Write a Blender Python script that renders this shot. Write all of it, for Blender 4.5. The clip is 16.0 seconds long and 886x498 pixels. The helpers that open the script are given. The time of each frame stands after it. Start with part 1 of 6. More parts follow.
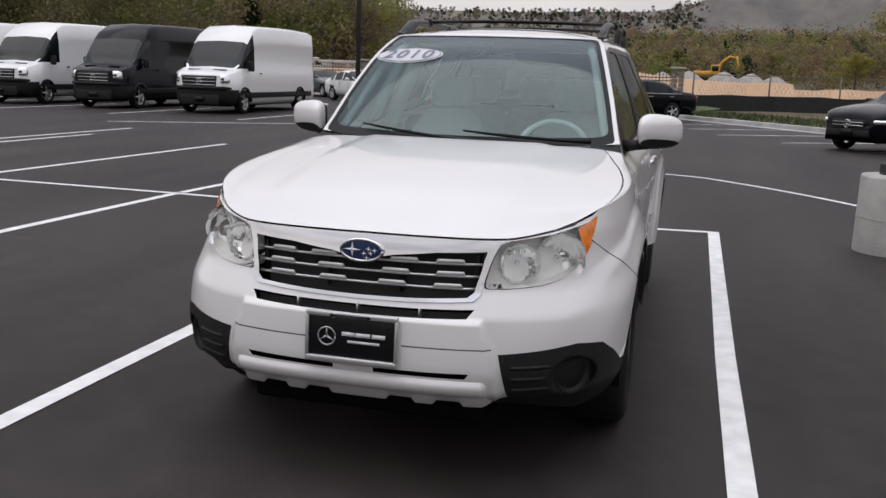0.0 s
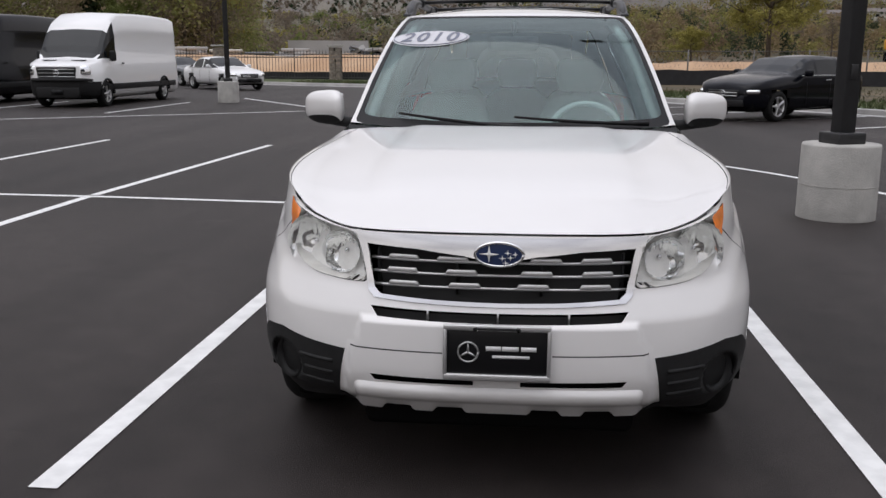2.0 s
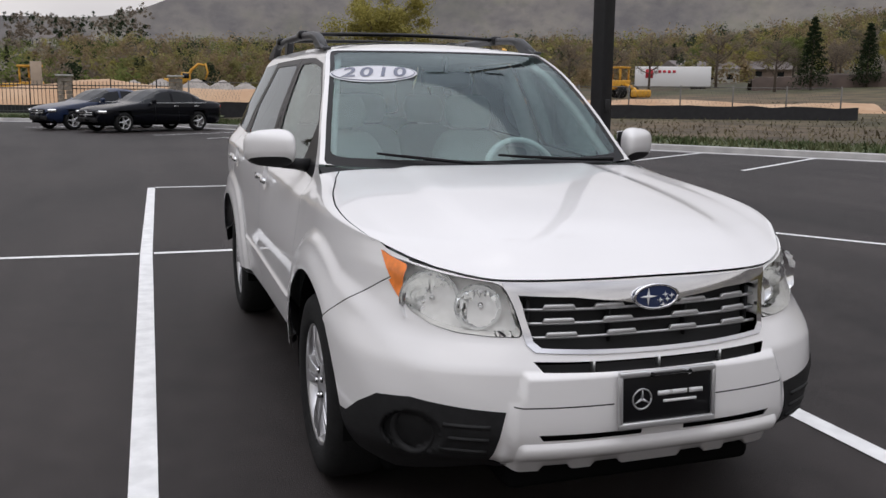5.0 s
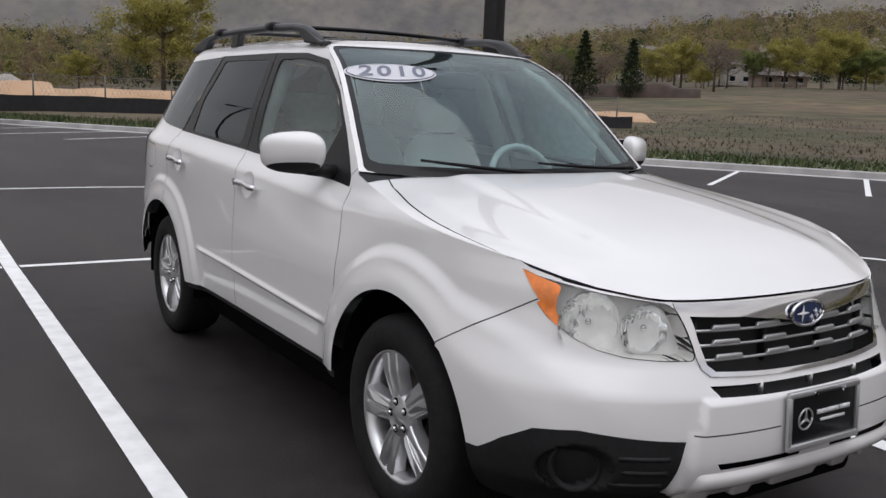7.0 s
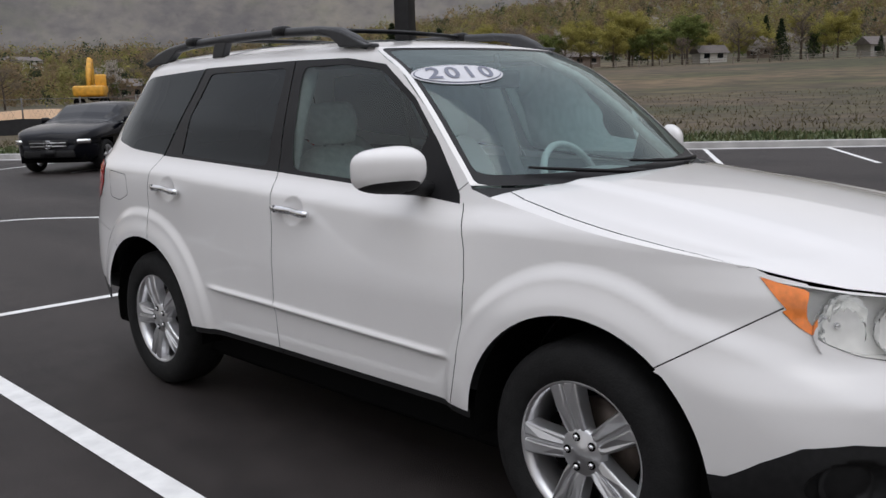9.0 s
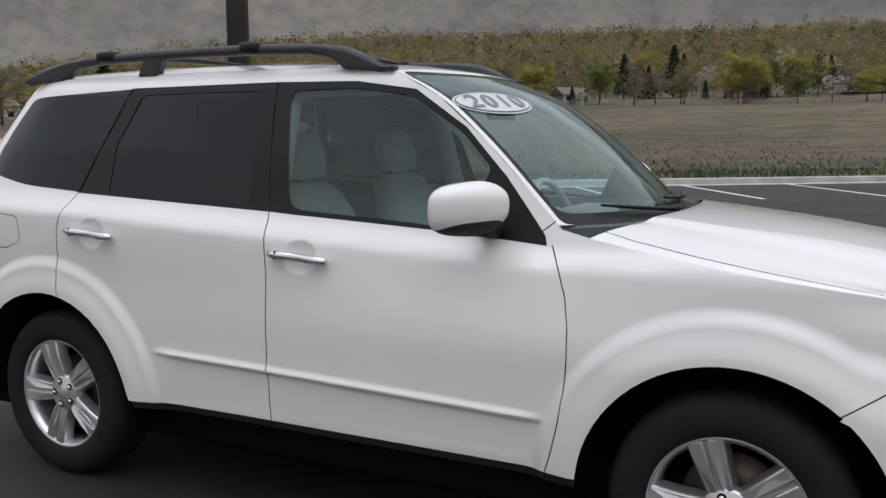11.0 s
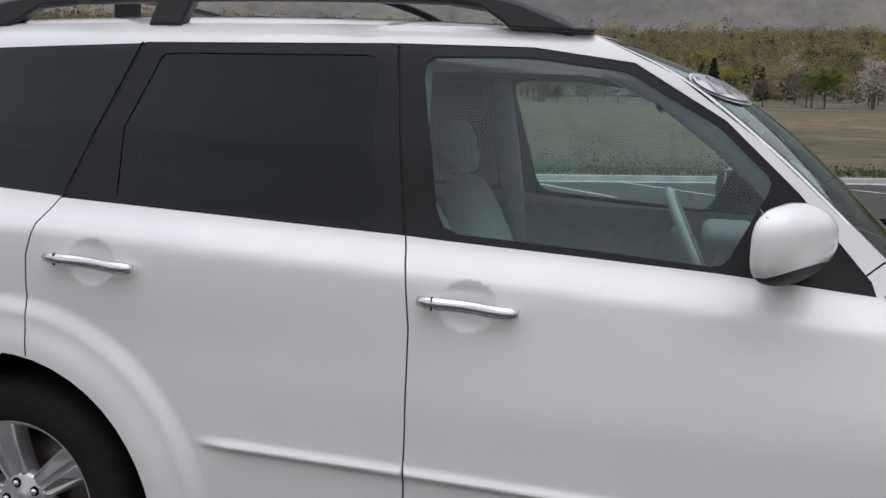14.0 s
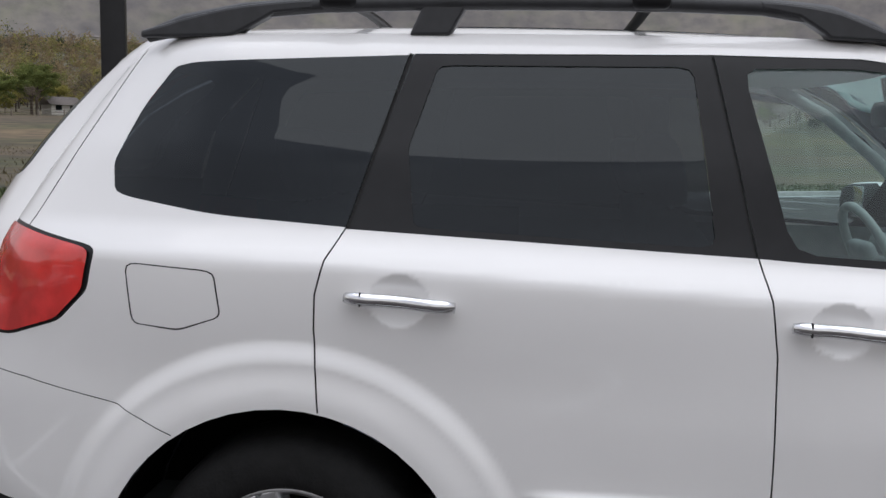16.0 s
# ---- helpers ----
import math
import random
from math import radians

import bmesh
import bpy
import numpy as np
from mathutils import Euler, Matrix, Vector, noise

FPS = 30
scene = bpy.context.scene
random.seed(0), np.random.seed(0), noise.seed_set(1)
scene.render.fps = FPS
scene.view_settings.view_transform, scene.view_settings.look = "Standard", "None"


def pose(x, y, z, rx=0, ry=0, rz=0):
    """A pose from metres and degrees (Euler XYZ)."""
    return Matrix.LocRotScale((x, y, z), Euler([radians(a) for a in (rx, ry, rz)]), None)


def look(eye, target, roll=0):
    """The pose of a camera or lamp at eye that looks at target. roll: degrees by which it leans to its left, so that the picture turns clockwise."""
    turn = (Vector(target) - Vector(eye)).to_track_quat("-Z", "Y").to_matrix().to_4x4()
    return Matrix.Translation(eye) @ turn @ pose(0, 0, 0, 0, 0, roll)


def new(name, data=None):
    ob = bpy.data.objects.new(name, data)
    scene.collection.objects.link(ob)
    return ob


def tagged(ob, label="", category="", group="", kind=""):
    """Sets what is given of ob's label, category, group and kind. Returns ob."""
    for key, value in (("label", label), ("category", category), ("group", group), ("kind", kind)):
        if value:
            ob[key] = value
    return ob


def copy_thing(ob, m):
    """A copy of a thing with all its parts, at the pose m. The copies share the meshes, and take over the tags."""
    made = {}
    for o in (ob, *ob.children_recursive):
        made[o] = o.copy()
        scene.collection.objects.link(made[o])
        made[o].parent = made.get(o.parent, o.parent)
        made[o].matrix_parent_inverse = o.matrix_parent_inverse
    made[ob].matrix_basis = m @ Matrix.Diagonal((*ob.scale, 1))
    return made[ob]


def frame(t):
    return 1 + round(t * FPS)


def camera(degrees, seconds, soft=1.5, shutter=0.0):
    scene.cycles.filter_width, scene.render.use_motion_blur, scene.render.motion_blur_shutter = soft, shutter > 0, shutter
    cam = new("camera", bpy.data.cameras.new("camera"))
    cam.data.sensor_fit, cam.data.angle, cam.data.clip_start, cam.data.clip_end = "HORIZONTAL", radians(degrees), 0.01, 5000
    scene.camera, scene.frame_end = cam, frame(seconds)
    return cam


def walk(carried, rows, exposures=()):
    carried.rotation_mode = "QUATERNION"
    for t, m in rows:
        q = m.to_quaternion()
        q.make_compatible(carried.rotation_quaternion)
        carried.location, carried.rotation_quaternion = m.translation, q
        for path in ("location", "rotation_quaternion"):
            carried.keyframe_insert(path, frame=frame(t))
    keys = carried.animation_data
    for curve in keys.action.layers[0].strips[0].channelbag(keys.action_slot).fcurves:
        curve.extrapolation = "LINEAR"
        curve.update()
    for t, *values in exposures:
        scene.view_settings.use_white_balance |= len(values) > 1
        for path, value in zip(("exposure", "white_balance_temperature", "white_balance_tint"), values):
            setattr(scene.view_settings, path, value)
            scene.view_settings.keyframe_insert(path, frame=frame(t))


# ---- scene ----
cam = camera(52.5, 16.0)
PATH = [
    (0, (0.985, -3.641, 1.382), (0.495, -1.74, 1.001), 1.9),
    (0.5, (0.779, -3.595, 1.384), (0.386, -1.662, 1.055), 2.1),
    (1, (0.493, -3.651, 1.377), (0.184, -1.722, 0.951), 0.7),
    (1.5, (0.277, -3.635, 1.384), (0.025, -1.693, 0.976), 2.0),
    (2, (0.074, -3.52, 1.377), (-0.106, -1.571, 0.963), 0.2),
    (2.5, (-0.158, -3.501, 1.388), (-0.244, -1.538, 1.016), 1.8),
    (3, (-0.435, -3.546, 1.407), (-0.331, -1.575, 1.085), 0.5),
    (3.5, (-0.634, -3.478, 1.396), (-0.469, -1.512, 1.07), 2.6),
    (4, (-0.851, -3.322, 1.399), (-0.527, -1.373, 1.091), 0.4),
    (4.5, (-1.114, -3.226, 1.366), (-0.647, -1.31, 1.032), 2.7),
    (4.7, (-1.241, -3.196, 1.389), (-0.706, -1.299, 1.053), 1.8),
    (6.8, (-2.197, -2.533, 1.378), (-1.163, -0.858, 1.021), 2.6),
    (7, (-2.256, -2.451, 1.371), (-1.189, -0.791, 1.043), 2.2),
    (7.5, (-2.399, -2.234, 1.372), (-1.272, -0.617, 1.034), -0.3),
    (8, (-2.623, -2.031, 1.374), (-1.375, -0.508, 1.029), 0.5),
    (8.5, (-2.8, -1.822, 1.406), (-1.45, -0.396, 1.024), 1.1),
    (9, (-2.88, -1.538, 1.394), (-1.503, -0.127, 1.058), -1.7),
    (9.5, (-3.002, -1.302, 1.378), (-1.537, 0.03, 1.095), 1.0),
    (9.7, (-3.085, -1.192, 1.378), (-1.56, 0.072, 1.102), 0.6),
    (11.8, (-3.262, -0.006, 1.382), (-1.471, 0.836, 1.098), 1.1),
    (12, (-3.21, 0.07, 1.381), (-1.421, 0.909, 1.078), 1.5),
    (12.5, (-3.04, 0.286, 1.375), (-1.232, 1.102, 1.12), 0.7),
    (13, (-2.933, 0.5, 1.359), (-1.086, 1.205, 1.057), 2.6),
    (13.5, (-2.869, 0.757, 1.377), (-0.969, 1.299, 1.068), 2.1),
    (14, (-2.759, 0.971, 1.37), (-0.843, 1.472, 1.09), 1.8),
    (14.5, (-2.744, 1.252, 1.385), (-0.806, 1.706, 1.182), 2.4),
    (15, (-2.821, 1.558, 1.339), (-0.855, 1.899, 1.197), 3.2),
    (15.5, (-2.842, 1.824, 1.329), (-0.871, 2.091, 1.113), 4.2),
    (16, (-2.772, 2.087, 1.334), (-0.793, 2.272, 1.11), 1.0),
]
walk(cam, [(t, look(eye, target, roll)) for t, eye, target, roll in PATH],
     [(0, .0, 6380, 12), (7, .0, 6320, 11), (9.5, .01, 6280, 10), (12, .11, 6260, 9), (16, .12, 6200, 10)])

import collections

# ---------- world, sun, exposure ----------
world = bpy.data.worlds.new("overcast_sky")
scene.world = world
world.use_nodes = True
_n, _l = world.node_tree.nodes, world.node_tree.links
_bg = _n["Background"]
_sky = _n.new("ShaderNodeTexSky")
_sky.sky_type, _sky.sun_disc = "NISHITA", False
_sky.sun_elevation, _sky.sun_rotation = radians(52), radians(215)
_sky.air_density, _sky.dust_density, _sky.ozone_density = 1.0, 1.5, 1.0
_hsv = _n.new("ShaderNodeHueSaturation")          # cloud cover takes the blue out
_hsv.inputs["Saturation"].default_value = 0.12
_tc = _n.new("ShaderNodeTexCoord")
_cl = _n.new("ShaderNodeTexNoise")
_cl.inputs["Scale"].default_value, _cl.inputs["Detail"].default_value = 2.2, 6.0
_mp = _n.new("ShaderNodeMapping")
_mp.inputs["Scale"].default_value = (1.0, 1.0, 3.0)
_rmp = _n.new("ShaderNodeValToRGB")
_rmp.color_ramp.elements[0].position, _rmp.color_ramp.elements[0].color = 0.3, (0.72, 0.72, 0.75, 1)
_rmp.color_ramp.elements[1].position, _rmp.color_ramp.elements[1].color = 0.7, (1.16, 1.15, 1.15, 1)
_l.new(_tc.outputs["Generated"], _mp.inputs["Vector"]), _l.new(_mp.outputs[0], _cl.inputs["Vector"])
_l.new(_cl.outputs["Fac"], _rmp.inputs["Fac"]), _l.new(_sky.outputs[0], _hsv.inputs["Color"])
_cover = _n.new("ShaderNodeMixRGB")                 # a closed layer of bright cloud
_cover.inputs["Fac"].default_value = 0.85
_cloud = _n.new("ShaderNodeMixRGB")
_cloud.blend_type, _cloud.inputs["Fac"].default_value = "MULTIPLY", 1.0
_cloud.inputs["Color1"].default_value = (8.45, 8.40, 8.60, 1)
_l.new(_rmp.outputs[0], _cloud.inputs["Color2"])
_l.new(_hsv.outputs[0], _cover.inputs["Color1"]), _l.new(_cloud.outputs[0], _cover.inputs["Color2"])
_sep, _grad, _mul = _n.new("ShaderNodeSeparateXYZ"), _n.new("ShaderNodeValToRGB"), _n.new("ShaderNodeMixRGB")
_grad.color_ramp.elements[0].position, _grad.color_ramp.elements[0].color = 0.0, (1.14, 1.10, 1.05, 1)   # pale at the horizon, cooler and brighter overhead
_grad.color_ramp.elements[1].position, _grad.color_ramp.elements[1].color = 1.0, (1.42, 1.48, 1.60, 1)
_grad.color_ramp.elements.new(0.12).color = (0.99, 0.95, 0.89, 1)
_grad.color_ramp.elements.new(0.32).color = (0.83, 0.81, 0.78, 1)
_mul.blend_type, _mul.inputs["Fac"].default_value = "MULTIPLY", 1.0
_l.new(_tc.outputs["Generated"], _sep.inputs[0]), _l.new(_sep.outputs["Z"], _grad.inputs["Fac"])
_l.new(_cover.outputs[0], _mul.inputs["Color1"]), _l.new(_grad.outputs[0], _mul.inputs["Color2"])
_l.new(_mul.outputs[0], _bg.inputs["Color"])
_bg.inputs["Strength"].default_value = 0.100
sun = new("sun", bpy.data.lights.new("sun", "SUN"))
sun.data.energy, sun.data.angle, sun.data.color = 1.0, radians(70), (1.0, 0.96, 0.9)
sun.matrix_world = look((0, 0, 0), (0.14, 0.16, -0.975))
scene.view_settings.exposure = 0.0


# ---------- materials ----------
def mat(name, color, rough=0.6, metal=0.0, var=0.0, scale=8.0, bump=0.0, bscale=None, coat=0.0, alpha=1.0, spec=0.5, color2=None, detail=6.0, contrast=(0.35, 0.65)):
    m = bpy.data.materials.new(name)
    m.use_nodes = True
    n, l = m.node_tree.nodes, m.node_tree.links
    b = n["Principled BSDF"]
    b.inputs["Base Color"].default_value = (*color, 1)
    b.inputs["Roughness"].default_value, b.inputs["Metallic"].default_value = rough, metal
    b.inputs["Specular IOR Level"].default_value = spec
    b.inputs["Coat Weight"].default_value, b.inputs["Coat Roughness"].default_value = coat, 0.03
    b.inputs["Alpha"].default_value = alpha
    tc = n.new("ShaderNodeTexCoord")
    if var or color2:
        t = n.new("ShaderNodeTexNoise")
        t.inputs["Scale"].default_value, t.inputs["Detail"].default_value = scale, detail
        l.new(tc.outputs["Object"], t.inputs["Vector"])
        r = n.new("ShaderNodeValToRGB")
        c2 = color2 or tuple(c * (1 + var) for c in color)
        c1 = color if color2 else tuple(c * (1 - var) for c in color)
        r.color_ramp.elements[0].position, r.color_ramp.elements[1].position = contrast
        r.color_ramp.elements[0].color, r.color_ramp.elements[1].color = (*c1, 1), (*c2, 1)
        l.new(t.outputs["Fac"], r.inputs["Fac"]), l.new(r.outputs[0], b.inputs["Base Color"])
    if bump:
        t2 = n.new("ShaderNodeTexNoise")
        t2.inputs["Scale"].default_value, t2.inputs["Detail"].default_value = bscale or scale * 6, 3.0
        l.new(tc.outputs["Object"], t2.inputs["Vector"])
        bp = n.new("ShaderNodeBump")
        bp.inputs["Strength"].default_value, bp.inputs["Distance"].default_value = bump, 0.02
        l.new(t2.outputs["Fac"], bp.inputs["Height"]), l.new(bp.outputs[0], b.inputs["Normal"])
    return m


def glass(name, color, tint, rough=0.0, ior=1.5):
    """Thin pane: mirror coat over a see-through tint."""
    m = bpy.data.materials.new(name)
    m.use_nodes = True
    n, l = m.node_tree.nodes, m.node_tree.links
    n.remove(n["Principled BSDF"])
    tr, gl, mx, fr = n.new("ShaderNodeBsdfTransparent"), n.new("ShaderNodeBsdfGlossy"), n.new("ShaderNodeMixShader"), n.new("ShaderNodeFresnel")
    tr.inputs["Color"].default_value = (*tint, 1)
    gl.inputs["Color"].default_value, gl.inputs["Roughness"].default_value = (*color, 1), rough
    fr.inputs["IOR"].default_value = ior
    l.new(fr.outputs[0], mx.inputs["Fac"]), l.new(tr.outputs[0], mx.inputs[1]), l.new(gl.outputs[0], mx.inputs[2])
    l.new(mx.outputs[0], n["Material Output"].inputs["Surface"])
    return m


def asphalt_mat():
    m = mat("asphalt", (0.04, 0.038, 0.041), 0.6, bump=0.4, bscale=220, spec=0.28)
    n, l = m.node_tree.nodes, m.node_tree.links
    b, tc = n["Principled BSDF"], n["Texture Coordinate"]
    mp = n.new("ShaderNodeMapping")                    # long streaks left by the roller
    mp.inputs["Rotation"].default_value, mp.inputs["Scale"].default_value = (0, 0, radians(24)), (1.0, 0.16, 1.0)
    l.new(tc.outputs["Object"], mp.inputs["Vector"])
    tex = []
    for sc, d, src in ((0.22, 6, tc.outputs["Object"]), (1.1, 6, mp.outputs[0]), (5.0, 7, tc.outputs["Object"]), (170, 2, tc.outputs["Object"])):
        t = n.new("ShaderNodeTexNoise")
        t.inputs["Scale"].default_value, t.inputs["Detail"].default_value = sc, d
        l.new(src, t.inputs["Vector"])
        tex.append(t)
    mixed = None
    for t, w in zip(tex[:3], (0.36, 0.40, 0.24)):
        q = n.new("ShaderNodeMath")
        q.operation, q.inputs[1].default_value = "MULTIPLY_ADD", w
        l.new(t.outputs["Fac"], q.inputs[0])
        q.inputs[2].default_value = 0.0
        if mixed is not None:
            l.new(mixed.outputs[0], q.inputs[2])
        mixed = q
    r = n.new("ShaderNodeValToRGB")
    r.color_ramp.elements[0].position, r.color_ramp.elements[1].position = 0.39, 0.62
    r.color_ramp.elements[0].color, r.color_ramp.elements[1].color = (0.0175, 0.0140, 0.0132, 1), (0.0550, 0.0455, 0.0430, 1)
    l.new(mixed.outputs[0], r.inputs["Fac"])
    sp = n.new("ShaderNodeValToRGB")
    sp.color_ramp.elements[0].position, sp.color_ramp.elements[1].position = 0.55, 0.8
    sp.color_ramp.elements[0].color, sp.color_ramp.elements[1].color = (0.72, 0.72, 0.72, 1), (2.8, 2.8, 2.8, 1)
    mu = n.new("ShaderNodeMixRGB")
    mu.blend_type, mu.inputs["Fac"].default_value = "MULTIPLY", 1.0
    l.new(tex[3].outputs["Fac"], sp.inputs["Fac"]), l.new(r.outputs[0], mu.inputs["Color1"]), l.new(sp.outputs[0], mu.inputs["Color2"])
    l.new(mu.outputs[0], b.inputs["Base Color"])
    return m


M_ASPHALT = asphalt_mat()
M_LINE = mat("line_paint", (0.76, 0.76, 0.75), 0.7, var=0.09, scale=9, bump=0.04, bscale=90)
M_PAINT = mat("pearl_white_paint", (0.785, 0.772, 0.76), 0.35, coat=1.0, var=0.012, scale=3)
M_GAP = mat("panel_gap", (0.015, 0.015, 0.015), 0.9)
M_SHELL = mat("inner_shell", (0.007, 0.007, 0.007), 1.0, spec=0.0)
M_TRIM = mat("black_window_trim", (0.012, 0.012, 0.013), 0.38, var=0.1, scale=20, spec=0.22)
M_RAIL = mat("grey_black_rail_plastic", (0.035, 0.036, 0.039), 0.42, var=0.12, scale=30, spec=0.5)
M_PLASTIC = mat("black_textured_plastic", (0.013, 0.013, 0.0135), 0.6, spec=0.3, var=0.2, scale=40, bump=0.12, bscale=500)
M_RUBBER = mat("tyre_rubber", (0.012, 0.012, 0.012), 0.8, spec=0.25, var=0.2, scale=25, bump=0.2, bscale=120)
M_CHROME = mat("chrome", (0.75, 0.75, 0.76), 0.08, 1.0)
M_ALLOY = mat("silver_alloy", (0.62, 0.62, 0.63), 0.28, 0.85, var=0.05, scale=12, coat=0.3)
M_SATIN = mat("satin_silver", (0.6, 0.6, 0.6), 0.35, 0.8)
M_GLASS = glass("clear_glass", (0.86, 1, 1), (0.78, 0.95, 0.94), ior=1.8)
M_SIDEGLASS = glass("side_glass", (0.93, 1, 1), (0.76, 0.89, 0.87), ior=1.62)
M_LENS = glass("lamp_lens", (1, 1, 1), (0.97, 0.97, 0.97), ior=1.4)
M_TINT = glass("privacy_glass", (0.9, 0.96, 1), (0.045, 0.05, 0.055), ior=1.43)
M_REFLECT = mat("lamp_reflector", (0.92, 0.92, 0.90), 0.25, 0.0, var=0.06, scale=25)
M_BOWL = mat("mirror_bowl", (0.86, 0.87, 0.87), 0.12, 1.0, var=0.05, scale=30)
M_AMBER = mat("amber_lens", (0.90, 0.24, 0.035), 0.25, coat=0.7, var=0.25, scale=22)
M_RED = mat("red_tail_lens", (0.62, 0.035, 0.03), 0.2, coat=0.9, var=0.25, scale=9)
M_WHITE = mat("white_plastic", (0.78, 0.78, 0.78), 0.4)
M_NAVY = mat("navy_badge", (0.02, 0.035, 0.10), 0.25, coat=0.8)
M_FABRIC = mat("grey_seat_fabric", (0.42, 0.46, 0.45), 0.9, var=0.08, scale=30, bump=0.15, bscale=300)
M_DASH = mat("grey_dashboard", (0.24, 0.27, 0.27), 0.7, var=0.1, scale=30, bump=0.1, bscale=300)
M_DARKIN = mat("dark_interior", (0.06, 0.065, 0.065), 0.8, var=0.1, scale=20)
M_CONC = mat("concrete", (0.42, 0.41, 0.385), 0.85, var=0.12, scale=5, bump=0.25, bscale=60)
M_CURB = mat("curb_concrete", (0.40, 0.39, 0.38), 0.85, var=0.15, scale=2, bump=0.2, bscale=40)
M_POLE = mat("black_painted_steel", (0.02, 0.02, 0.021), 0.42, var=0.15, scale=12)
M_IRON = mat("black_iron", (0.025, 0.025, 0.025), 0.5)
M_STONE = mat("stacked_stone", (0.22, 0.19, 0.16), 0.9, var=0.35, scale=6, bump=0.5, bscale=20)
M_GRASS = mat("lawn_grass", (0.035, 0.062, 0.016), 0.9, color2=(0.10, 0.105, 0.045), scale=1.1, bump=0.4, bscale=40)
M_DIRT = mat("tan_dirt", (0.42, 0.26, 0.15), 0.95, color2=(0.52, 0.36, 0.23), scale=0.25, bump=0.4, bscale=3)
M_SILT = mat("black_silt_fence", (0.02, 0.02, 0.022), 0.8, var=0.2, scale=3, bump=0.3, bscale=6)
M_BARK = mat("bark", (0.11, 0.085, 0.065), 0.95, var=0.3, scale=9, bump=0.5, bscale=30)


def leaf_mat(name, a, b, scale):
    """Foliage that lets half of the light through."""
    m = bpy.data.materials.new(name)
    m.use_nodes = True
    n, l = m.node_tree.nodes, m.node_tree.links
    n.remove(n["Principled BSDF"])
    tc, t, r = n.new("ShaderNodeTexCoord"), n.new("ShaderNodeTexNoise"), n.new("ShaderNodeValToRGB")
    geo, mu, val = n.new("ShaderNodeNewGeometry"), n.new("ShaderNodeMixRGB"), n.new("ShaderNodeMapRange")
    t.inputs["Scale"].default_value, t.inputs["Detail"].default_value = scale, 5
    l.new(tc.outputs["Object"], t.inputs["Vector"]), l.new(t.outputs["Fac"], r.inputs["Fac"])
    r.color_ramp.elements[0].position, r.color_ramp.elements[1].position = .35, .65
    r.color_ramp.elements[0].color, r.color_ramp.elements[1].color = (*a, 1), (*b, 1)
    val.inputs["To Min"].default_value, val.inputs["To Max"].default_value = .85, 1.15
    l.new(geo.outputs["Random Per Island"], val.inputs["Value"])
    mu.blend_type, mu.inputs["Fac"].default_value = "MULTIPLY", 1.0
    l.new(r.outputs[0], mu.inputs["Color1"]), l.new(val.outputs[0], mu.inputs["Color2"])
    d, tr, mx = n.new("ShaderNodeBsdfDiffuse"), n.new("ShaderNodeBsdfTranslucent"), n.new("ShaderNodeMixShader")
    mx.inputs["Fac"].default_value = .45
    l.new(mu.outputs[0], d.inputs["Color"]), l.new(mu.outputs[0], tr.inputs["Color"])
    l.new(d.outputs[0], mx.inputs[1]), l.new(tr.outputs[0], mx.inputs[2]), l.new(mx.outputs[0], n["Material Output"].inputs["Surface"])
    return m


M_LEAF_Y = leaf_mat("spring_leaves_yellow", (0.250, 0.225, 0.069), (0.388, 0.350, 0.106), 1.2)
M_LEAF_G = leaf_mat("spring_leaves_green", (0.115, 0.142, 0.049), (0.216, 0.243, 0.081), 1.2)
M_LEAF_B = leaf_mat("bare_twigs", (0.155, 0.124, 0.097), (0.243, 0.203, 0.155), 1.0)
M_LEAF_D = leaf_mat("evergreen_needles", (0.02, 0.032, 0.018), (0.045, 0.06, 0.03), 1.5)
M_LEAF_W = leaf_mat("blossom", (0.40, 0.36, 0.32), (0.52, 0.48, 0.44), 1.5)
M_BELT_B = leaf_mat("brown_woods", (0.221, 0.178, 0.119), (0.340, 0.289, 0.178), .25)
M_BELT_G = leaf_mat("young_woods", (0.192, 0.208, 0.080), (0.320, 0.328, 0.120), .25)
M_WOOD_O = leaf_mat("budding_woods", (0.184, 0.136, 0.093), (0.320, 0.248, 0.136), .08)
M_WOOD_G = leaf_mat("greening_woods", (0.158, 0.150, 0.069), (0.330, 0.300, 0.112), .08)
M_WOOD_D = leaf_mat("dark_woods", (0.039, 0.055, 0.034), (0.085, 0.098, 0.055), .12)
M_CAT = mat("machine_yellow", (0.62, 0.32, 0.03), 0.5, var=0.15, scale=3)
M_ROOFING = mat("roof_shingle", (0.16, 0.14, 0.13), 0.9, var=0.2, scale=3)
M_SIDING = mat("house_siding", (0.55, 0.53, 0.49), 0.8, var=0.06, scale=2)
M_TANWALL = mat("tan_stucco", (0.40, 0.33, 0.26), 0.85, var=0.08, scale=2)
M_WIN = mat("dark_window", (0.010, 0.012, 0.014), 0.06, spec=0.35)
M_FARWALL = mat("pale_concrete_wall", (0.42, 0.41, 0.40), 0.9, var=0.08, scale=0.5)
M_BLACKCAR = mat("black_car_paint", (0.004, 0.0045, 0.007), 0.15, spec=0.12, coat=0.15)
M_NAVYCAR = mat("dark_blue_car_paint", (0.010, 0.020, 0.055), 0.3, spec=0.25, coat=0.5)
M_GREYCAR = mat("grey_car_paint", (0.10, 0.11, 0.12), 0.3, 0.4, coat=1.0)
M_WHITECAR = mat("white_car_paint", (0.84, 0.84, 0.84), 0.35, coat=0.8)
M_MESH = mat("fence_wire", (0.16, 0.15, 0.14), 0.6, 0.5)
M_ORANGE = mat("orange_plastic", (0.75, 0.12, 0.03), 0.6)
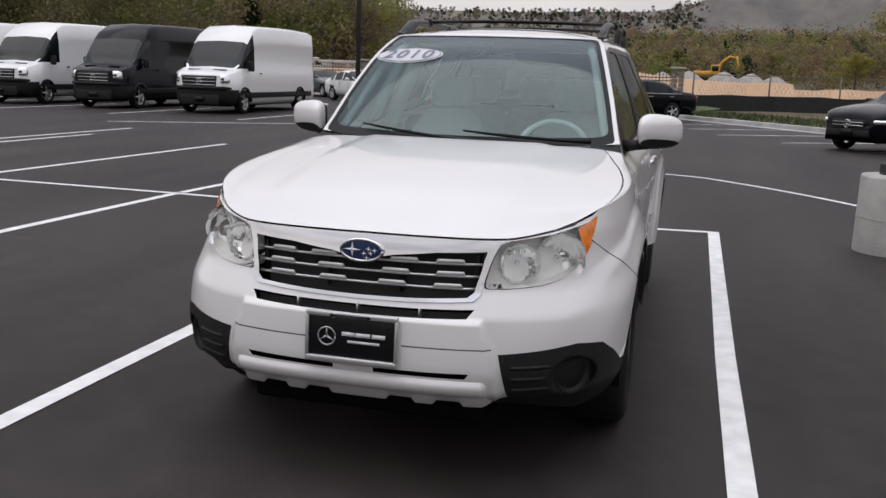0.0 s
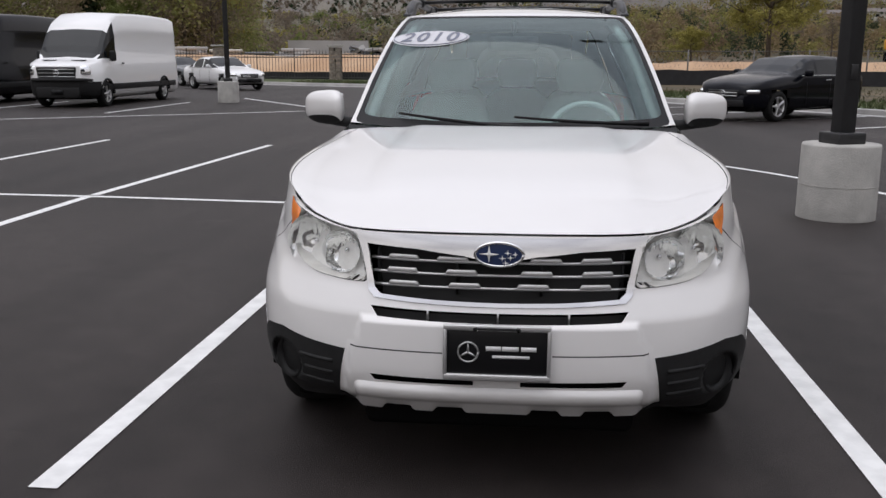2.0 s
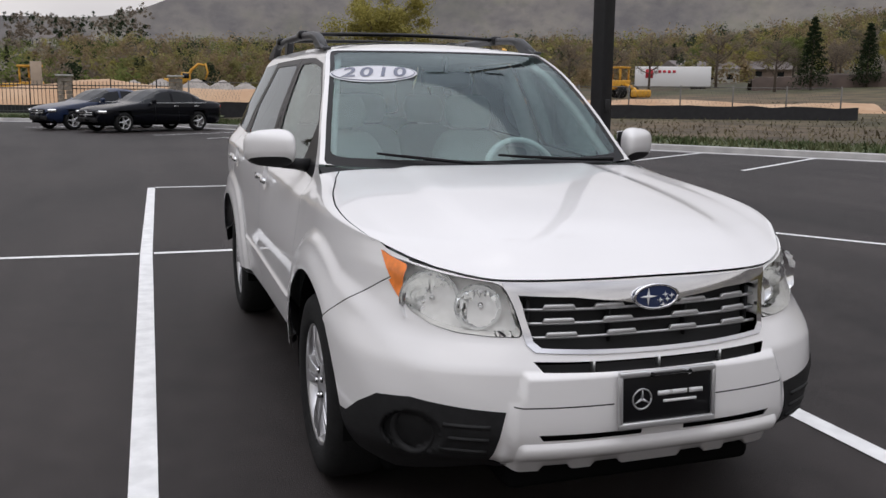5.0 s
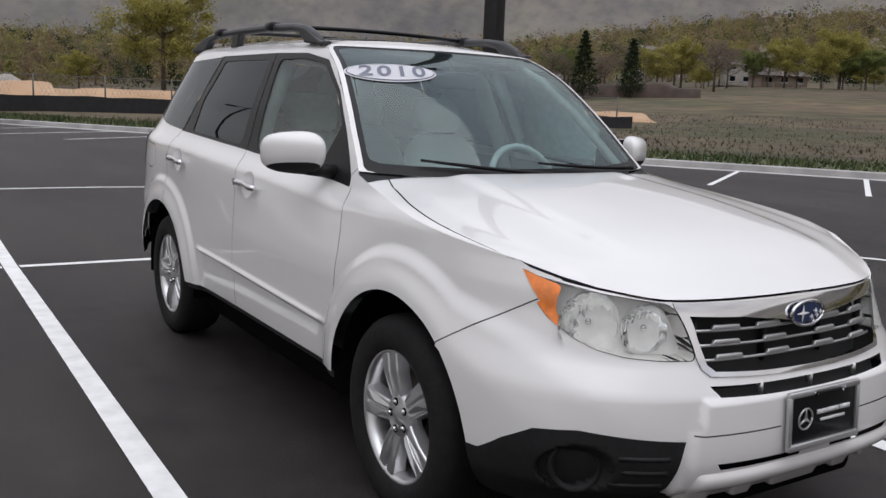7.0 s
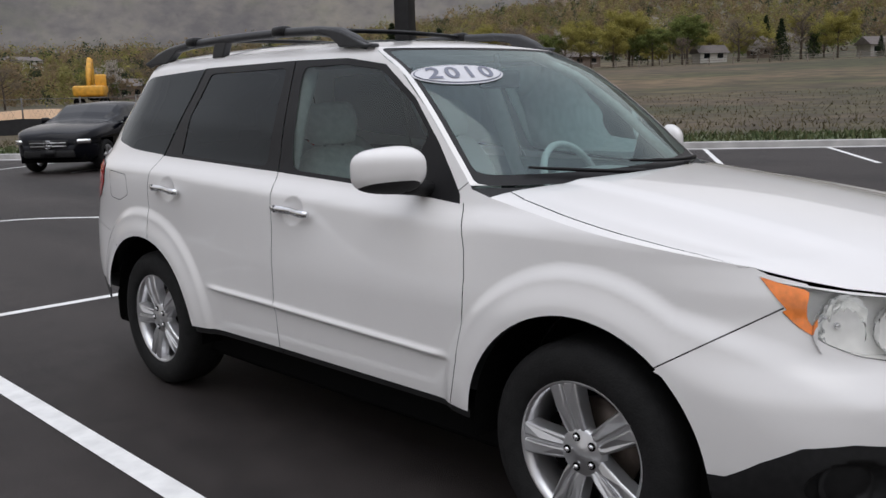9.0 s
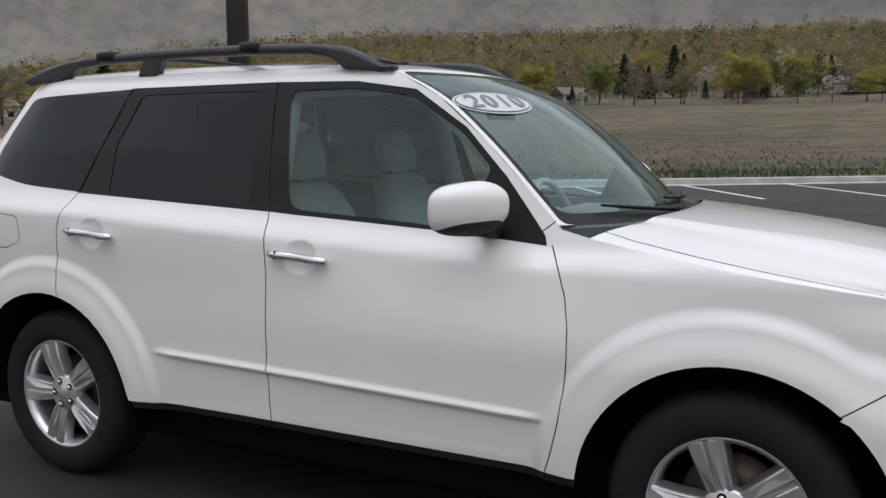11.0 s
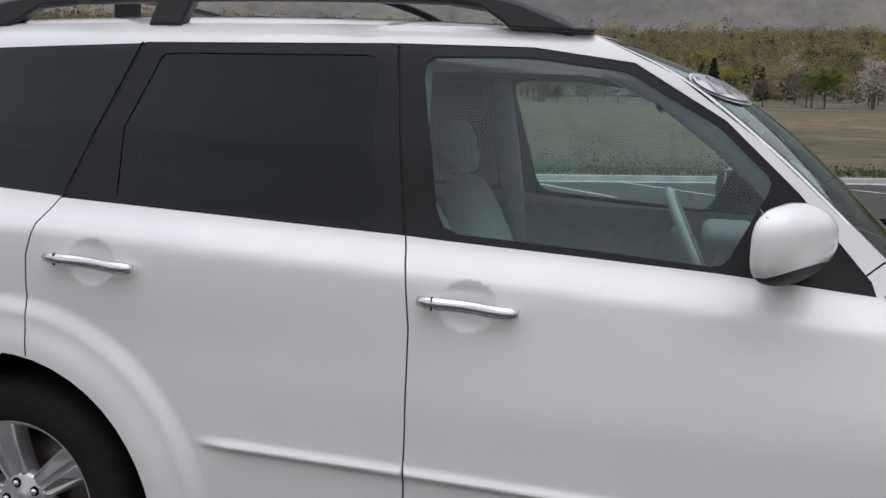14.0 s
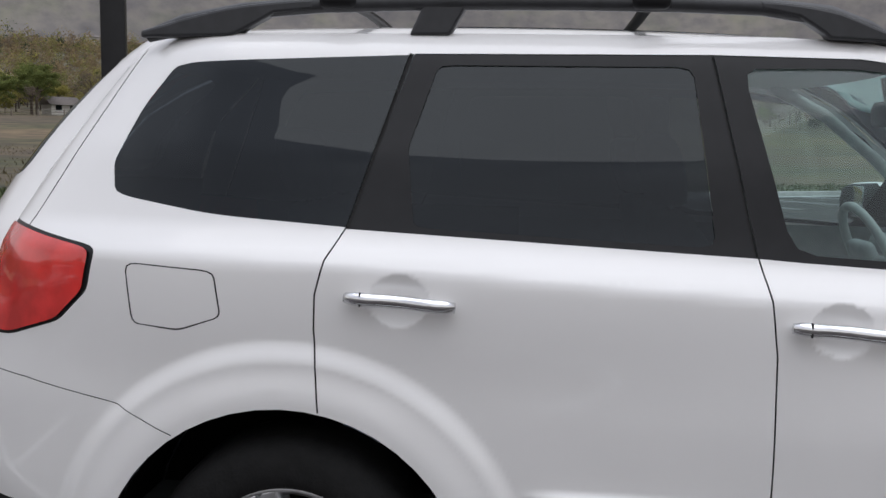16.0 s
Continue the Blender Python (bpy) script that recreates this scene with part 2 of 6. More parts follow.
M_REDMARK = mat("red_mark", (0.55, 0.02, 0.04), 0.5)


# ---------- mesh helpers ----------
def part(name, bm, material, parent=None, label="", smooth=True):
    me = bpy.data.meshes.new(name)
    bm.to_mesh(me)
    bm.free()
    return finish(name, me, material, parent, label, smooth)


def finish(name, me, material, parent=None, label="", smooth=True):
    me.materials.append(material)
    me.polygons.foreach_set("use_smooth", [smooth] * len(me.polygons))
    ob = new(name, me)
    if parent is not None:
        ob.parent = parent
    return tagged(ob, label)


def raw(name, verts, faces, material, parent=None, label="", smooth=True, normals=None):
    me = bpy.data.meshes.new(name)
    me.from_pydata([tuple(v) for v in verts], [], [tuple(f) for f in faces])
    ob = finish(name, me, material, parent, label, smooth)
    if normals is not None:
        me.normals_split_custom_set_from_vertices([tuple(n) for n in normals])
    return ob


def empty(name, m=None, **tags):
    e = new(name)
    if m is not None:
        e.matrix_basis = m
    return tagged(e, **tags)


def box(bm, cx, cy, cz, sx, sy, sz, m=None, bevel=0.0, taper=1.0):
    r = bmesh.ops.create_cube(bm, size=1.0)
    vs = r["verts"]
    for v in vs:
        k = taper if v.co.z > 0 else 1.0
        v.co = Vector((v.co.x * sx * k, v.co.y * sy * k, v.co.z * sz))
    if bevel:
        es = list({e for v in vs for e in v.link_edges})
        rb = bmesh.ops.bevel(bm, geom=es, offset=bevel, segments=2, affect="EDGES", profile=0.5)
        vs = list({v for f in rb["faces"] for v in f.verts} | {v for v in vs if v.is_valid})
    t = Matrix.Translation((cx, cy, cz)) if m is None else Matrix.Translation((cx, cy, cz)) @ m
    bmesh.ops.transform(bm, matrix=t, verts=vs)
    return bm


def tube(bm, pts, radius, seg=8, closed=False, flat=1.0):
    """A tube along pts; radius a number or one per point. flat: height over width."""
    pts = [Vector(p) for p in pts]
    n = len(pts)
    rad = radius if isinstance(radius, (list, tuple)) else [radius] * n
    rings = []
    for i, p in enumerate(pts):
        a, b = pts[max(i - 1, 0)], pts[min(i + 1, n - 1)]
        d = (b - a).normalized()
        up = Vector((0, 0, 1)) if abs(d.z) < 0.95 else Vector((0, 1, 0))
        sx = d.cross(up).normalized()
        sy = sx.cross(d).normalized()
        rings.append([bm.verts.new(p + rad[i] * (math.cos(2 * math.pi * k / seg) * sx + flat * math.sin(2 * math.pi * k / seg) * sy)) for k in range(seg)])
    for a, b in zip(rings, rings[1:]):
        for k in range(seg):
            bm.faces.new((a[k], a[(k + 1) % seg], b[(k + 1) % seg], b[k]))
    bm.faces.new(rings[0][::-1]), bm.faces.new(rings[-1])
    return bm


def lathe(bm, profile, seg=40, axis="x"):
    """profile: (radius, along) pairs, spun about the axis through the origin."""
    rings = []
    for r, a in profile:
        ring = []
        for k in range(seg):
            c, s = math.cos(2 * math.pi * k / seg), math.sin(2 * math.pi * k / seg)
            co = (a, r * c, r * s) if axis == "x" else (r * c, r * s, a)
            ring.append(bm.verts.new(co))
        rings.append(ring)
    for a, b in zip(rings, rings[1:]):
        for k in range(seg):
            bm.faces.new((a[k], b[k], b[(k + 1) % seg], a[(k + 1) % seg]))
    bmesh.ops.recalc_face_normals(bm, faces=bm.faces)
    return bm


def grid_surface(fn, nu, nv):
    vs = [fn(i / nu, j / nv) for j in range(nv + 1) for i in range(nu + 1)]
    fs = [(j * (nu + 1) + i, j * (nu + 1) + i + 1, (j + 1) * (nu + 1) + i + 1, (j + 1) * (nu + 1) + i) for j in range(nv) for i in range(nu)]
    return vs, fs


def curve(xs, ys):
    """A smooth function through the given places."""
    xs, ys = np.array(xs, float), np.array(ys, float)
    d = np.diff(ys) / np.diff(xs)
    m = np.concatenate([[d[0]], np.where(d[:-1] * d[1:] > 0, 2 * d[:-1] * d[1:] / (d[:-1] + d[1:] + 1e-12), 0), [d[-1]]])

    def f(x):
        x = min(max(x, xs[0]), xs[-1])
        i = min(max(int(np.searchsorted(xs, x)) - 1, 0), len(xs) - 2)
        h = xs[i + 1] - xs[i]
        t = (x - xs[i]) / h
        return float((1 + 2 * t) * (1 - t) ** 2 * ys[i] + t * (1 - t) ** 2 * h * m[i] + t * t * (3 - 2 * t) * ys[i + 1] + t * t * (t - 1) * h * m[i + 1])
    return f


def smooth(a, b, x):
    t = min(max((x - a) / (b - a), 0.0), 1.0)
    return t * t * (3 - 2 * t)


def inside(poly, P):
    """Which of the points P lie in the polygon."""
    poly = np.asarray(poly, float)
    x, y = P[:, 0], P[:, 1]
    r = np.zeros(len(P), bool)
    a = poly
    b = np.roll(poly, -1, axis=0)
    for (x1, y1), (x2, y2) in zip(a, b):
        if y1 == y2:
            continue
        c = ((y1 > y) != (y2 > y)) & (x < (x2 - x1) * (y - y1) / (y2 - y1) + x1)
        r ^= c
    return r


def dense(poly, step, closed=True):
    out = []
    n = len(poly)
    for i in range(n if closed else n - 1):
        a, b = Vector(poly[i]), Vector(poly[(i + 1) % n])
        k = max(1, int((b - a).length / step))
        out += [a.lerp(b, j / k) for j in range(k)]
    if not closed:
        out.append(Vector(poly[-1]))
    return [tuple(p) for p in out]


def rounded(poly, r=0.3, n=4):
    """The polygon with its corners rounded; r: share of each side."""
    out = []
    m = len(poly)
    for i in range(m):
        p, a, b = Vector(poly[i]), Vector(poly[i - 1]), Vector(poly[(i + 1) % m])
        s = p.lerp(a, r)
        e = p.lerp(b, r)
        for k in range(n + 1):
            t = k / n
            out.append(tuple((1 - t) ** 2 * s + 2 * t * (1 - t) * p + t * t * e))
    return out


def strip(line, w):
    """A thin closed band along a line."""
    L, R = [], []
    for i, p in enumerate(line):
        a, b = Vector(line[max(i - 1, 0)]), Vector(line[min(i + 1, len(line) - 1)])
        d = (b - a).normalized()
        nrm = Vector((-d.y, d.x)) * w / 2
        L.append(tuple(Vector(p) + nrm)), R.append(tuple(Vector(p) - nrm))
    return L + R[::-1]


def ring_strip(poly, w):
    """A band round a closed line: returned as outer and inner polygon."""
    c = Vector((sum(p[0] for p in poly) / len(poly), sum(p[1] for p in poly) / len(poly)))
    f = lambda s: [tuple(c + (Vector(p) - c) * (1 + s / max((Vector(p) - c).length, 1e-6))) for p in poly]
    return f(w / 2), f(-w / 2)


def panels(domain, regions, fn, step, extra=()):
    """Cuts a plane domain into regions and maps each by fn. regions: (name, polygon, offset along the normal); first match wins. Returns name -> verts, faces, normals."""
    from_poly = [dense(domain, step)] + [dense(p, min(step, 0.025)) for _, p, _ in regions]
    V, E = [], []
    for P in from_poly:
        k = len(V)
        V += [Vector(p) for p in P]
        E += [(k + i, k + (i + 1) % len(P)) for i in range(len(P))]
    D = np.array(from_poly[0])
    lo, hi = D.min(0), D.max(0)
    gx, gy = np.meshgrid(np.arange(lo[0] + step / 2, hi[0], step), np.arange(lo[1] + step / 2, hi[1], step))
    G = np.c_[gx.ravel(), gy.ravel()]
    for ex in extra:
        (ax, ay, bx, by), st = ex
        gx, gy = np.meshgrid(np.arange(ax, bx, st), np.arange(ay, by, st))
        G = np.r_[G, np.c_[gx.ravel(), gy.ravel()]]
    G = G[inside(D, G)]
    V += [Vector(p) for p in G]
    vs, _, fs, _, _, _ = bpy_cdt(V, E)
    P2 = np.array([tuple(v) for v in vs])
    T = np.array([tuple(f) for f in fs if len(f) == 3])
    C = P2[T].mean(1)
    keep = inside(D, C)
    T, C = T[keep], C[keep]
    which = np.full(len(C), len(regions))
    for i in range(len(regions) - 1, -1, -1):
        which[inside(regions[i][1], C)] = i
    pos, nor = {}, {}
    e = 0.002
    for v in np.unique(T):
        a, b = P2[v]
        p = np.array(fn(a, b))
        du, dv = np.array(fn(a + e, b)) - np.array(fn(a - e, b)), np.array(fn(a, b + e)) - np.array(fn(a, b - e))
        n = np.cross(du, dv)
        pos[v], nor[v] = p, n / (np.linalg.norm(n) + 1e-12)
    out = {}
    for i, (name, off) in enumerate([(r[0], r[2]) for r in regions] + [("rest", 0.0)]):
        tri = T[which == i]
        if not len(tri):
            continue
        used, inv = np.unique(tri, return_inverse=True)
        vv = [pos[u] + nor[u] * off for u in used]
        o = out.setdefault(name, ([], [], []))
        k = len(o[0])
        o[0].extend(vv), o[2].extend(nor[u] for u in used)
        for t in inv.reshape(-1, 3):
            a, b, c = (vv[q] for q in t)
            good = np.dot(np.cross(b - a, c - a), nor[used[t[0]]]) > 0
            o[1].append(tuple(k + int(q) for q in (t if good else t[::-1])))
    return out


def bpy_cdt(V, E):
    from mathutils.geometry import delaunay_2d_cdt
    return delaunay_2d_cdt(V, E, [], 0, 1e-6)


def islands(data):
    """The separate pieces of a cut region."""
    v, f, n = data
    par = list(range(len(v)))
    def root(i):
        while par[i] != i:
            par[i] = par[par[i]]
            i = par[i]
        return i
    for t in f:
        for q in t[1:]:
            par[root(q)] = root(t[0])
    groups = {}
    for t in f:
        groups.setdefault(root(t[0]), []).append(t)
    out = []
    for ts in groups.values():
        ids = sorted({q for t in ts for q in t})
        at = {q: i for i, q in enumerate(ids)}
        out.append(([v[q] for q in ids], [tuple(at[q] for q in t) for t in ts], [n[q] for q in ids]))
    return sorted(out, key=lambda o: -len(o[1]))


def mirrored(d):
    return {k: ([np.array((-v[0], v[1], v[2])) for v in vs], [f[::-1] for f in fs], [np.array((-n[0], n[1], n[2])) for n in ns]) for k, (vs, fs, ns) in d.items()}


# ---------- the white SUV ----------
HUB_Z, TYRE_R, WB, ARCH = 0.335, 0.338, 2.615, 0.425
nx = curve([.2, .60, .72, .82, 1.2], [3.3, 3.2, 2.8, 2.6, 2.6])
side_tab = curve([.20, .28, .36, .46, .56, .70, .84, .93, .975, .990, 1.005, 1.06, 1.30, 1.53, 1.575, 1.61],
                 [.80, .838, .852, .862, .866, .866, .859, .8535, .849, .8445, .8345, .790, .705, .612, .585, .545])
k_up = curve([-.5, .3, .55, 1.14, 1.72, 2.3, 2.8, 3.2, 3.5], [.985, .955, .945, .955, .99, 1.015, 1.025, 1.0, .98])
k_lo = curve([-.5, .55, 1.5, 2.3, 2.8, 3.1, 3.5], [.985, .985, .985, 1.0, 1.01, 1.0, .99])
d_front = curve([.22, .30, .36, .45, .60, .65, .70, .80, .86, .90, .94, 1.2], [.86, .93, 1.02, 1.05, 1.04, 1.02, 1.00, .985, .965, .93, .90, .85])
y_rear = curve([.25, .40, .55, .75, .9, 1.1, 1.3, 1.5, 1.62], [3.50, 3.58, 3.62, 3.60, 3.54, 3.48, 3.36, 3.22, 3.12])


def flare(y, z):
    """Swelling of the wheel arches, carried forward into the bumper's corners."""
    out = 0.0
    for hy in (0.0, WB):
        dy = y - hy
        if hy == 0 and y < -.30:
            dy = -.30 + (y + .30) * .35
        r = math.hypot(dy, (z - HUB_Z) * (1.0 if z > HUB_Z else .5))
        out += (.019 * (1 - smooth(.522, .576, r)) + .014 * (1 - smooth(.44, .53, r))) * smooth(.18, .34, z)
    return out


def side_x(y, z):
    b = smooth(.70, 1.03, z)
    lift = float(np.interp(y, [.1, .55, 2.5, 3.2], [0, -.022, .085, .10])) * smooth(.78, .97, z) * (1 - smooth(1.16, 1.5, z))   # the waist rises to the rear
    x = side_tab(z - lift) * (k_lo(y) * (1 - b) + k_up(y) * b) + flare(y, z)
    if y < .1:
        x *= max(0.0, 1 - ((.1 - y) / d_front(z)) ** nx(z)) ** (1 / nx(z))
    if y > 2.6:
        x *= max(0.05, 1 - ((y - 2.6) / (y_rear(z) - 2.6)) ** 4) ** .25
    if .5 < y < 2.15:                                      # crease along the doors
        zc = .535 + .026 * (y - .57)
        e = smooth(.5, .62, y) * (1 - smooth(1.98, 2.1, y))
        x += e * (.012 * math.exp(-((z - zc) / .012) ** 2) - .008 * (1 - smooth(zc - .02, zc, z)))
    for hy, hz in ((1.415, .962), (2.36, 1.002)):          # finger wells
        d = math.hypot((y - hy) / 1.15, z - hz) / .058
        if d < 1:
            x -= .016 * (1 - d * d)
    return x


def side(y, z):
    return (side_x(y, z), y, z)


def front(t, z):
    """Bumper and lamps: t runs across, 0 in the middle."""
    s = math.copysign(1, t)
    y = .1 - d_front(z) * abs(math.cos(t)) ** (2 / nx(z))
    b = smooth(.70, 1.03, z)
    w = side_tab(z) * (k_lo(y) * (1 - b) + k_up(y) * b) + flare(y, z)
    x = w * abs(math.sin(t)) ** (2 / nx(z))
    if z < .625:
        xe = float(np.interp(z, [.30, .50, .60], [.49, .465, .43]))
        y -= .018 * smooth(xe, xe - .02, x) * (1 - smooth(.595, .618, z)) if x < xe else 0
    r = math.hypot(x - .70, z - .405)
    if r < .075:                                          # fog lamp well
        y += .045 * (1 - smooth(.055, .075, r))
    return (s * x, y, z)


def tx(x, z):
    w = side_tab(z) * k_lo(0) + .012 * (1 - smooth(.7, .85, z))
    return math.copysign(math.asin(min(1, abs(x) / w) ** (nx(z) / 2)), x)


def ty(y, z):
    return math.acos(min(1, max(0, (.1 - y) / d_front(z))) ** (nx(z) / 2))


def fx(pts):
    return [(tx(x, z), z) for x, z in pts]


def mir(pts):
    return [(-a, b) for a, b in pts][::-1]


car = empty("suv_car", label="pearl white compact SUV parked in a marked bay", category="car")


def arch_pts(hy, a0, a1, n=22, r=ARCH):
    return [(hy + r * math.cos(radians(a0 + (a1 - a0) * i / n)), HUB_Z + r * math.sin(radians(a0 + (a1 - a0) * i / n))) for i in range(n + 1)]


# -- flanks
A_EDGE = [(1.20, 1.590), (1.00, 1.495), (.80, 1.345), (.62, 1.180), (.52, 1.085)]   # windscreen's edge
FENDER_TOP = [(.43, 1.064), (.30, 1.042), (0, 1.000), (-.25, .968), (-.47, .937)]
SEAM_F = [(-.558 + .288 * i / 12, .834 - .182 * i / 12) for i in range(13)]
TIP_F = [(-.47 - .088 * i / 8, .937 - .103 * i / 8) for i in range(9)]
ROOF_SIDE = [(3.05, 1.605), (2.6, 1.608), (2.0, 1.610), (1.5, 1.607)]
dom = (FENDER_TOP[::-1] + A_EDGE[::-1] + ROOF_SIDE[::-1] + [(3.24, 1.40), (3.36, 1.15), (3.42, .90), (3.42, .60), (3.36, .40), (3.10, .38)]
       + arch_pts(WB, 8, 172) + [(2.18, .345), (.43, .345)] + arch_pts(0, 8, 131) + SEAM_F[::-1] + TIP_F[1:-1][::-1])
dom = dom[::-1]
belt = [(.56, 1.036), (.87, 1.062), (1.49, 1.098), (1.585, 1.105), (2.485, 1.150)]
trim_poly = belt + [(2.364, 1.556), (1.667, 1.560), (1.33, 1.554), (1.09, 1.520), (.88, 1.392), (.72, 1.240), (.57, 1.065)]
front_glass = rounded([(1.505, 1.117), (1.600, 1.528), (1.343, 1.531), (1.106, 1.500), (.896, 1.378), (.772, 1.262), (.868, 1.075), (1.1, 1.092)], .12, 2)
rear_glass = rounded([(1.672, 1.125), (2.339, 1.157), (2.363, 1.335), (2.305, 1.529), (1.713, 1.531)], .06, 2)
quarter = [(2.36, 1.553), (2.47, 1.1525)] + rounded([(2.49, 1.1525), (2.80, 1.175), (3.048, 1.215), (3.068, 1.290), (3.02, 1.42), (2.955, 1.520), (2.90, 1.532), (2.38, 1.5535)], .2, 3)[4:-4]
tail = rounded([(3.073, 1.092), (3.088, 1.00), (3.16, .93), (3.30, .885), (3.43, .88), (3.43, 1.14), (3.29, 1.125)], .15, 3)
tail_rim = [tuple(Vector((3.27, 1.0)) + (Vector(p) - Vector((3.27, 1.0))) * 1.07) for p in tail]
fuel = rounded([(2.980, 1.068), (2.772, 1.055), (2.755, .955), (2.852, .922), (2.961, .933)], .15, 3)
fo, fi = ring_strip(fuel, .0038)
GAPW = .0038
seam_door_f = [(.545, 1.04), (.503, .97), (.477, .90), (.462, .81), (.459, .72), (.464, .63), (.478, .53), (.500, .44), (.53, .345)]
seam_b = [(1.582, 1.105), (1.562, 1.02), (1.549, .90), (1.548, .65), (1.553, .345)]
seam_c = [(2.49, 1.152), (2.527, 1.085), (2.545, 1.01), (2.546, .93), (2.530, .755)]
seam_bu = [(1.585, 1.105), (1.667, 1.556)]
seam_cu = [(2.487, 1.150), (2.372, 1.556)]
seam_bump = [(3.40, .80), (3.247, .786), (3.0, .745), (2.86, .690)]
seam_gate = [(3.055, 1.60), (3.285, 1.13)]
seam_ap = [(.535, 1.115), (.60, 1.062)]
regs = [("gap", strip(seam_bu, .007), -.006), ("gap", strip(seam_cu, .010), -.006),
        ("front_glass", front_glass, -.006), ("rear_glass", rear_glass, -.005), ("trim", trim_poly, -.002),
        ("quarter_glass", quarter, -.001),
        ("tail_lamp", tail, .004), ("tail_rim", tail_rim, -.001),
        ("fuel_door", fi, 0.0), ("gap", fo, -.004),
        ("gap", strip(seam_door_f, GAPW), -.006), ("gap", strip(seam_b, GAPW), -.006), ("gap", strip(seam_c, GAPW), -.006),
        ("gap", strip(seam_bump, .0022), -.004), ("gap", strip(seam_gate, GAPW), -.006), ("gap", strip(seam_ap, .004), -.003), ("gap", strip([(y + .006, z + .004) for y, z in SEAM_F], .004), -.003),
        ("front_door", [(.518, .376), (.500, .44), (.478, .53), (.464, .63), (.459, .72), (.462, .81), (.477, .90), (.503, .97), (.545, 1.04)] + belt[1:4] + [(1.562, 1.02), (1.549, .90), (1.548, .65), (1.553, .376)], 0.0),
        ("rear_door", [(1.553, .376), (1.548, .65), (1.549, .90), (1.562, 1.02)] + belt[3:] + [(2.527, 1.085), (2.545, 1.01), (2.546, .93), (2.530, .755), (2.40, .70), (2.2, .376)], 0.0),
        ("sill", [(.3, .30), (2.3, .30), (2.3, .376), (.3, .376)], -.012),
        ("rear_lower", [(2.95, .30), (3.5, .30), (3.5, .50), (3.03, .46)], -.004)]
flank = panels(dom, regs, side, .03, extra=[((1.32, .88, 1.52, 1.04), .009), ((2.27, .92, 2.46, 1.08), .009), ((.5, .505, 2.1, .60), .007), ((.45, .94, 3.1, 1.12), .013), ((-.62, .36, .64, .96), .0095), ((2.0, .36, 3.24, .96), .0095)])
for data in (flank, mirrored(flank)):
    def put(key, name, material, parent=car, label=""):
        v, f, n = data[key]
        return raw(name, v, f, material, parent, label, normals=n)
    put("rest", "side_body", M_PAINT)
    for d_ in islands(data["gap"]):
        raw("panel_gap", d_[0], d_[1], M_GAP, car, normals=d_[2])
    fd, rd = put("front_door", "front_door", M_PAINT), put("rear_door", "rear_door", M_PAINT)
    put("trim", "window_trim", M_TRIM)
    put("front_glass", "front_window", M_SIDEGLASS, fd, "clear front side window").visible_shadow = False
    put("rear_glass", "rear_window", M_TINT, rd, "dark privacy glass")
    put("quarter_glass", "quarter_window", M_TINT, car, "dark privacy glass")
    tl = put("tail_lamp", "tail_lamp", M_RED, car, "red tail lamp")
    put("tail_rim", "lamp_rim", M_TRIM, tl)
    put("fuel_door", "fuel_door", M_PAINT)
    put("sill", "side_sill", M_PLASTIC)
    put("rear_lower", "rear_bumper_skirt", M_PLASTIC)
    sg = 1 if data is flank else -1
    for door, hy, hz, h0, h1 in ((fd, 1.415, .962, 1.525, 1.295), (rd, 2.36, 1.002, 2.475, 2.235)):
        bm = bmesh.new()
        pts = [(sg * (side_x(h0 + (h1 - h0) * i / 10, hz + .008 - .016 * i / 10) + .008 + .024 * math.sin(math.pi * min(max(i / 10, .06), .94)) ** .4), h0 + (h1 - h0) * i / 10, hz + .008 - .016 * i / 10) for i in range(11)]
        tube(bm, pts, [.010] + [.0135] * 9 + [.010], 10, flat=1.15)
        part("door_handle", bm, M_CHROME, door, "chrome door handle")
        bm = bmesh.new()
        box(bm, sg * (side_x(h0 - .03, hz) + .030), h0 - .036, hz + .006, .012, .003, .03)
        part("handle_gap", bm, M_GAP, door)

# -- front
TOP = [(0, .862), (.20, .861), (.45, .858), (.60, .880), (.70, .908), (.735, .937)]
top_z = curve([p[0] for p in TOP], [p[1] for p in TOP])
edge = [(tx(x, top_z(x)), top_z(x)) for x in np.linspace(0, .715, 16)] + [(ty(y, z), z) for y, z in TIP_F + SEAM_F[1:]]
edge += [(ty(y, z), z) for y, z in arch_pts(0, 134, 180, 10)] + [(ty(-.43, .26), .26), (tx(.70, .235), .235), (tx(.50, .30), .30)]
edge += [(tx(x, z), z) for x, z in ((.42, .318), (.30, .308), (.29, .325), (.17, .322), (.16, .305), (0, .302))]
fdom = mir(edge[1:-1]) + edge
lampR = rounded([(.447, .848), (.60, .868), (.705, .897), (.729, .915), (.728, .88), (.722, .838), (.708, .790), (.682, .750), (.645, .724), (.59, .709), (.50, .703), (.412, .703)], .22, 4)
lampR = [(tx(x, z), z) for x, z in lampR]
amber = [(tx(x, z), z) for x, z in rounded([(.672, .880), (.705, .897), (.729, .915), (.728, .88), (.722, .838), (.708, .790), (.697, .771), (.689, .782), (.691, .815), (.684, .85)], .25, 3)]
chrome = fx([(-.448, .852), (-.2, .852), (0, .852), (.2, .852), (.448, .852), (.438, .80), (.405, .680), (.385, .662), (.2, .652), (0, .648), (-.2, .652), (-.385, .662), (-.405, .680), (-.438, .80)])
opening = fx([(-.410, .818), (-.25, .812), (-.11, .797), (0, .780), (.11, .797), (.25, .812), (.410, .818), (.400, .76), (.385, .690), (.365, .673), (.2, .664), (0, .660), (-.2, .664), (-.365, .673), (-.385, .690), (-.400, .76)])
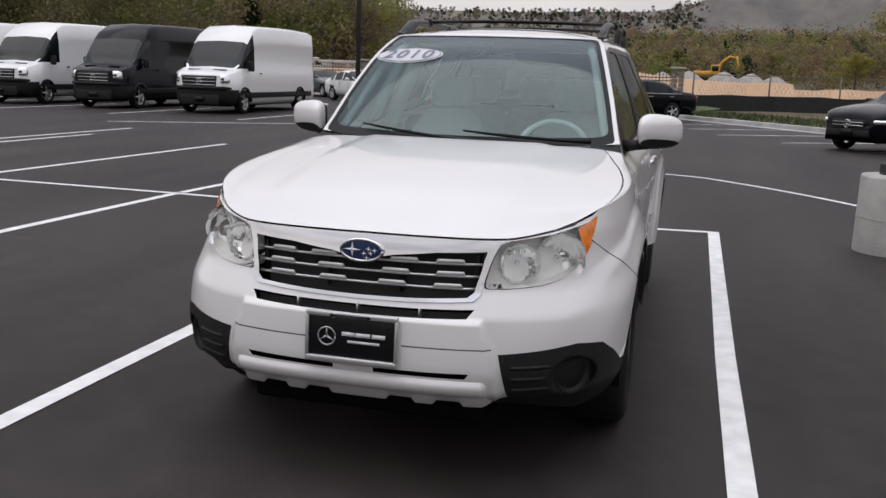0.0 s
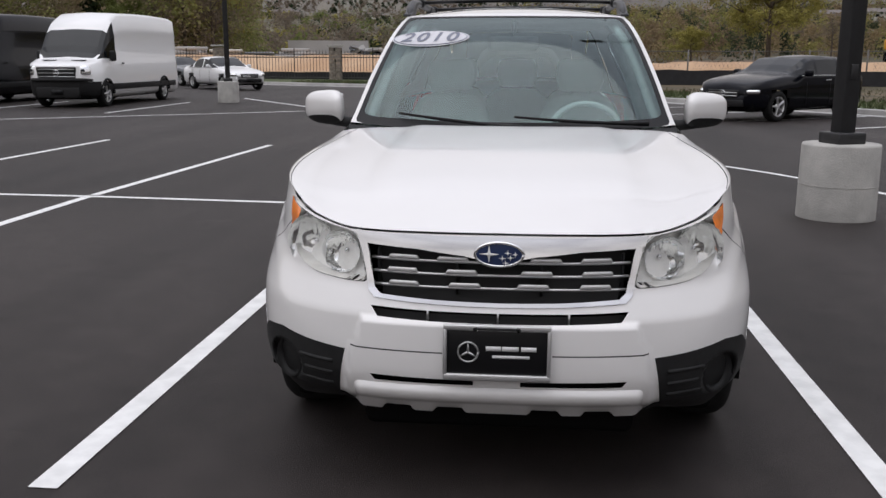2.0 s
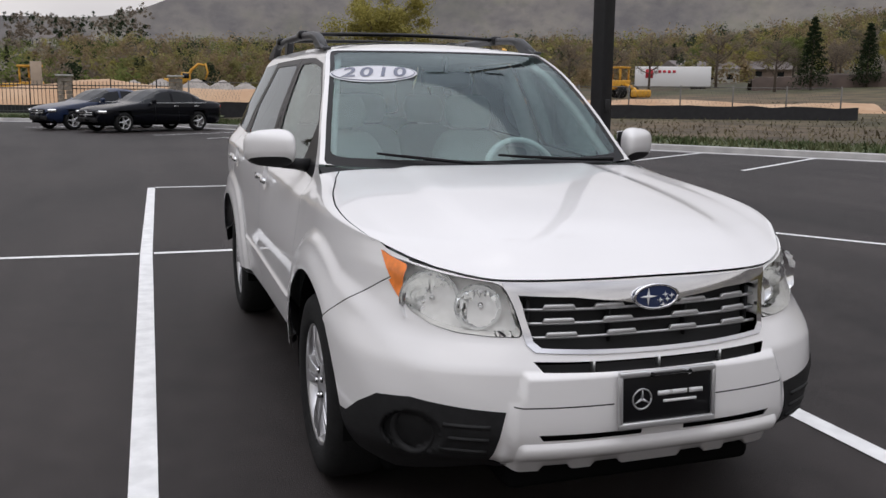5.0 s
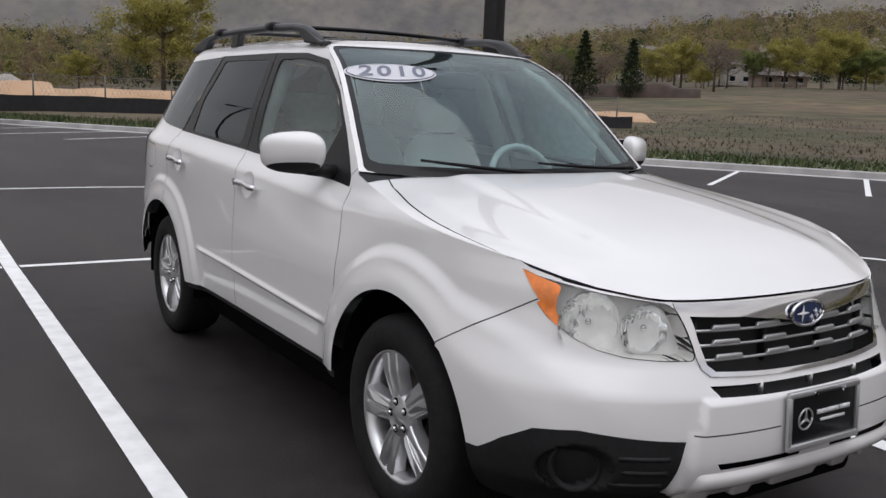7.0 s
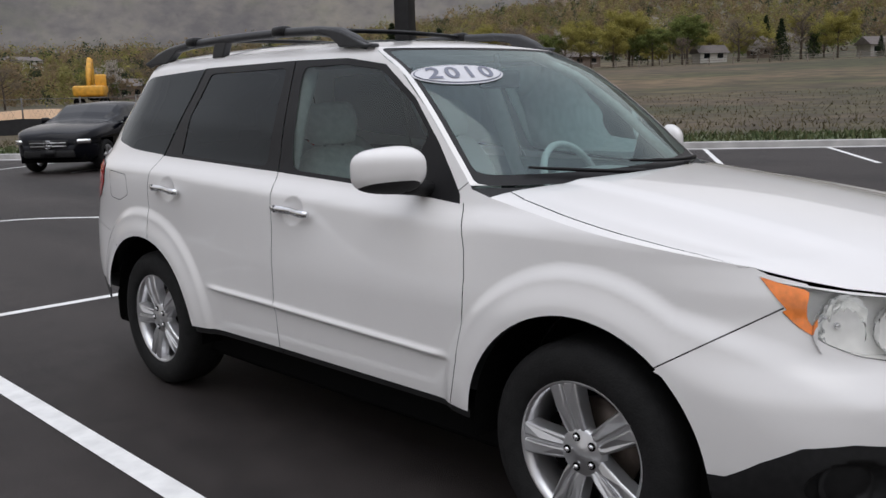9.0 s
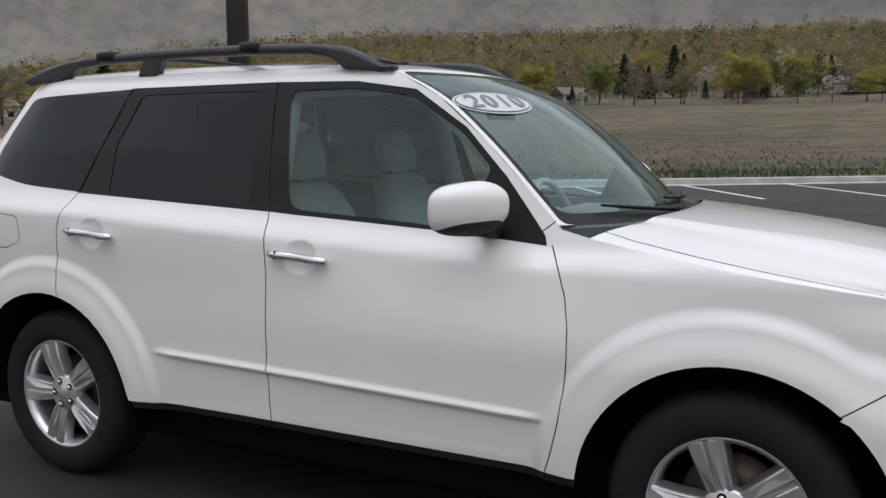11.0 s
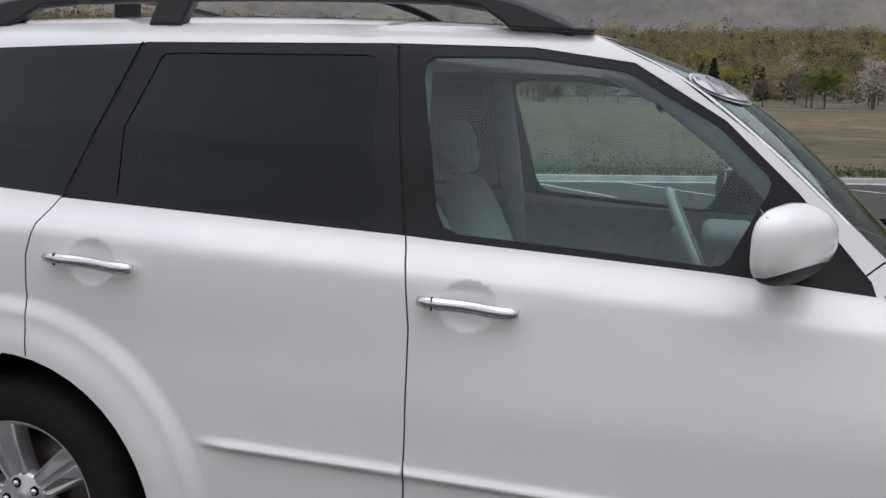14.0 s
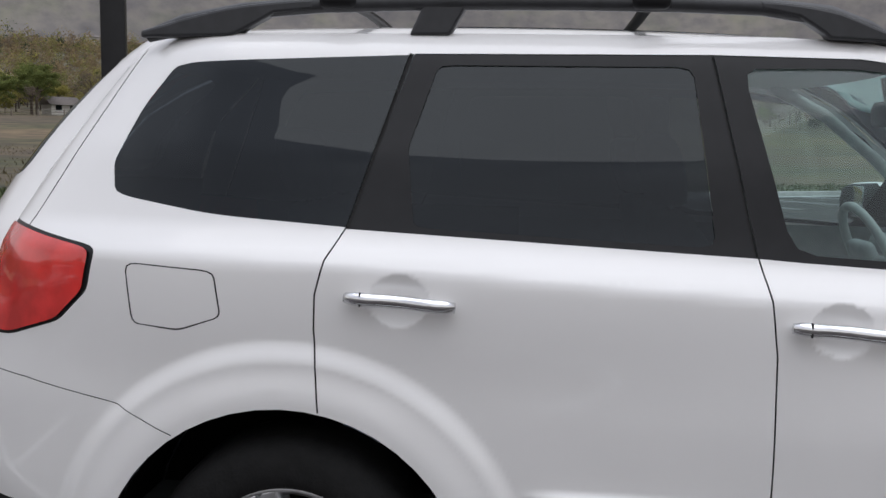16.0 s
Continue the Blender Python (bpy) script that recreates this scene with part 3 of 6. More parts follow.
slot = fx([(-.395, .640), (-.2, .634), (0, .632), (.2, .634), (.395, .640), (.372, .612), (.2, .607), (0, .605), (-.2, .607), (-.372, .612)])
low1 = fx([(-.385, .437), (-.07, .432), (-.07, .416), (-.37, .418)])
fog = [(tx(.470, .500), .500), (tx(.58, .508), .508), (tx(.70, .520), .520), (tx(.765, .505), .505), (tx(.80, .455), .455), (tx(.818, .40), .40)] + [(ty(-.36, .395), .395), (ty(-.30, .20), .20), (tx(.3, .20), .20), (tx(.30, .296), .296), (tx(.494, .340), .340)]
LOWER = fx([(-.35, .28), (.35, .28), (.35, .300), (-.35, .300)])
groove = fx([(-.452, .515), (-.2, .513), (-.165, .513), (-.165, .517), (-.2, .517), (-.452, .519)])
hoodgap = strip(edge[:15], .0075)
fregs = [("gap", hoodgap, -.01), ("gap", mir(hoodgap), -.01),
         ("amber", amber, .003), ("lens", lampR, .003), ("amber_b", mir(amber), .003), ("lens_b", mir(lampR), .003)]
big = lambda P, k, c: [(c[0] + (a - c[0]) * k, c[1] + (b - c[1]) * k) for a, b in P]
cR = (sum(p[0] for p in lampR) / len(lampR), sum(p[1] for p in lampR) / len(lampR))
rimR = big(lampR, 1.018, cR)
fregs += [("lamp_rim", rimR, -.004), ("lamp_rim", mir(rimR), -.004),
          ("opening", opening, -.06), ("chrome", chrome, .004), ("slot", slot, -.035), ("slot", low1, -.03), ("slot", mir(low1), -.03),
          ("gap", groove, -.002), ("gap", mir(groove), -.002),
          ("fog_bezel", fog, .003), ("fog_bezel", mir(fog), .003)]
fr = panels(fdom, fregs, front, .024,
            extra=[((-1.2, .33, -.55, .52), .012), ((.55, .33, 1.2, .52), .012), ((-.75, .58, .75, .63), .010), ((-1.3, .70, -.45, .92), .012), ((.45, .70, 1.3, .92), .012)])


def fput(key, name, material, label=""):
    v, f, n = fr[key]
    return raw(name, v, f, material, car, label, normals=n)


fput("rest", "front_bumper", M_PAINT)
for key_, nm_, mt_, lb_ in (("gap", "front_gap", M_GAP, ""), ("slot", "bumper_slot", M_GAP, ""), ("fog_bezel", "fog_lamp_bezel", M_PLASTIC, "black textured plastic bumper corner"), ("lamp_rim", "lamp_seal", M_GAP, "")):
    for d_ in islands(fr[key_]):
        raw(nm_, d_[0], d_[1], mt_, car, lb_, normals=d_[2])
grille = fput("opening", "grille", M_GAP, "black grille with silver bars")
raw("grille_surround", *fr["chrome"][:2], M_CHROME, grille, "chrome grille surround", normals=fr["chrome"][2])
for key, sg in (("lens", 1), ("lens_b", -1)):
    v, f, n = fr[key]
    hl = empty("headlight", label="clear headlight with an amber turn signal end")
    hl.parent = car
    raw("lens", v, f, M_LENS, hl, normals=n).visible_shadow = False
    av, af, an = fr["amber" if sg > 0 else "amber_b"]
    raw("turn_signal", av, af, M_AMBER, hl, "amber lens", normals=an)
    # back bowl
    bv = [np.array((p[0] * .97, p[1] + .075 - .02 * abs(p[0]), p[2])) for p in v]
    raw("back_shell", bv, f, M_REFLECT, hl, normals=n)
    seen = collections.Counter(tuple(sorted((t[i], t[(i + 1) % len(t)]))) for t in f for i in range(len(t)))
    nv = len(v)
    raw("lamp_wall", [tuple(p) for p in v] + [tuple(p) for p in bv], [(a, b, nv + b, nv + a) for (a, b), c_ in seen.items() if c_ == 1], M_REFLECT, hl)
    for cx, cz, r in ((.612, .786, .090), (.492, .776, .070)):
        cy = front(tx(cx, cz), cz)[1] + .030
        bm = bmesh.new()
        prof = [(r * math.sin(a), .055 * (1 - math.cos(a)) / 1.0) for a in np.linspace(0.08, 1.45, 9)]
        lathe(bm, prof, 40, axis="z")
        for vv in bm.verts:                                # fluted bowl
            vv.co.z += .005 * math.sin(vv.co.x * 330)
        bmesh.ops.transform(bm, matrix=Matrix.Translation((sg * cx, cy + .055, cz)) @ pose(0, 0, 0, 90, 0, sg * 20), verts=bm.verts)
        part("reflector", bm, M_BOWL, hl)
        bm = bmesh.new()
        bmesh.ops.create_uvsphere(bm, u_segments=12, v_segments=8, radius=.009)
        bmesh.ops.transform(bm, matrix=Matrix.Translation((sg * cx, cy + .03, cz)), verts=bm.verts)
        part("bulb", bm, M_CHROME, hl)

# grille bars: three thin bars with thicker tabs
for zc in (.775, .736, .697):
    half = .402 - (.81 - zc) * .10
    bm = bmesh.new()
    pts = [front(tx(x, zc), zc) for x in np.linspace(-half, half, 25)]
    tube(bm, [(p[0], p[1] + .018, p[2]) for p in pts], .0046, 6)
    part("grille_bar", bm, M_SATIN, grille, "silver grille bar")
for row, zc in enumerate((.775, .736, .697)):
    for xc in ((-.295, -.105, .105, .295), (-.20, .0, .20), (-.295, -.105, .105, .295))[row] if row != 1 else (-.30, -.115, .115, .30):
        if row == 0 and abs(xc) < .15:
            xc *= 1.35
        bm = bmesh.new()
        p = front(tx(xc, zc), zc)
        q = front(tx(xc + .03, zc), zc)
        ang = math.degrees(math.atan2(q[1] - p[1], q[0] - p[0]))
        box(bm, p[0], p[1] + .016, zc + .010, .100, .012, .013, pose(0, 0, 0, 0, 0, ang), bevel=.003, taper=.86)
        part("grille_tab", bm, M_SATIN, grille)
for x in (-.13, .13, -.38, .38):
    bm = bmesh.new()
    p = front(tx(x, .74), .74)
    box(bm, p[0], p[1] + .045, .735, .008, .02, .13)
    part("grille_strut", bm, M_PLASTIC, grille)
for x in (-.215, .0, .215):
    bm = bmesh.new()
    p = front(tx(x, .62), .62)
    box(bm, p[0], p[1] + .012, .620, .005, .02, .032)
    part("slot_strut", bm, M_SATIN, car)

# badge
badge = empty("badge", label="oval navy badge with a silver rim and stars")
badge.parent = car
py = front(0, .805)[1] - .012
bm = bmesh.new()
ringp = [(.072 * math.cos(a), py, .806 + .036 * math.sin(a)) for a in np.linspace(0, 2 * math.pi, 41)]
tube(bm, ringp, .005, 6)
part("badge_rim", bm, M_CHROME, badge)
vs = [(0, py - .005, .806)] + [(.071 * math.cos(a), py, .806 + .035 * math.sin(a)) for a in np.linspace(0, 2 * math.pi, 40, endpoint=False)]
raw("badge_field", vs, [(0, 1 + (i + 1) % 40, 1 + i) for i in range(40)][::-1], M_NAVY, badge)


def star(cx, cz, r):
    bm = bmesh.new()
    c = bm.verts.new((cx, py - .011, cz))
    o = [bm.verts.new((cx + (r if i % 2 == 0 else r * .22) * math.cos(math.pi / 4 * i), py - .006, cz + (r if i % 2 == 0 else r * .22) * math.sin(math.pi / 4 * i) * .9)) for i in range(8)]
    for i in range(8):
        bm.faces.new((c, o[i], o[(i + 1) % 8]))
    bmesh.ops.recalc_face_normals(bm, faces=bm.faces)
    part("badge_star", bm, M_WHITE, badge, smooth=False)


star(-.030, .808, .030)
for cx, cz in ((.010, .796), (.034, .798), (.026, .812), (.048, .808), (.020, .782)):
    star(cx, cz, .0115)

# dealer plate
plate = empty("number_plate", label="black dealer plate in a grey metal frame with white bars")
plate.parent = car
PY = -.985
bm = bmesh.new()
box(bm, 0, PY + .012, .527, .300, .012, .148, pose(0, 0, 0, -4, 0, 0), bevel=.006)
part("plate_board", bm, mat("plate_black", (0.006, 0.006, 0.007), 0.35, spec=0.2, coat=0.15), plate)
for cx, cz, sx, sz in ((0, .602, .318, .018), (0, .452, .318, .020), (-.154, .527, .012, .14), (.154, .527, .012, .14)):
    bm = bmesh.new()
    box(bm, cx, PY + .004 - (cz - .527) * -.07, cz, sx, .016, sz, pose(0, 0, 0, -4, 0, 0), bevel=.004)
    part("plate_frame", bm, M_SATIN, plate, "grey metal plate frame")
bm = bmesh.new()
tube(bm, [(-.085 + .030 * math.cos(a), PY + .002, .528 + .030 * math.sin(a)) for a in np.linspace(0, 2 * math.pi, 25)], .003, 5)
for a in (90, 210, 330):
    tube(bm, [(-.085, PY + .002, .528), (-.085 + .029 * math.cos(radians(a)), PY + .002, .528 + .029 * math.sin(radians(a)))], [.005, .0015], 5)
part("plate_emblem", bm, M_SATIN, plate)
for cx, cz, sx, sz in ((-.010, .540, .045, .013), (.040, .540, .05, .013), (.094, .540, .045, .013), (.042, .515, .11, .008), (0, .452, .13, .007), (0, .602, .13, .006)):
    bm = bmesh.new()
    box(bm, cx, PY + (.003 if .46 < cz < .6 else -.006), cz, sx, .004, sz)
    part("plate_bar", bm, M_WHITE if .46 < cz < .6 else M_GAP, plate)
for x in (-.062, .062):
    bm = bmesh.new()
    lathe(bm, [(.001, -.004), (.007, -.003), (.008, .004)], 10, axis="z")
    bmesh.ops.transform(bm, matrix=Matrix.Translation((x, PY - .006, .602)) @ pose(0, 0, 0, 90, 0, 0), verts=bm.verts)
    part("plate_screw", bm, M_CHROME, plate)
for sg in (1, -1):
    for i, z in enumerate((.455, .415, .375)):               # ribs in the bumper corners
        bm = bmesh.new()
        tube(bm, [(lambda p: (p[0], p[1] - .003, p[2]))(front(tx(sg * x, z), z)) for x in np.linspace(.51, .625, 6)], .007, 6)
        part("bezel_rib", bm, M_PLASTIC, car)
    bm = bmesh.new()
    lathe(bm, [(.0562, -.012), (.066, .008), (.074, -.004)], 28, axis="z")
    p = front(tx(sg * .70, .48), .48)
    bmesh.ops.transform(bm, matrix=Matrix.Translation((sg * .695, p[1] + .022, .405)) @ pose(0, 0, 0, 90, 0, sg * 40), verts=bm.verts)
    part("fog_ring", bm, M_PLASTIC, car)


def lip(a, b):
    """Skid strip under the bumper: its lower edge steps up in notches."""
    x = -.455 + .91 * a
    k = min(smooth(.008, .022, abs((abs(x) - c)) - .030) for c in (.145, .305, 9))
    zb = .300 + .016 * (1 - k) + .02 * smooth(.41, .455, abs(x))
    z, d = ((.412, .004), (.398, -.012), (.385, -.019), (.365, -.019), (.35, -.010), (.335, -.008), (zb + .004, -.006), (zb, .004), (zb + .004, .06))[round(b * 8)]
    p = front(tx(x, max(z, .33)), max(z, .33))
    return (p[0], p[1] + d * (1 - smooth(.42, .455, abs(x))) + .018 * smooth(.42, .455, abs(x)), z)


v, f = grid_surface(lip, 120, 8)
raw("bumper_lip", v, f, M_PAINT, car)


# -- bonnet, windscreen, roof, tailgate: patches between their edges
def coons(c0, c1, d0, d1, bulge, vec):
    """c0, c1: front and rear edges over u; d0, d1: left and right edges over s."""
    def fn(u, s):
        u2 = (u + 1) / 2
        C0, C1, D0, D1 = (np.array(q) for q in (c0(u), c1(u), d0(s), d1(s)))
        P00, P10, P01, P11 = (np.array(q) for q in (c0(-1), c0(1), c1(-1), c1(1)))
        P = (1 - s) * C0 + s * C1 + (1 - u2) * D0 + u2 * D1 - ((1 - u2) * (1 - s) * P00 + u2 * (1 - s) * P10 + (1 - u2) * s * P01 + u2 * s * P11)
        return P + np.array(vec) * bulge(u, s)
    return fn


def along(pts):
    """A smooth line (y, z) over s, on the flank."""
    L = np.r_[0, np.cumsum([math.dist(a, b) for a, b in zip(pts, pts[1:])])]
    L /= L[-1]
    fy, fz = curve(L, [p[0] for p in pts]), curve(L, [p[1] for p in pts])
    def f(s, sg):
        y, z = fy(min(max(s, 0), 1)), fz(min(max(s, 0), 1))
        return (sg * side_x(y, z), y, z)
    return f


ft = along(FENDER_TOP[::-1])
xr = ft(1, 1)


def hood_front(u):
    x = abs(u) * .715
    z = top_z(x)
    if abs(u) > .999:
        return ft(0, math.copysign(1, u))
    p = front(tx(x, z), z)
    e = smooth(.85, 1, abs(u))
    q = ft(0, 1)
    return (math.copysign(p[0] * (1 - e) + q[0] * e, u), p[1] * (1 - e) + q[1] * e, (z + .003) * (1 - e) + q[2] * e)


def hood_back(u):
    y = .30 + (xr[1] - .30) * u * u
    return (xr[0] * u, y, 1.073 + (xr[2] - 1.073) * abs(u) ** 3)


def hood_bulge(u, s):
    a = abs(u)
    b = .038 * math.sin(math.pi * min(max(s, 0), 1)) ** .8 * (1 - a ** 2.2)
    b += .030 * (1 - a ** 8) * smooth(0, .18, s) * (1 - .4 * s)
    b += .010 * smooth(.62, .50, a) * smooth(0.05, .3, s)
    return b


bonnet = coons(hood_front, hood_back, lambda s: ft(s, -1), lambda s: ft(s, 1), hood_bulge, (0, 0, 1))
hs = [(.985, .01), (.965, .10), (.95, .35), (.94, .7), (.925, .90), (.90, 1.0)]
hdom = [(-1, 0), (1, 0), (1, 1), (-1, 1)]
hregs = [("gap", strip(hs, .0065), -.006), ("gap", mir(strip(hs, .0065)), -.006)]
hd = panels(dense(hdom, .05), hregs + [("hood", [(a, b) for a, b in hs] + [(-a, b) for a, b in hs[::-1]], 0.0)], bonnet, .045)
raw("bonnet", *hd["hood"][:2], M_PAINT, car, normals=hd["hood"][2])
for d_ in islands(hd["rest"]):
    raw("fender_top", d_[0], d_[1], M_PAINT, car, normals=d_[2])
for d_ in islands(hd["gap"]):
    raw("bonnet_gap", d_[0], d_[1], M_GAP, car, normals=d_[2])

ae = along(A_EDGE[::-1])
w0, w1 = ae(0, 1), ae(1, 1)
ws_low = lambda u: (w0[0] * u, .36 + (w0[1] - .36) * abs(u) ** 2.2, 1.060 + (w0[2] - 1.060) * abs(u) ** 2)
ws_top = lambda u: (w1[0] * u, 1.10 + (w1[1] - 1.10) * abs(u) ** 2, 1.592 + (w1[2] - 1.592) * u * u)
screen = coons(ws_low, ws_top, lambda s: ae(s, -1), lambda s: ae(s, 1), lambda u, s: .022 * math.sin(math.pi * min(max(s, 0), 1)) * (1 - u * u), (0, -.6, .8))
wdom = dense([(-1, 0), (1, 0), (1, 1), (-1, 1)], .08)
pane = rounded([(-.945, .075), (.945, .075), (.93, .965), (-.93, .965)], .05, 3)
wd = panels(wdom, [("pane", pane, -.003), ("band", rounded([(-.975, .02), (.975, .02), (.965, .985), (-.965, .985)], .03, 2), -.002), ("cowl", [(-1, 0), (1, 0), (1, .02), (-1, .02)], -.01)], screen, .06)
ws = raw("windscreen", *wd["pane"][:2], M_GLASS, car, "clear greenish windscreen", normals=wd["pane"][2])
ws.visible_shadow = False
raw("windscreen_band", *wd["band"][:2], M_TRIM, ws, normals=wd["band"][2])
raw("pillar_edge", *wd["rest"][:2], M_PAINT, car, normals=wd["rest"][2])
cowl = lambda u, s: (xr[0] * .97 * u * (1 - s) + w0[0] * u * s, (hood_back(u)[1] - .01) * (1 - s) + ws_low(u)[1] * s + .01 * s, (hood_back(u)[2] - .018) * (1 - s) + (ws_low(u)[2] + .003) * s)
v, f = grid_surface(lambda a, b: cowl(2 * a - 1, b), 30, 4)
raw("cowl_panel", v, f, M_PLASTIC, car)

rs = along(ROOF_SIDE[::-1])
rs_all = along([(1.20, 1.590)] + ROOF_SIDE[::-1])
r1 = rs_all(1, 1)
roof_back = lambda u: (r1[0] * u, 3.20 + (r1[1] - 3.20) * abs(u) ** 2.5, 1.630 + (r1[2] - 1.630) * abs(u) ** 3)
roof = coons(ws_top, roof_back, lambda s: rs_all(s, -1), lambda s: rs_all(s, 1), lambda u, s: (.045 * (1 - abs(u) ** 2.5)) * math.sin(math.pi * min(max(s, 0), 1)) ** .6, (0, 0, 1))
sr = rounded([(-.66, .12), (.66, .12), (.66, .60), (-.66, .60)], .08, 3)
so, si = big(sr, 1.02, (0, .36)), sr
rd_ = panels(wdom, [("sunroof", si, .002), ("gap", so, -.006)], roof, .07)
raw("roof", *rd_["rest"][:2], M_PAINT, car, normals=rd_["rest"][2])
raw("roof_gap", *rd_["gap"][:2], M_GAP, car, normals=rd_["gap"][2])
raw("sunroof", *rd_["sunroof"][:2], M_TINT, car, "dark glass sunroof", normals=rd_["sunroof"][2])

rear_edge = along([(3.05, 1.605), (3.24, 1.40), (3.36, 1.15), (3.42, .90), (3.42, .60), (3.36, .40)])
e0, e1 = rear_edge(0, 1), rear_edge(1, 1)
gate_low = lambda u: (e1[0] * u, 3.58 + (e1[1] - 3.58) * abs(u) ** 3, .40)
gate = coons(lambda u: roof_back(u), gate_low, lambda s: rear_edge(s, -1), lambda s: rear_edge(s, 1), lambda u, s: .10 * (1 - abs(u) ** 3) * math.sin(math.pi * min(max(s, 0), 1)), (0, 1, 0))
rw = rounded([(-.80, .06), (.80, .06), (.80, .36), (-.80, .36)], .12, 3)
gd = panels(wdom, [("pane", rw, -.003), ("skirt", [(-1, .86), (1, .86), (1, 1), (-1, 1)], -.004)], gate, .08)
gt = raw("tailgate", *gd["rest"][:2], M_PAINT, car, normals=gd["rest"][2])
raw("rear_pane", *gd["pane"][:2], M_TINT, gt, "dark privacy glass", normals=gd["pane"][2])
raw("rear_skirt", *gd["skirt"][:2], M_PLASTIC, car, normals=gd["skirt"][2])

# underbody and wheel wells
bm = bmesh.new()
box(bm, 0, 1.40, .285, 1.46, 3.86, .19, bevel=.03)
# unseen black box added under the nose to keep light off the ground
box(bm, 0, -.62, .30, .86, .40, .17, bevel=.03)
part("underbody", bm, M_SHELL, car)
for sg in (1, -1):
    for hy in (0, WB):
        bm = bmesh.new()
        n = 20
        for i in range(n):
            a0, a1 = radians(-8 + 196 * i / n), radians(-8 + 196 * (i + 1) / n)
            q = [(sg * xx, hy + (ARCH + .004) * math.cos(a), HUB_Z + (ARCH + .004) * math.sin(a)) for a, xx in ((a0, .84), (a1, .84), (a1, .56), (a0, .56))]
            bm.faces.new([bm.verts.new(p) for p in q])
        bm.faces.new([bm.verts.new((sg * .56, hy + ARCH * math.cos(a), HUB_Z + ARCH * math.sin(a))) for a in np.linspace(radians(-8), radians(188), 20)])
        part("wheel_well", bm, M_SHELL, car)

# -- wheels
def make_wheel(parent, r=TYRE_R, width=.225, rim_r=.222, spokes=5, alloy=None, detail=True):
    """Axis along x, outer face towards +x."""
    alloy = alloy or M_ALLOY
    w = empty("wheel")
    w.parent = parent
    h = width / 2
    bm = bmesh.new()
    lathe(bm, [(rim_r - .006, h - .018), (rim_r + .006, h - .004), (rim_r + .03, h + .004), (r - .055, h + .006), (r - .022, h - .004), (r - .006, h - .025), (r, h - .05), (r, -h + .05), (r - .02, -h + .005), (rim_r, -h)], 56 if detail else 24)
    part("tyre", bm, M_RUBBER, w)
    bm = bmesh.new()
    lathe(bm, [(rim_r - .004, -h + .02), (rim_r - .02, -h + .03), (rim_r - .022, h - .035), (rim_r - .012, h - .022), (rim_r - .004, h - .010), (rim_r + .004, h - .012), (rim_r + .002, h - .022)], 48 if detail else 24)
    part("rim", bm, alloy, w)
    bm = bmesh.new()
    for k in range(spokes):
        m = pose(0, 0, 0, 360 / spokes * k + 15, 0, 0)
        if detail:
            n0 = len(bm.verts)
            for off in (-1, 1):                            # twin faces with a groove between them
                lo_ = [(h - .034, off * .004, .03), (h - .034, off * .030, .03), (h - .020, off * .038, .09), (h - .014, off * .044, .15), (h - .016, off * .050, rim_r - .006), (h - .016, off * .006, rim_r - .006), (h - .012, off * .005, .15), (h - .018, off * .004, .09)]
                ft_ = [bm.verts.new(p) for p in lo_]
                bk_ = [bm.verts.new((p[0] - .045, p[1] * (1.18 if abs(p[1]) > .02 else 1), p[2])) for p in lo_]
                bm.faces.new(ft_ if off < 0 else ft_[::-1])
                for q in range(8):
                    w4 = (ft_[q], ft_[(q + 1) % 8], bk_[(q + 1) % 8], bk_[q])
                    bm.faces.new(w4 if off > 0 else w4[::-1])
            gv = [bm.verts.new((h - .026, y_, z_)) for y_, z_ in ((-.01, .03), (.01, .03), (.012, rim_r - .006), (-.012, rim_r - .006))]
            bm.faces.new(gv)
            bm.verts.ensure_lookup_table()
            bmesh.ops.transform(bm, matrix=m, verts=bm.verts[n0:])
        else:
            n0 = len(bm.verts)
            tube(bm, [(h - .03, 0, .03), (h - .02, 0, rim_r - .01)], .025, 6)
            bm.verts.ensure_lookup_table()
            bmesh.ops.transform(bm, matrix=m, verts=bm.verts[n0:])
    sp_ = part("spokes", bm, alloy, w, smooth=False)
    if detail:
        bv_ = sp_.modifiers.new("bevel", "BEVEL")
        bv_.width, bv_.segments, bv_.limit_method = .006, 2, "ANGLE"
    bm = bmesh.new()
    lathe(bm, [(.001, h - .017), (.026, h - .018), (.030, h - .021), (.066, h - .024), (.074, h - .030), (.08, h - .05)], 30)
    part("hub", bm, alloy, w)
    if detail:
        for k in range(5):
            a = radians(105 + 72 * k)
            at = Matrix.Translation((0, .049 * math.cos(a), .049 * math.sin(a)))
            # flat black disc on the hub paints the shade round each nut
            for nm, prof, mt in (("lug_hole_shade", [(.0005, h - .0205), (.0135, h - .0205), (.0145, h - .03)], M_SHELL), ("lug_nut", [(.0005, h - .012), (.006, h - .013), (.0085, h - .017), (.009, h - .03)], M_CHROME)):
                bm = bmesh.new()
                lathe(bm, prof, 14)
                bmesh.ops.transform(bm, matrix=at, verts=bm.verts)
                part(nm, bm, mt, w)
    bm = bmesh.new()
    lathe(bm, [(.02, -.03), (.145, -.03), (.145, 0), (.05, .005)], 30)
    part("brake_disc", bm, mat("brake_steel", (0.16, 0.13, 0.11), 0.5, 0.7, var=0.2, scale=20) if detail else M_SHELL, w)
    return w


wheel = make_wheel(car)
wheel.matrix_basis = pose(.742, 0, HUB_Z)
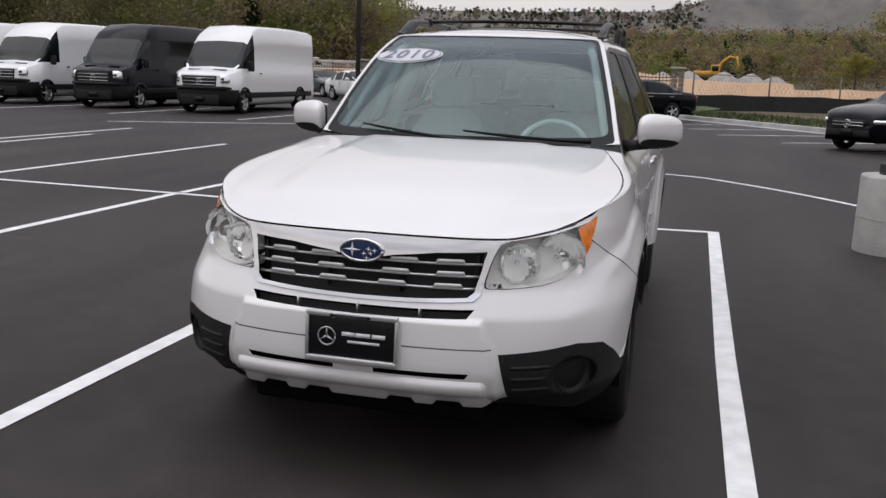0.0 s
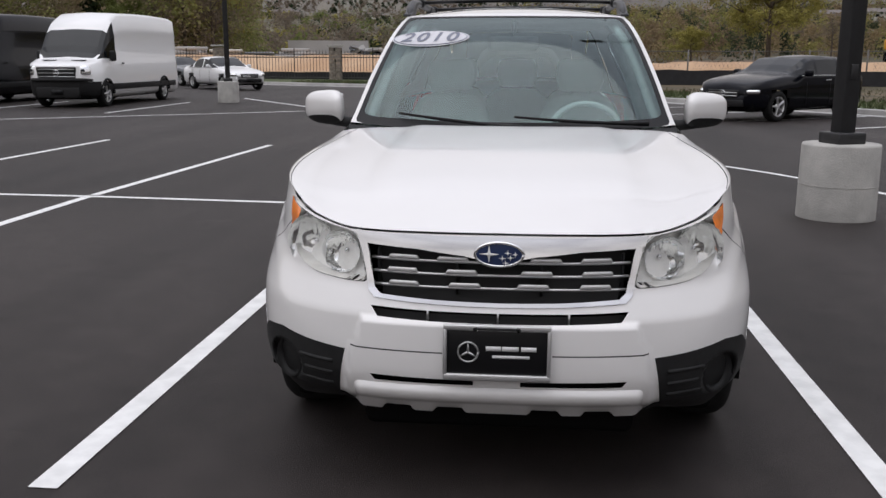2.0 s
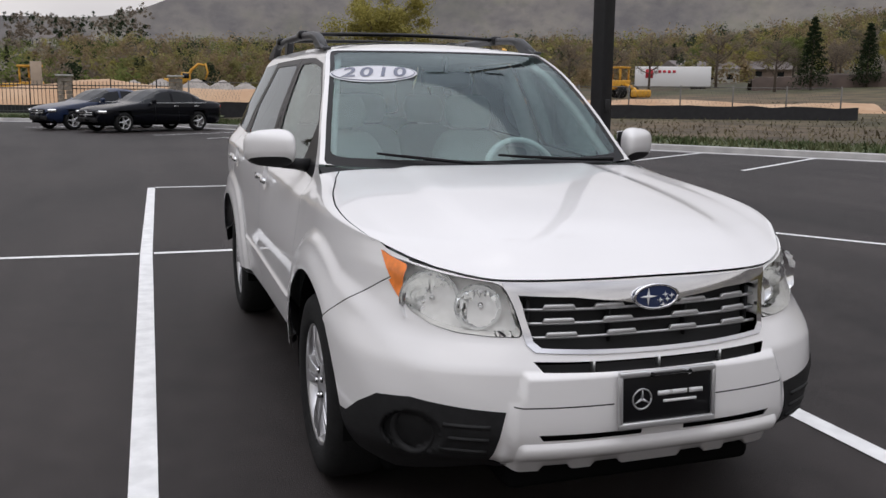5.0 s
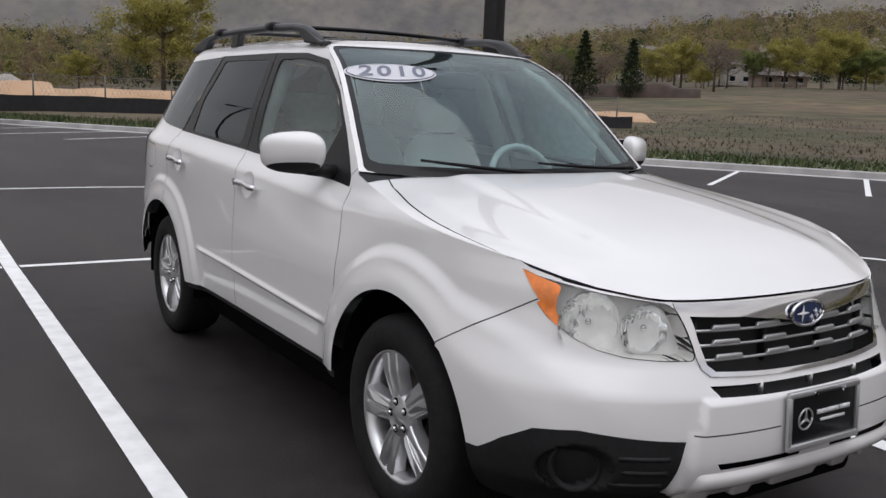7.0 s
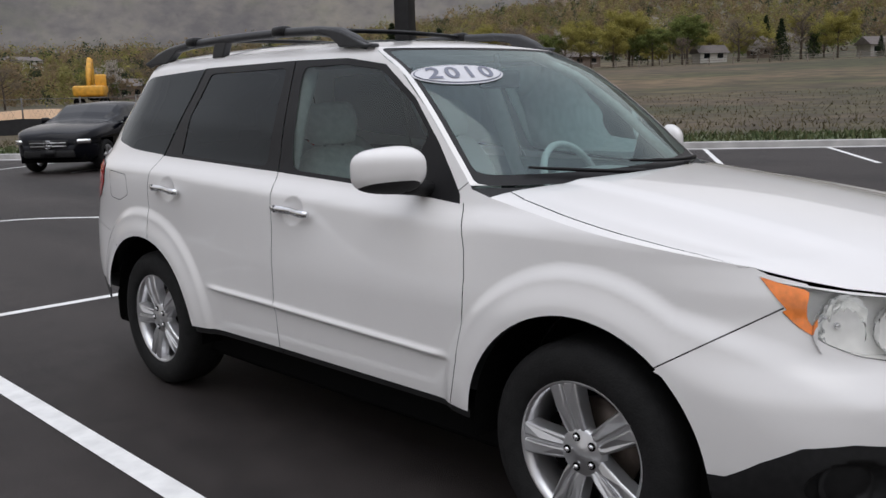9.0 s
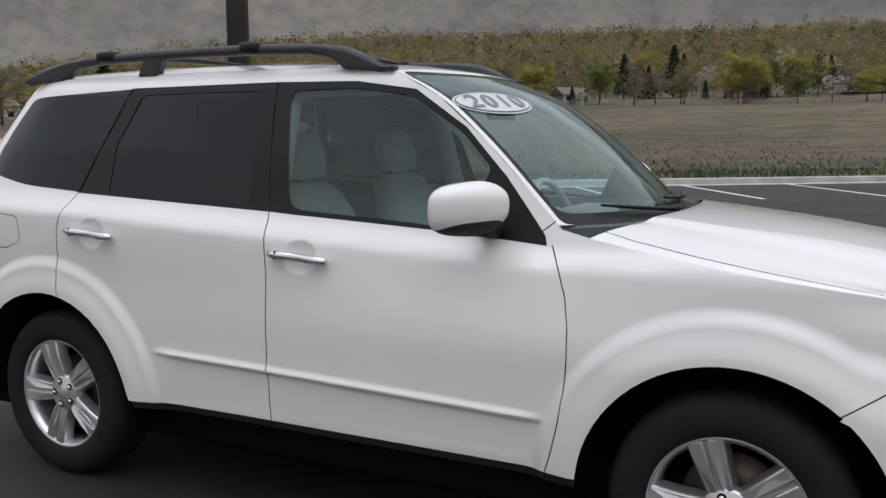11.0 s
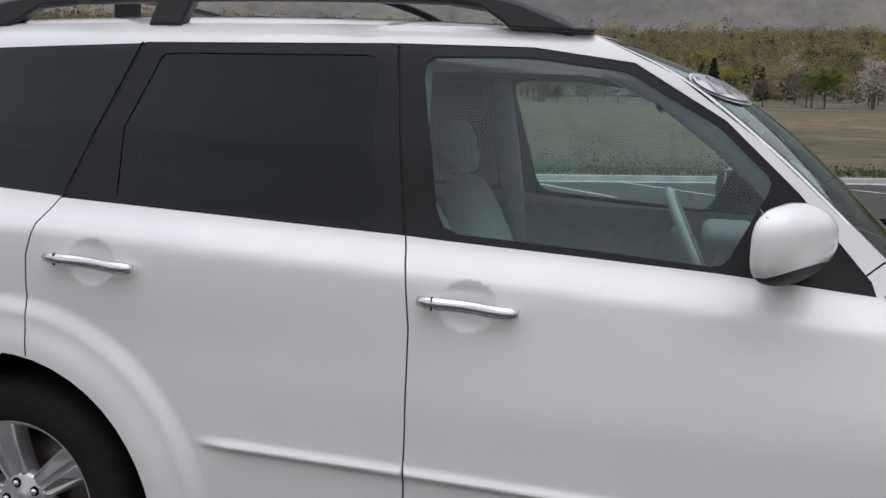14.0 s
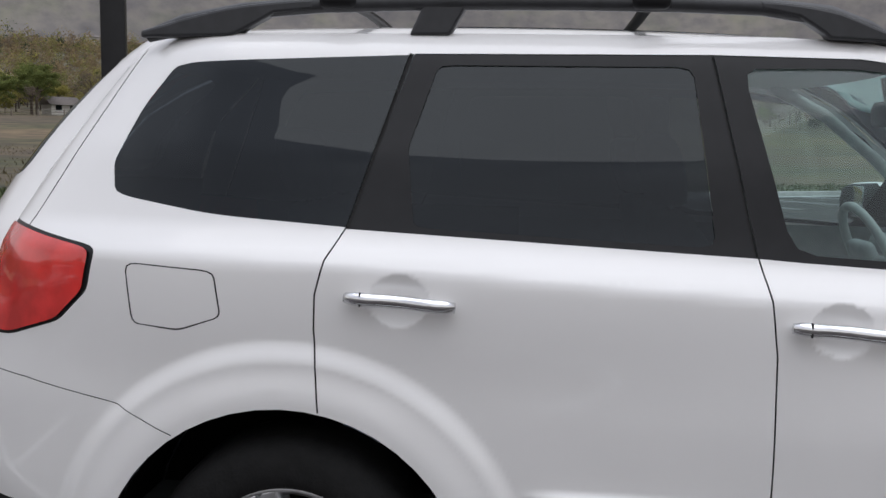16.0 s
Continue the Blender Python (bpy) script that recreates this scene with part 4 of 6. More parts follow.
for sg, hy, a in ((-1, 0, 3), (1, WB, 20), (-1, WB, 4)):
    copy_thing(wheel, pose(sg * .742, hy, HUB_Z) @ (pose(0, 0, 0, 0, 0, 180) if sg < 0 else Matrix()) @ pose(0, 0, 0, a, 0, 0))

# -- door mirrors
for sg in (1, -1):
    mr = empty("door_mirror", label="white door mirror with a black base")
    mr.parent = car

    def egg(a, b, sx=.104, sy=.070, sz=.080, p=.62):
        th, ph = 2 * math.pi * a, math.pi * (b - .5)
        c = lambda v: math.copysign(abs(v) ** p, v)
        x, y, z = sx * c(math.cos(ph)) * c(math.cos(th)), sy * c(math.cos(ph)) * c(math.sin(th)), sz * c(math.sin(ph))
        y *= .55 if y > 0 else 1 - .25 * (x / sx)
        z *= (1 - .12 * (x / sx)) * (1 - .38 * max(0, -y / sy) ** 1.6)
        z += .012 * max(0, -y / sy)
        return (sg * (.893 + x), .764 + y + .05 * (x / sx), 1.150 + z)
    v, f = grid_surface(egg, 32, 18)
    dark = [k // 32 < 5 or (3 <= k % 32 <= 12 and k // 32 < 15) for k in range(len(f))]
    shell, low = [t for t, q in zip(f, dark) if not q], [t for t, q in zip(f, dark) if q]
    fl = (lambda t: t) if sg > 0 else (lambda t: t[::-1])
    raw("mirror_shell", v, [fl(t) for t in shell], M_PAINT, mr, "white mirror shell")
    raw("mirror_underside", v, [fl(t) for t in low], M_PLASTIC, mr)
    bm = bmesh.new()
    tube(bm, [(sg * .725, .74, 1.075), (sg * .78, .745, 1.082), (sg * .84, .75, 1.092)], [.045, .036, .040], 10, flat=.7)
    part("mirror_arm", bm, M_PLASTIC, mr)
    bm = bmesh.new()
    box(bm, sg * .893, .808, 1.153, .165, .006, .12, bevel=.002)
    part("mirror_glass", bm, M_CHROME, mr)

# -- roof rails and cross bars
for sg in (1, -1):
    rail = empty("roof_rail", label="grey black roof rail with cast feet")
    rail.parent = car
    ys = [1.24, 1.31, 1.40, 1.55, 1.75, 2.0, 2.3, 2.6, 2.8, 2.95, 3.05]
    zs = [1.592, 1.622, 1.655, 1.675, 1.682, 1.685, 1.685, 1.678, 1.662, 1.630, 1.600]
    bm = bmesh.new()
    tube(bm, [(sg * (.545 + .012 * math.sin((y - 1.17) / 1.9 * math.pi)), y, z) for y, z in zip(ys, zs)], [.012, .021, .022] + [.018] * 6 + [.022, .014], 10, flat=1.15)
    part("rail_tube", bm, M_RAIL, rail)
    def prism(name, yz, w, material=M_RAIL):
        bm = bmesh.new()
        A = [bm.verts.new((sg * .55 - w, y, z)) for y, z in yz]
        B = [bm.verts.new((sg * .55 + w, y, z)) for y, z in yz]
        bm.faces.new(A), bm.faces.new(B[::-1])
        for i in range(len(yz)):
            j = (i + 1) % len(yz)
            bm.faces.new((A[j], A[i], B[i], B[j]))
        bmesh.ops.recalc_face_normals(bm, faces=bm.faces)
        ob = part(name, bm, material, rail, smooth=False)
        bv = ob.modifiers.new("bevel", "BEVEL")
        bv.width, bv.segments, bv.limit_method = .007, 2, "ANGLE"
        return ob
    rz = curve(ys, zs)
    prism("rail_foot", [(y, rz(y) + .012) for y in np.linspace(1.19, 1.56, 9)] + [(1.56, 1.668), (1.47, 1.650), (1.41, 1.612), (1.40, 1.600), (1.19, 1.588)], .021)
    prism("rail_foot", [(y, rz(y) + .012) for y in np.linspace(2.62, 3.06, 9)] + [(3.06, 1.594), (2.83, 1.600), (2.80, 1.612), (2.72, 1.655), (2.62, 1.664)], .021)
    prism("rail_post", [(2.235, 1.692), (2.345, 1.692), (2.385, 1.604), (2.285, 1.604)], .019)
    for y in (1.81, 2.56):
        bm = bmesh.new()
        box(bm, sg * .555, y, 1.689, .062, .092, .047, bevel=.016)
        part("bar_clamp", bm, M_TRIM, rail)
for y in (1.81, 2.56):
    bm = bmesh.new()
    tube(bm, [(x, y - .02 * (1 - (x / .55) ** 2), 1.692 + .012 * (1 - (x / .55) ** 2)) for x in np.linspace(-.54, .54, 13)], .018, 10, flat=.6)
    part("cross_bar", bm, M_TRIM, car)

# -- wipers
for x0, x1, yo in ((.62, .02, .0), (.06, -.52, .01)):
    bm = bmesh.new()
    arm = [np.array(screen(a / .75, s)) + np.array((0, -.012, .016)) for a, s in zip(np.linspace(x0, x1, 9), np.linspace(.02, .085, 9))]
    tube(bm, [tuple(p) for p in arm], [.012, .010, .009, .008, .008, .008, .007, .006, .005], 6)
    part("wiper", bm, M_TRIM, car)

# -- year sticker on the windscreen
stick = empty("year_sticker", label="white oval windscreen sticker reading 2010")
stick.parent = car
U0, S0 = -.655, .685
o = Vector(screen(U0, S0))
du, ds = (Vector(screen(U0 + .02, S0)) - Vector(screen(U0 - .02, S0))) / .04, (Vector(screen(U0, S0 + .02)) - Vector(screen(U0, S0 - .02))) / .04
ex = du.normalized()
ez = ex.cross(ds).normalized()
ey = ez.cross(ex)
M_STICK = mat("sticker_white", (0.60, 0.60, 0.63), 0.25, var=.03, scale=40, coat=.8)
M_INK = mat("sticker_ink", (0.10, 0.11, 0.16), 0.25, coat=.8)


def on_glass(a, b, lift):
    """A place on the windscreen, a across and b up from the sticker's middle."""
    w = ex * a + ey * b
    s = w.dot(ey) / ds.dot(ey)
    return tuple(Vector(screen(U0 + (w.dot(ex) - s * ds.dot(ex)) / du.dot(ex), S0 + s)) + ez * lift)


for nm, a, b, z, m_ in (("sticker_edge", .198, .072, .0010, M_STICK), ("sticker_line", .190, .065, .0024, M_INK), ("sticker_face", .185, .060, .0038, M_STICK)):
    v = [on_glass(0, 0, z)] + [on_glass(a * q * math.cos(2 * math.pi * k / 48), b * q * math.sin(2 * math.pi * k / 48), z) for q in (.33, .67, 1) for k in range(48)]
    f = [(0, 1 + i, 1 + (i + 1) % 48) for i in range(48)] + [(1 + 48 * j + i, 49 + 48 * j + i, 49 + 48 * j + (i + 1) % 48, 1 + 48 * j + (i + 1) % 48) for j in range(2) for i in range(48)]
    raw(nm, v, f, m_, stick)
for ch, dx in zip("2010", (-.114, -.038, .038, .114)):
    fc = bpy.data.curves.new("year", "FONT")
    fc.body, fc.size, fc.align_x, fc.align_y, fc.shear, fc.offset = ch, .122, "CENTER", "CENTER", .10, .0026
    fo_ = new("year_text", fc)
    me = bpy.data.meshes.new_from_object(fo_)
    raw("digit", [on_glass(dx + q.co.x, q.co.y * .92, .0062) for q in me.vertices], [tuple(p.vertices) for p in me.polygons], M_INK, stick, smooth=False)
    bpy.data.objects.remove(fo_)

# -- inside
bm = bmesh.new()
box(bm, 0, 1.95, .42, 1.46, 2.9, .06)
part("cabin_floor", bm, M_DARKIN, car)
v, f = grid_surface(lambda a, b: (1.36 * (a - .5), .42 + .46 * b + .04 * abs(2 * a - 1), 1.035 - .03 * b - .34 * max(0, b - .72) / .28 * 1.0), 16, 12)
raw("dashboard", v, f, M_DASH, car)
bm = bmesh.new()
box(bm, .36, .80, 1.03, .34, .18, .07, bevel=.03)
part("instrument_hood", bm, M_DASH, car)
v, f = grid_surface(lambda a, b: tuple(np.array(roof(2 * a - 1, b)) * np.array((.96, 1, 1)) + np.array((0, 0, -.035))), 12, 12)
raw("headlining", v, [t[::-1] for t in f], M_FABRIC, car)
v, f = grid_surface(lambda a, b: tuple(np.array(gate(1.9 * a - .95, .38 + .60 * b)) * np.array((.95, 1, 1)) + np.array((0, -.07, 0))), 14, 8)
raw("tailgate_lining", v, f, M_DARKIN, car)
for sg in (1, -1):
    v, f = grid_surface(lambda a, b: (sg * (side_x(2.12 + 1.05 * a, .84 + .27 * b) - .05), 2.12 + 1.05 * a, .84 + .27 * b), 14, 4)
    raw("luggage_lining", v, f, M_DARKIN, car)
    v, f = grid_surface(lambda a, b: (sg * (side_x(.62 + 1.5 * a, .45 + .62 * b) - .06), .62 + 1.5 * a, .45 + .62 * b), 20, 8)
    raw("door_card", v, f, M_DASH, car)
    bm = bmesh.new()
    pts = [(sg * (side_x(y, z) - .06), y + .055, z - .025) for y, z in A_EDGE[::-1]]
    tube(bm, pts, .022, 8)
    part("pillar_lining", bm, M_FABRIC, car)
    bm = bmesh.new()
    tube(bm, [(sg * (side_x(1.60, z) - .06), 1.60 + .09 * (z - 1.1), z) for z in (.6, .9, 1.1, 1.3, 1.52)], .045, 8)
    part("pillar_lining", bm, M_FABRIC, car)


def loft(bm, rings, n=20):
    """Rounded cushion through rings (x, y, z, half width, half depth)."""
    rows = []
    for x, y, z, w, d in rings:
        c = lambda q: math.copysign(abs(q) ** .6, q)
        rows.append([bm.verts.new((x + w * c(math.cos(2 * math.pi * k / n)), y + d * c(math.sin(2 * math.pi * k / n)), z)) for k in range(n)])
    for a, b in zip(rows, rows[1:]):
        for k in range(n):
            bm.faces.new((a[k], a[(k + 1) % n], b[(k + 1) % n], b[k]))
    bm.faces.new(rows[0][::-1]), bm.faces.new(rows[-1])
    return bm


def seat(x, y):
    s = empty("seat", label="light grey fabric seat with a headrest")
    s.parent = car
    bm = bmesh.new()
    box(bm, x, y, .66, .50, .52, .17, pose(0, 0, 0, 6, 0, 0), bevel=.05)
    part("cushion", bm, M_FABRIC, s)
    bm = bmesh.new()
    loft(bm, [(x, y + .18 + (z - .62) * .36, z, w, d) for z, w, d in ((.62, .20, .05), (.65, .235, .075), (.80, .245, .085), (.95, .245, .080), (1.06, .225, .072), (1.13, .19, .062), (1.17, .15, .05), (1.185, .10, .03))])
    part("backrest", bm, M_FABRIC, s)
    bm = bmesh.new()
    loft(bm, [(x, y + .385 + (z - 1.20) * .22, z, w, d) for z, w, d in ((1.195, .09, .025), (1.205, .115, .045), (1.26, .135, .055), (1.32, .135, .054), (1.36, .120, .045), (1.378, .09, .028))])
    part("headrest", bm, M_FABRIC, s)
    for dx in (-.05, .05):
        bm = bmesh.new()
        tube(bm, [(x + dx, y + .372, 1.15), (x + dx, y + .385, 1.21)], .007, 6)
        part("headrest_post", bm, M_CHROME, s)


for x in (-.37, .37):
    seat(x, 1.34)
for x in (-.40, .0, .40):
    seat(x, 2.28)
sw = empty("steering_wheel", label="grey steering wheel")
sw.parent = car
SWM = Matrix.Translation((.36, .93, .995)) @ pose(0, 0, 0, 65, 0, 0)
bm = bmesh.new()
tube(bm, [(.185 * math.cos(a), .185 * math.sin(a), 0) for a in np.linspace(0, 2 * math.pi, 37)], .016, 8)
part("wheel_ring", bm, M_FABRIC, sw).matrix_basis = SWM
bm = bmesh.new()
box(bm, 0, 0, -.02, .17, .13, .05, bevel=.02)
for a in (0, 180, 250, 290):
    tube(bm, [(0, 0, -.015), (.18 * math.cos(radians(a)), .18 * math.sin(radians(a)), 0)], .018, 6)
part("wheel_boss", bm, M_DASH, sw).matrix_basis = SWM
bm = bmesh.new()
box(bm, 0, 1.04, 1.455, .25, .03, .075, bevel=.02)
tube(bm, [(0, 1.04, 1.47), (0, 1.06, 1.56)], .012, 6)
part("inner_mirror", bm, M_TRIM, car)

# ---------- the ground, the lot and its markings ----------
CURB = [(-60, 50), (-30, 48.5), (-18, 46.5), (-12.5, 43.8), (-7, 40.8), (-2.2, 38.0), (.6, 33.6), (6.2, 25.0), (12.06, 16.07), (17.9, 7.15), (23.8, -1.8), (32.0, -14.2), (46, -36)]


def smoothed(P, n=6):
    out = []
    for i in range(len(P) - 1):
        p0, p1, p2, p3 = (Vector(P[min(max(k, 0), len(P) - 1)]) for k in (i - 1, i, i + 1, i + 2))
        for j in range(n):
            t = j / n
            out.append(.5 * (2 * p1 + (p2 - p0) * t + (2 * p0 - 5 * p1 + 4 * p2 - p3) * t * t + (3 * p1 - p0 - 3 * p2 + p3) * t ** 3))
    return out + [Vector(P[-1])]


CL = smoothed(CURB)


def offset_line(L, d):
    """Shifted to the outer side of the lot by d."""
    out = []
    for i, p in enumerate(L):
        t = (L[min(i + 1, len(L) - 1)] - L[max(i - 1, 0)]).normalized()
        out.append(p + Vector((-t.y, t.x)) * d)
    return out


def ribbon(name, prof, material, label, kind="structure", jitter=0.0):
    """A band along the curb: prof gives (offset, height) across it."""
    rows = [[(q.x, q.y, z) for q in offset_line(CL, d)] for d, z in prof]
    v = [p for r in rows for p in r]
    n = len(CL)
    f = [(j * n + i, (j + 1) * n + i, (j + 1) * n + i + 1, j * n + i + 1) for j in range(len(rows) - 1) for i in range(n - 1)]
    ob = raw(name, v, [t[::-1] for t in f], material, None, "", smooth=False)
    return tagged(ob, label, kind=kind)


# ridges behind the camera, out of view, are raised to block low sky light
ridge = curve([-180, -110, -60, -40, -15, -3, 0, 3, 8, 14, 25, 45, 70, 100, 130, 155, 180], [6.5, 7.0, 5.0, 3.3, 3.4, 3.6, 4.1, 5.2, 6.4, 7.3, 8.4, 11.0, 14.0, 14.0, 12.0, 8.0, 6.5])
field = curve([-180, -20, 0, 20, 40, 55, 110, 150, 180], [.5, .5, .8, 1.8, 4.4, 6.0, 6.0, 2.0, .5])


def land(az, r):
    """Height of the land at a bearing (degrees clockwise from ahead) and distance."""
    h = -.16 + field(az) * smooth(45, 190, r) + (24.0 + 22.0 * smooth(30, 58, az)) * smooth(170, 600, r) * smooth(-90, -30, az)
    e = math.tan(radians(ridge(az)))
    x, y = r * math.sin(radians(az)), r * math.cos(radians(az))
    k = smooth(350, 2600, r)
    rough = noise.fractal(Vector((x * .0016, y * .0016, 3)), 1.0, 2.0, 5)
    h += e * r * k * (1 + .05 * rough)
    if r > 40:
        h += .12 * noise.fractal(Vector((x * .05, y * .05, 0)), 1.0, 2.0, 3) * smooth(40, 80, r)
    return h


def ground_z(x, y):
    return land(math.degrees(math.atan2(x, y)), math.hypot(x, y))


rad = [0, 20, 35, 45, 55, 65, 80, 100, 130, 170, 210, 250, 290, 330, 370, 410, 460, 510, 560, 620, 680, 740, 800, 870, 940, 1020, 1100, 1180, 1270, 1360, 1450, 1550, 1650, 1760, 1880, 2000, 2120, 2260, 2400, 2570, 2750]
azs = [-180 + 5 * k for k in range(21)] + [-75 + .4 * k for k in range(1, 513)] + [130 + 5 * k for k in range(10)]
NA = len(azs)
v = [(0, 0, -.16)] + [(r * math.sin(radians(q)), r * math.cos(radians(q)), land(q, r)) for r in rad[1:] for q in azs]
f = [(0, 1 + (k + 1) % NA, 1 + k) for k in range(NA)] + [(1 + (j - 1) * NA + k, 1 + (j - 1) * NA + (k + 1) % NA, 1 + j * NA + (k + 1) % NA, 1 + j * NA + k) for j in range(1, len(rad) - 1) for k in range(NA)]


def land_mat():
    m = mat("dry_field_and_scrub", (0.2, 0.16, 0.09), 0.95, bump=0.6, bscale=1.5)
    n, l = m.node_tree.nodes, m.node_tree.links
    b, tc = n["Principled BSDF"], n["Texture Coordinate"]
    cols = []
    for sc, a, c2, lo, hi in ((.045, (0.118, 0.092, 0.058), (0.062, 0.064, 0.029), .40, .60), (.35, (0.62, 0.60, 0.56), (1.35, 1.28, 1.18), .36, .64), (.012, (0.62, 0.62, 0.66), (1.15, 1.1, 1.0), .35, .65)):
        t = n.new("ShaderNodeTexNoise")
        t.inputs["Scale"].default_value, t.inputs["Detail"].default_value = sc, 8
        l.new(tc.outputs["Object"], t.inputs["Vector"])
        r = n.new("ShaderNodeValToRGB")
        r.color_ramp.elements[0].position, r.color_ramp.elements[1].position = lo, hi
        r.color_ramp.elements[0].color, r.color_ramp.elements[1].color = (*a, 1), (*c2, 1)
        l.new(t.outputs["Fac"], r.inputs["Fac"])
        cols.append(r)
    mu, mu2 = n.new("ShaderNodeMixRGB"), n.new("ShaderNodeMixRGB")
    for q in (mu, mu2):
        q.blend_type, q.inputs["Fac"].default_value = "MULTIPLY", 1.0
    l.new(cols[0].outputs[0], mu.inputs["Color1"]), l.new(cols[1].outputs[0], mu.inputs["Color2"])
    l.new(mu.outputs[0], mu2.inputs["Color1"]), l.new(cols[2].outputs[0], mu2.inputs["Color2"])
    # the hills far off: grey-green sage and rock
    geo, sep, mr = n.new("ShaderNodeNewGeometry"), n.new("ShaderNodeSeparateXYZ"), n.new("ShaderNodeMapRange")
    mr.inputs["From Min"].default_value, mr.inputs["From Max"].default_value = 35, 80
    l.new(geo.outputs["Position"], sep.inputs[0]), l.new(sep.outputs["Z"], mr.inputs["Value"])
    nrm, smp = n.new("ShaderNodeVectorMath"), n.new("ShaderNodeMapping")
    nrm.operation = "NORMALIZE"
    smp.inputs["Scale"].default_value = (1.0, 1.0, 1.6)
    l.new(geo.outputs["Position"], nrm.inputs[0]), l.new(nrm.outputs[0], smp.inputs["Vector"])
    hrs = []
    for sc, d, ro, lo, hi, c1, c2, c3 in ((18, 9, .60, .38, .62, (0.098, 0.089, 0.083), (0.128, 0.115, 0.101), (0.118, 0.112, 0.087)),
                                          (70, 9, .58, .36, .64, (0.80, 0.79, 0.81), (1.0, 1.0, 1.0), (1.14, 1.12, 1.08)),
                                          (6, 6, .60, .36, .64, (0.72, 0.72, 0.76), (1.0, 1.0, 1.0), (1.22, 1.22, 1.12))):
        hill, hr = n.new("ShaderNodeTexNoise"), n.new("ShaderNodeValToRGB")
        hill.inputs["Scale"].default_value, hill.inputs["Detail"].default_value, hill.inputs["Roughness"].default_value = sc, d, ro
        l.new(smp.outputs[0], hill.inputs["Vector"])
        hr.color_ramp.elements[0].position, hr.color_ramp.elements[1].position = lo, hi
        hr.color_ramp.elements[0].color, hr.color_ramp.elements[1].color = (*c1, 1), (*c3, 1)
        hr.color_ramp.elements.new((lo + hi) / 2).color = (*c2, 1)
        l.new(hill.outputs["Fac"], hr.inputs["Fac"])
        if hrs:
            mm = n.new("ShaderNodeMixRGB")
            mm.blend_type, mm.inputs["Fac"].default_value = "MULTIPLY", 1.0
            l.new(hrs[-1].outputs[0], mm.inputs["Color1"]), l.new(hr.outputs[0], mm.inputs["Color2"])
            hr = mm
        hrs.append(hr)
    hr = hrs[-1]
    wood = n.new("ShaderNodeTexNoise")                 # leafless woods low on the slopes
    wood.inputs["Scale"].default_value, wood.inputs["Detail"].default_value = .11, 9
    l.new(tc.outputs["Object"], wood.inputs["Vector"])
    wr = n.new("ShaderNodeValToRGB")
    wr.color_ramp.elements[0].position, wr.color_ramp.elements[1].position = .38, .66
    wr.color_ramp.elements[0].color, wr.color_ramp.elements[1].color = (0.05, 0.045, 0.034, 1), (0.15, 0.135, 0.075, 1)
    l.new(wood.outputs["Fac"], wr.inputs["Fac"])
    mr2, mx0 = n.new("ShaderNodeMapRange"), n.new("ShaderNodeMixRGB")
    mr2.inputs["From Min"].default_value, mr2.inputs["From Max"].default_value = 6.5, 9.0
    l.new(sep.outputs["Z"], mr2.inputs["Value"]), l.new(mr2.outputs[0], mx0.inputs["Fac"])
    l.new(mu2.outputs[0], mx0.inputs["Color1"]), l.new(wr.outputs[0], mx0.inputs["Color2"])
    mu2 = mx0
    mx = n.new("ShaderNodeMixRGB")
    l.new(mr.outputs[0], mx.inputs["Fac"]), l.new(mu2.outputs[0], mx.inputs["Color1"]), l.new(hr.outputs[0], mx.inputs["Color2"])
    l.new(mx.outputs[0], b.inputs["Base Color"])
    return m


tagged(raw("ground", v, [t[::-1] for t in f], land_mat()), "dry field rising to grey-green scrub hills", kind="structure")
lot = [(p.x, p.y, 0) for p in offset_line(CL, 0)] + [(46, -60, 0), (-60, -60, 0)]
bm = bmesh.new()
bm.faces.new([bm.verts.new(p) for p in lot])
bmesh.ops.triangulate(bm, faces=bm.faces)
bmesh.ops.recalc_face_normals(bm, faces=bm.faces)
for fa in bm.faces:
    if fa.normal.z < 0:
        fa.normal_flip()
tagged(part("pavement", bm, M_ASPHALT), "dark grey asphalt parking lot", kind="structure")
ribbon("gutter", [(-.62, .003), (-.15, .006)], M_CURB, "pale concrete gutter along the curb")
ribbon("curb", [(-.15, .0), (-.14, .13), (-.11, .15), (.02, .15), (.03, -.1)], M_CURB, "pale concrete curb")
ribbon("verge", [(.03, .10), (1.2, .12), (3.2, .07), (5.5, .02), (7.0, -.20)], M_GRASS, "green weedy verge behind the curb")


def paint_line(pts, w=.102):
    P = [Vector(p) for p in pts]
    L, R = [], []
    for i, p in enumerate(P):
        t = (P[min(i + 1, len(P) - 1)] - P[max(i - 1, 0)]).normalized()
        nrm = Vector((-t.y, t.x)) * w / 2
        L.append((*(p + nrm), .004)), R.append((*(p - nrm), .004))
    n = len(P)
    ob = raw("bay_line", L + R, [(i, n + i, n + i + 1, i + 1) for i in range(n - 1)], M_LINE, None, smooth=False)
    return tagged(ob, "white painted parking line on asphalt", "parking line", "parking lines", "structure")


paint_line([(-1.475, -.945), (-1.40, 5.0), (-1.275, 10.47)])
paint_line([(1.27, -3.5), (1.30, 1.0), (1.362, 5.14)])
paint_line([(.2, 5.0), (1.31, 5.10)], .09)
paint_line([(-12, 5.42), (-6.7, 5.22), (-4.3, 5.13), (-1.46, 4.90)], .09)
paint_line([(-1.34, 4.90), (.2, 4.86)], .09)
paint_line([(-4.33, -.9), (-4.33, 5.08)]), paint_line([(-4.32, 5.22), (-4.06, 10.75)])
paint_line([(-7.25, -.9), (-7.2, 5.15)]), paint_line([(-7.22, 5.30), (-7.06, 11.35)])
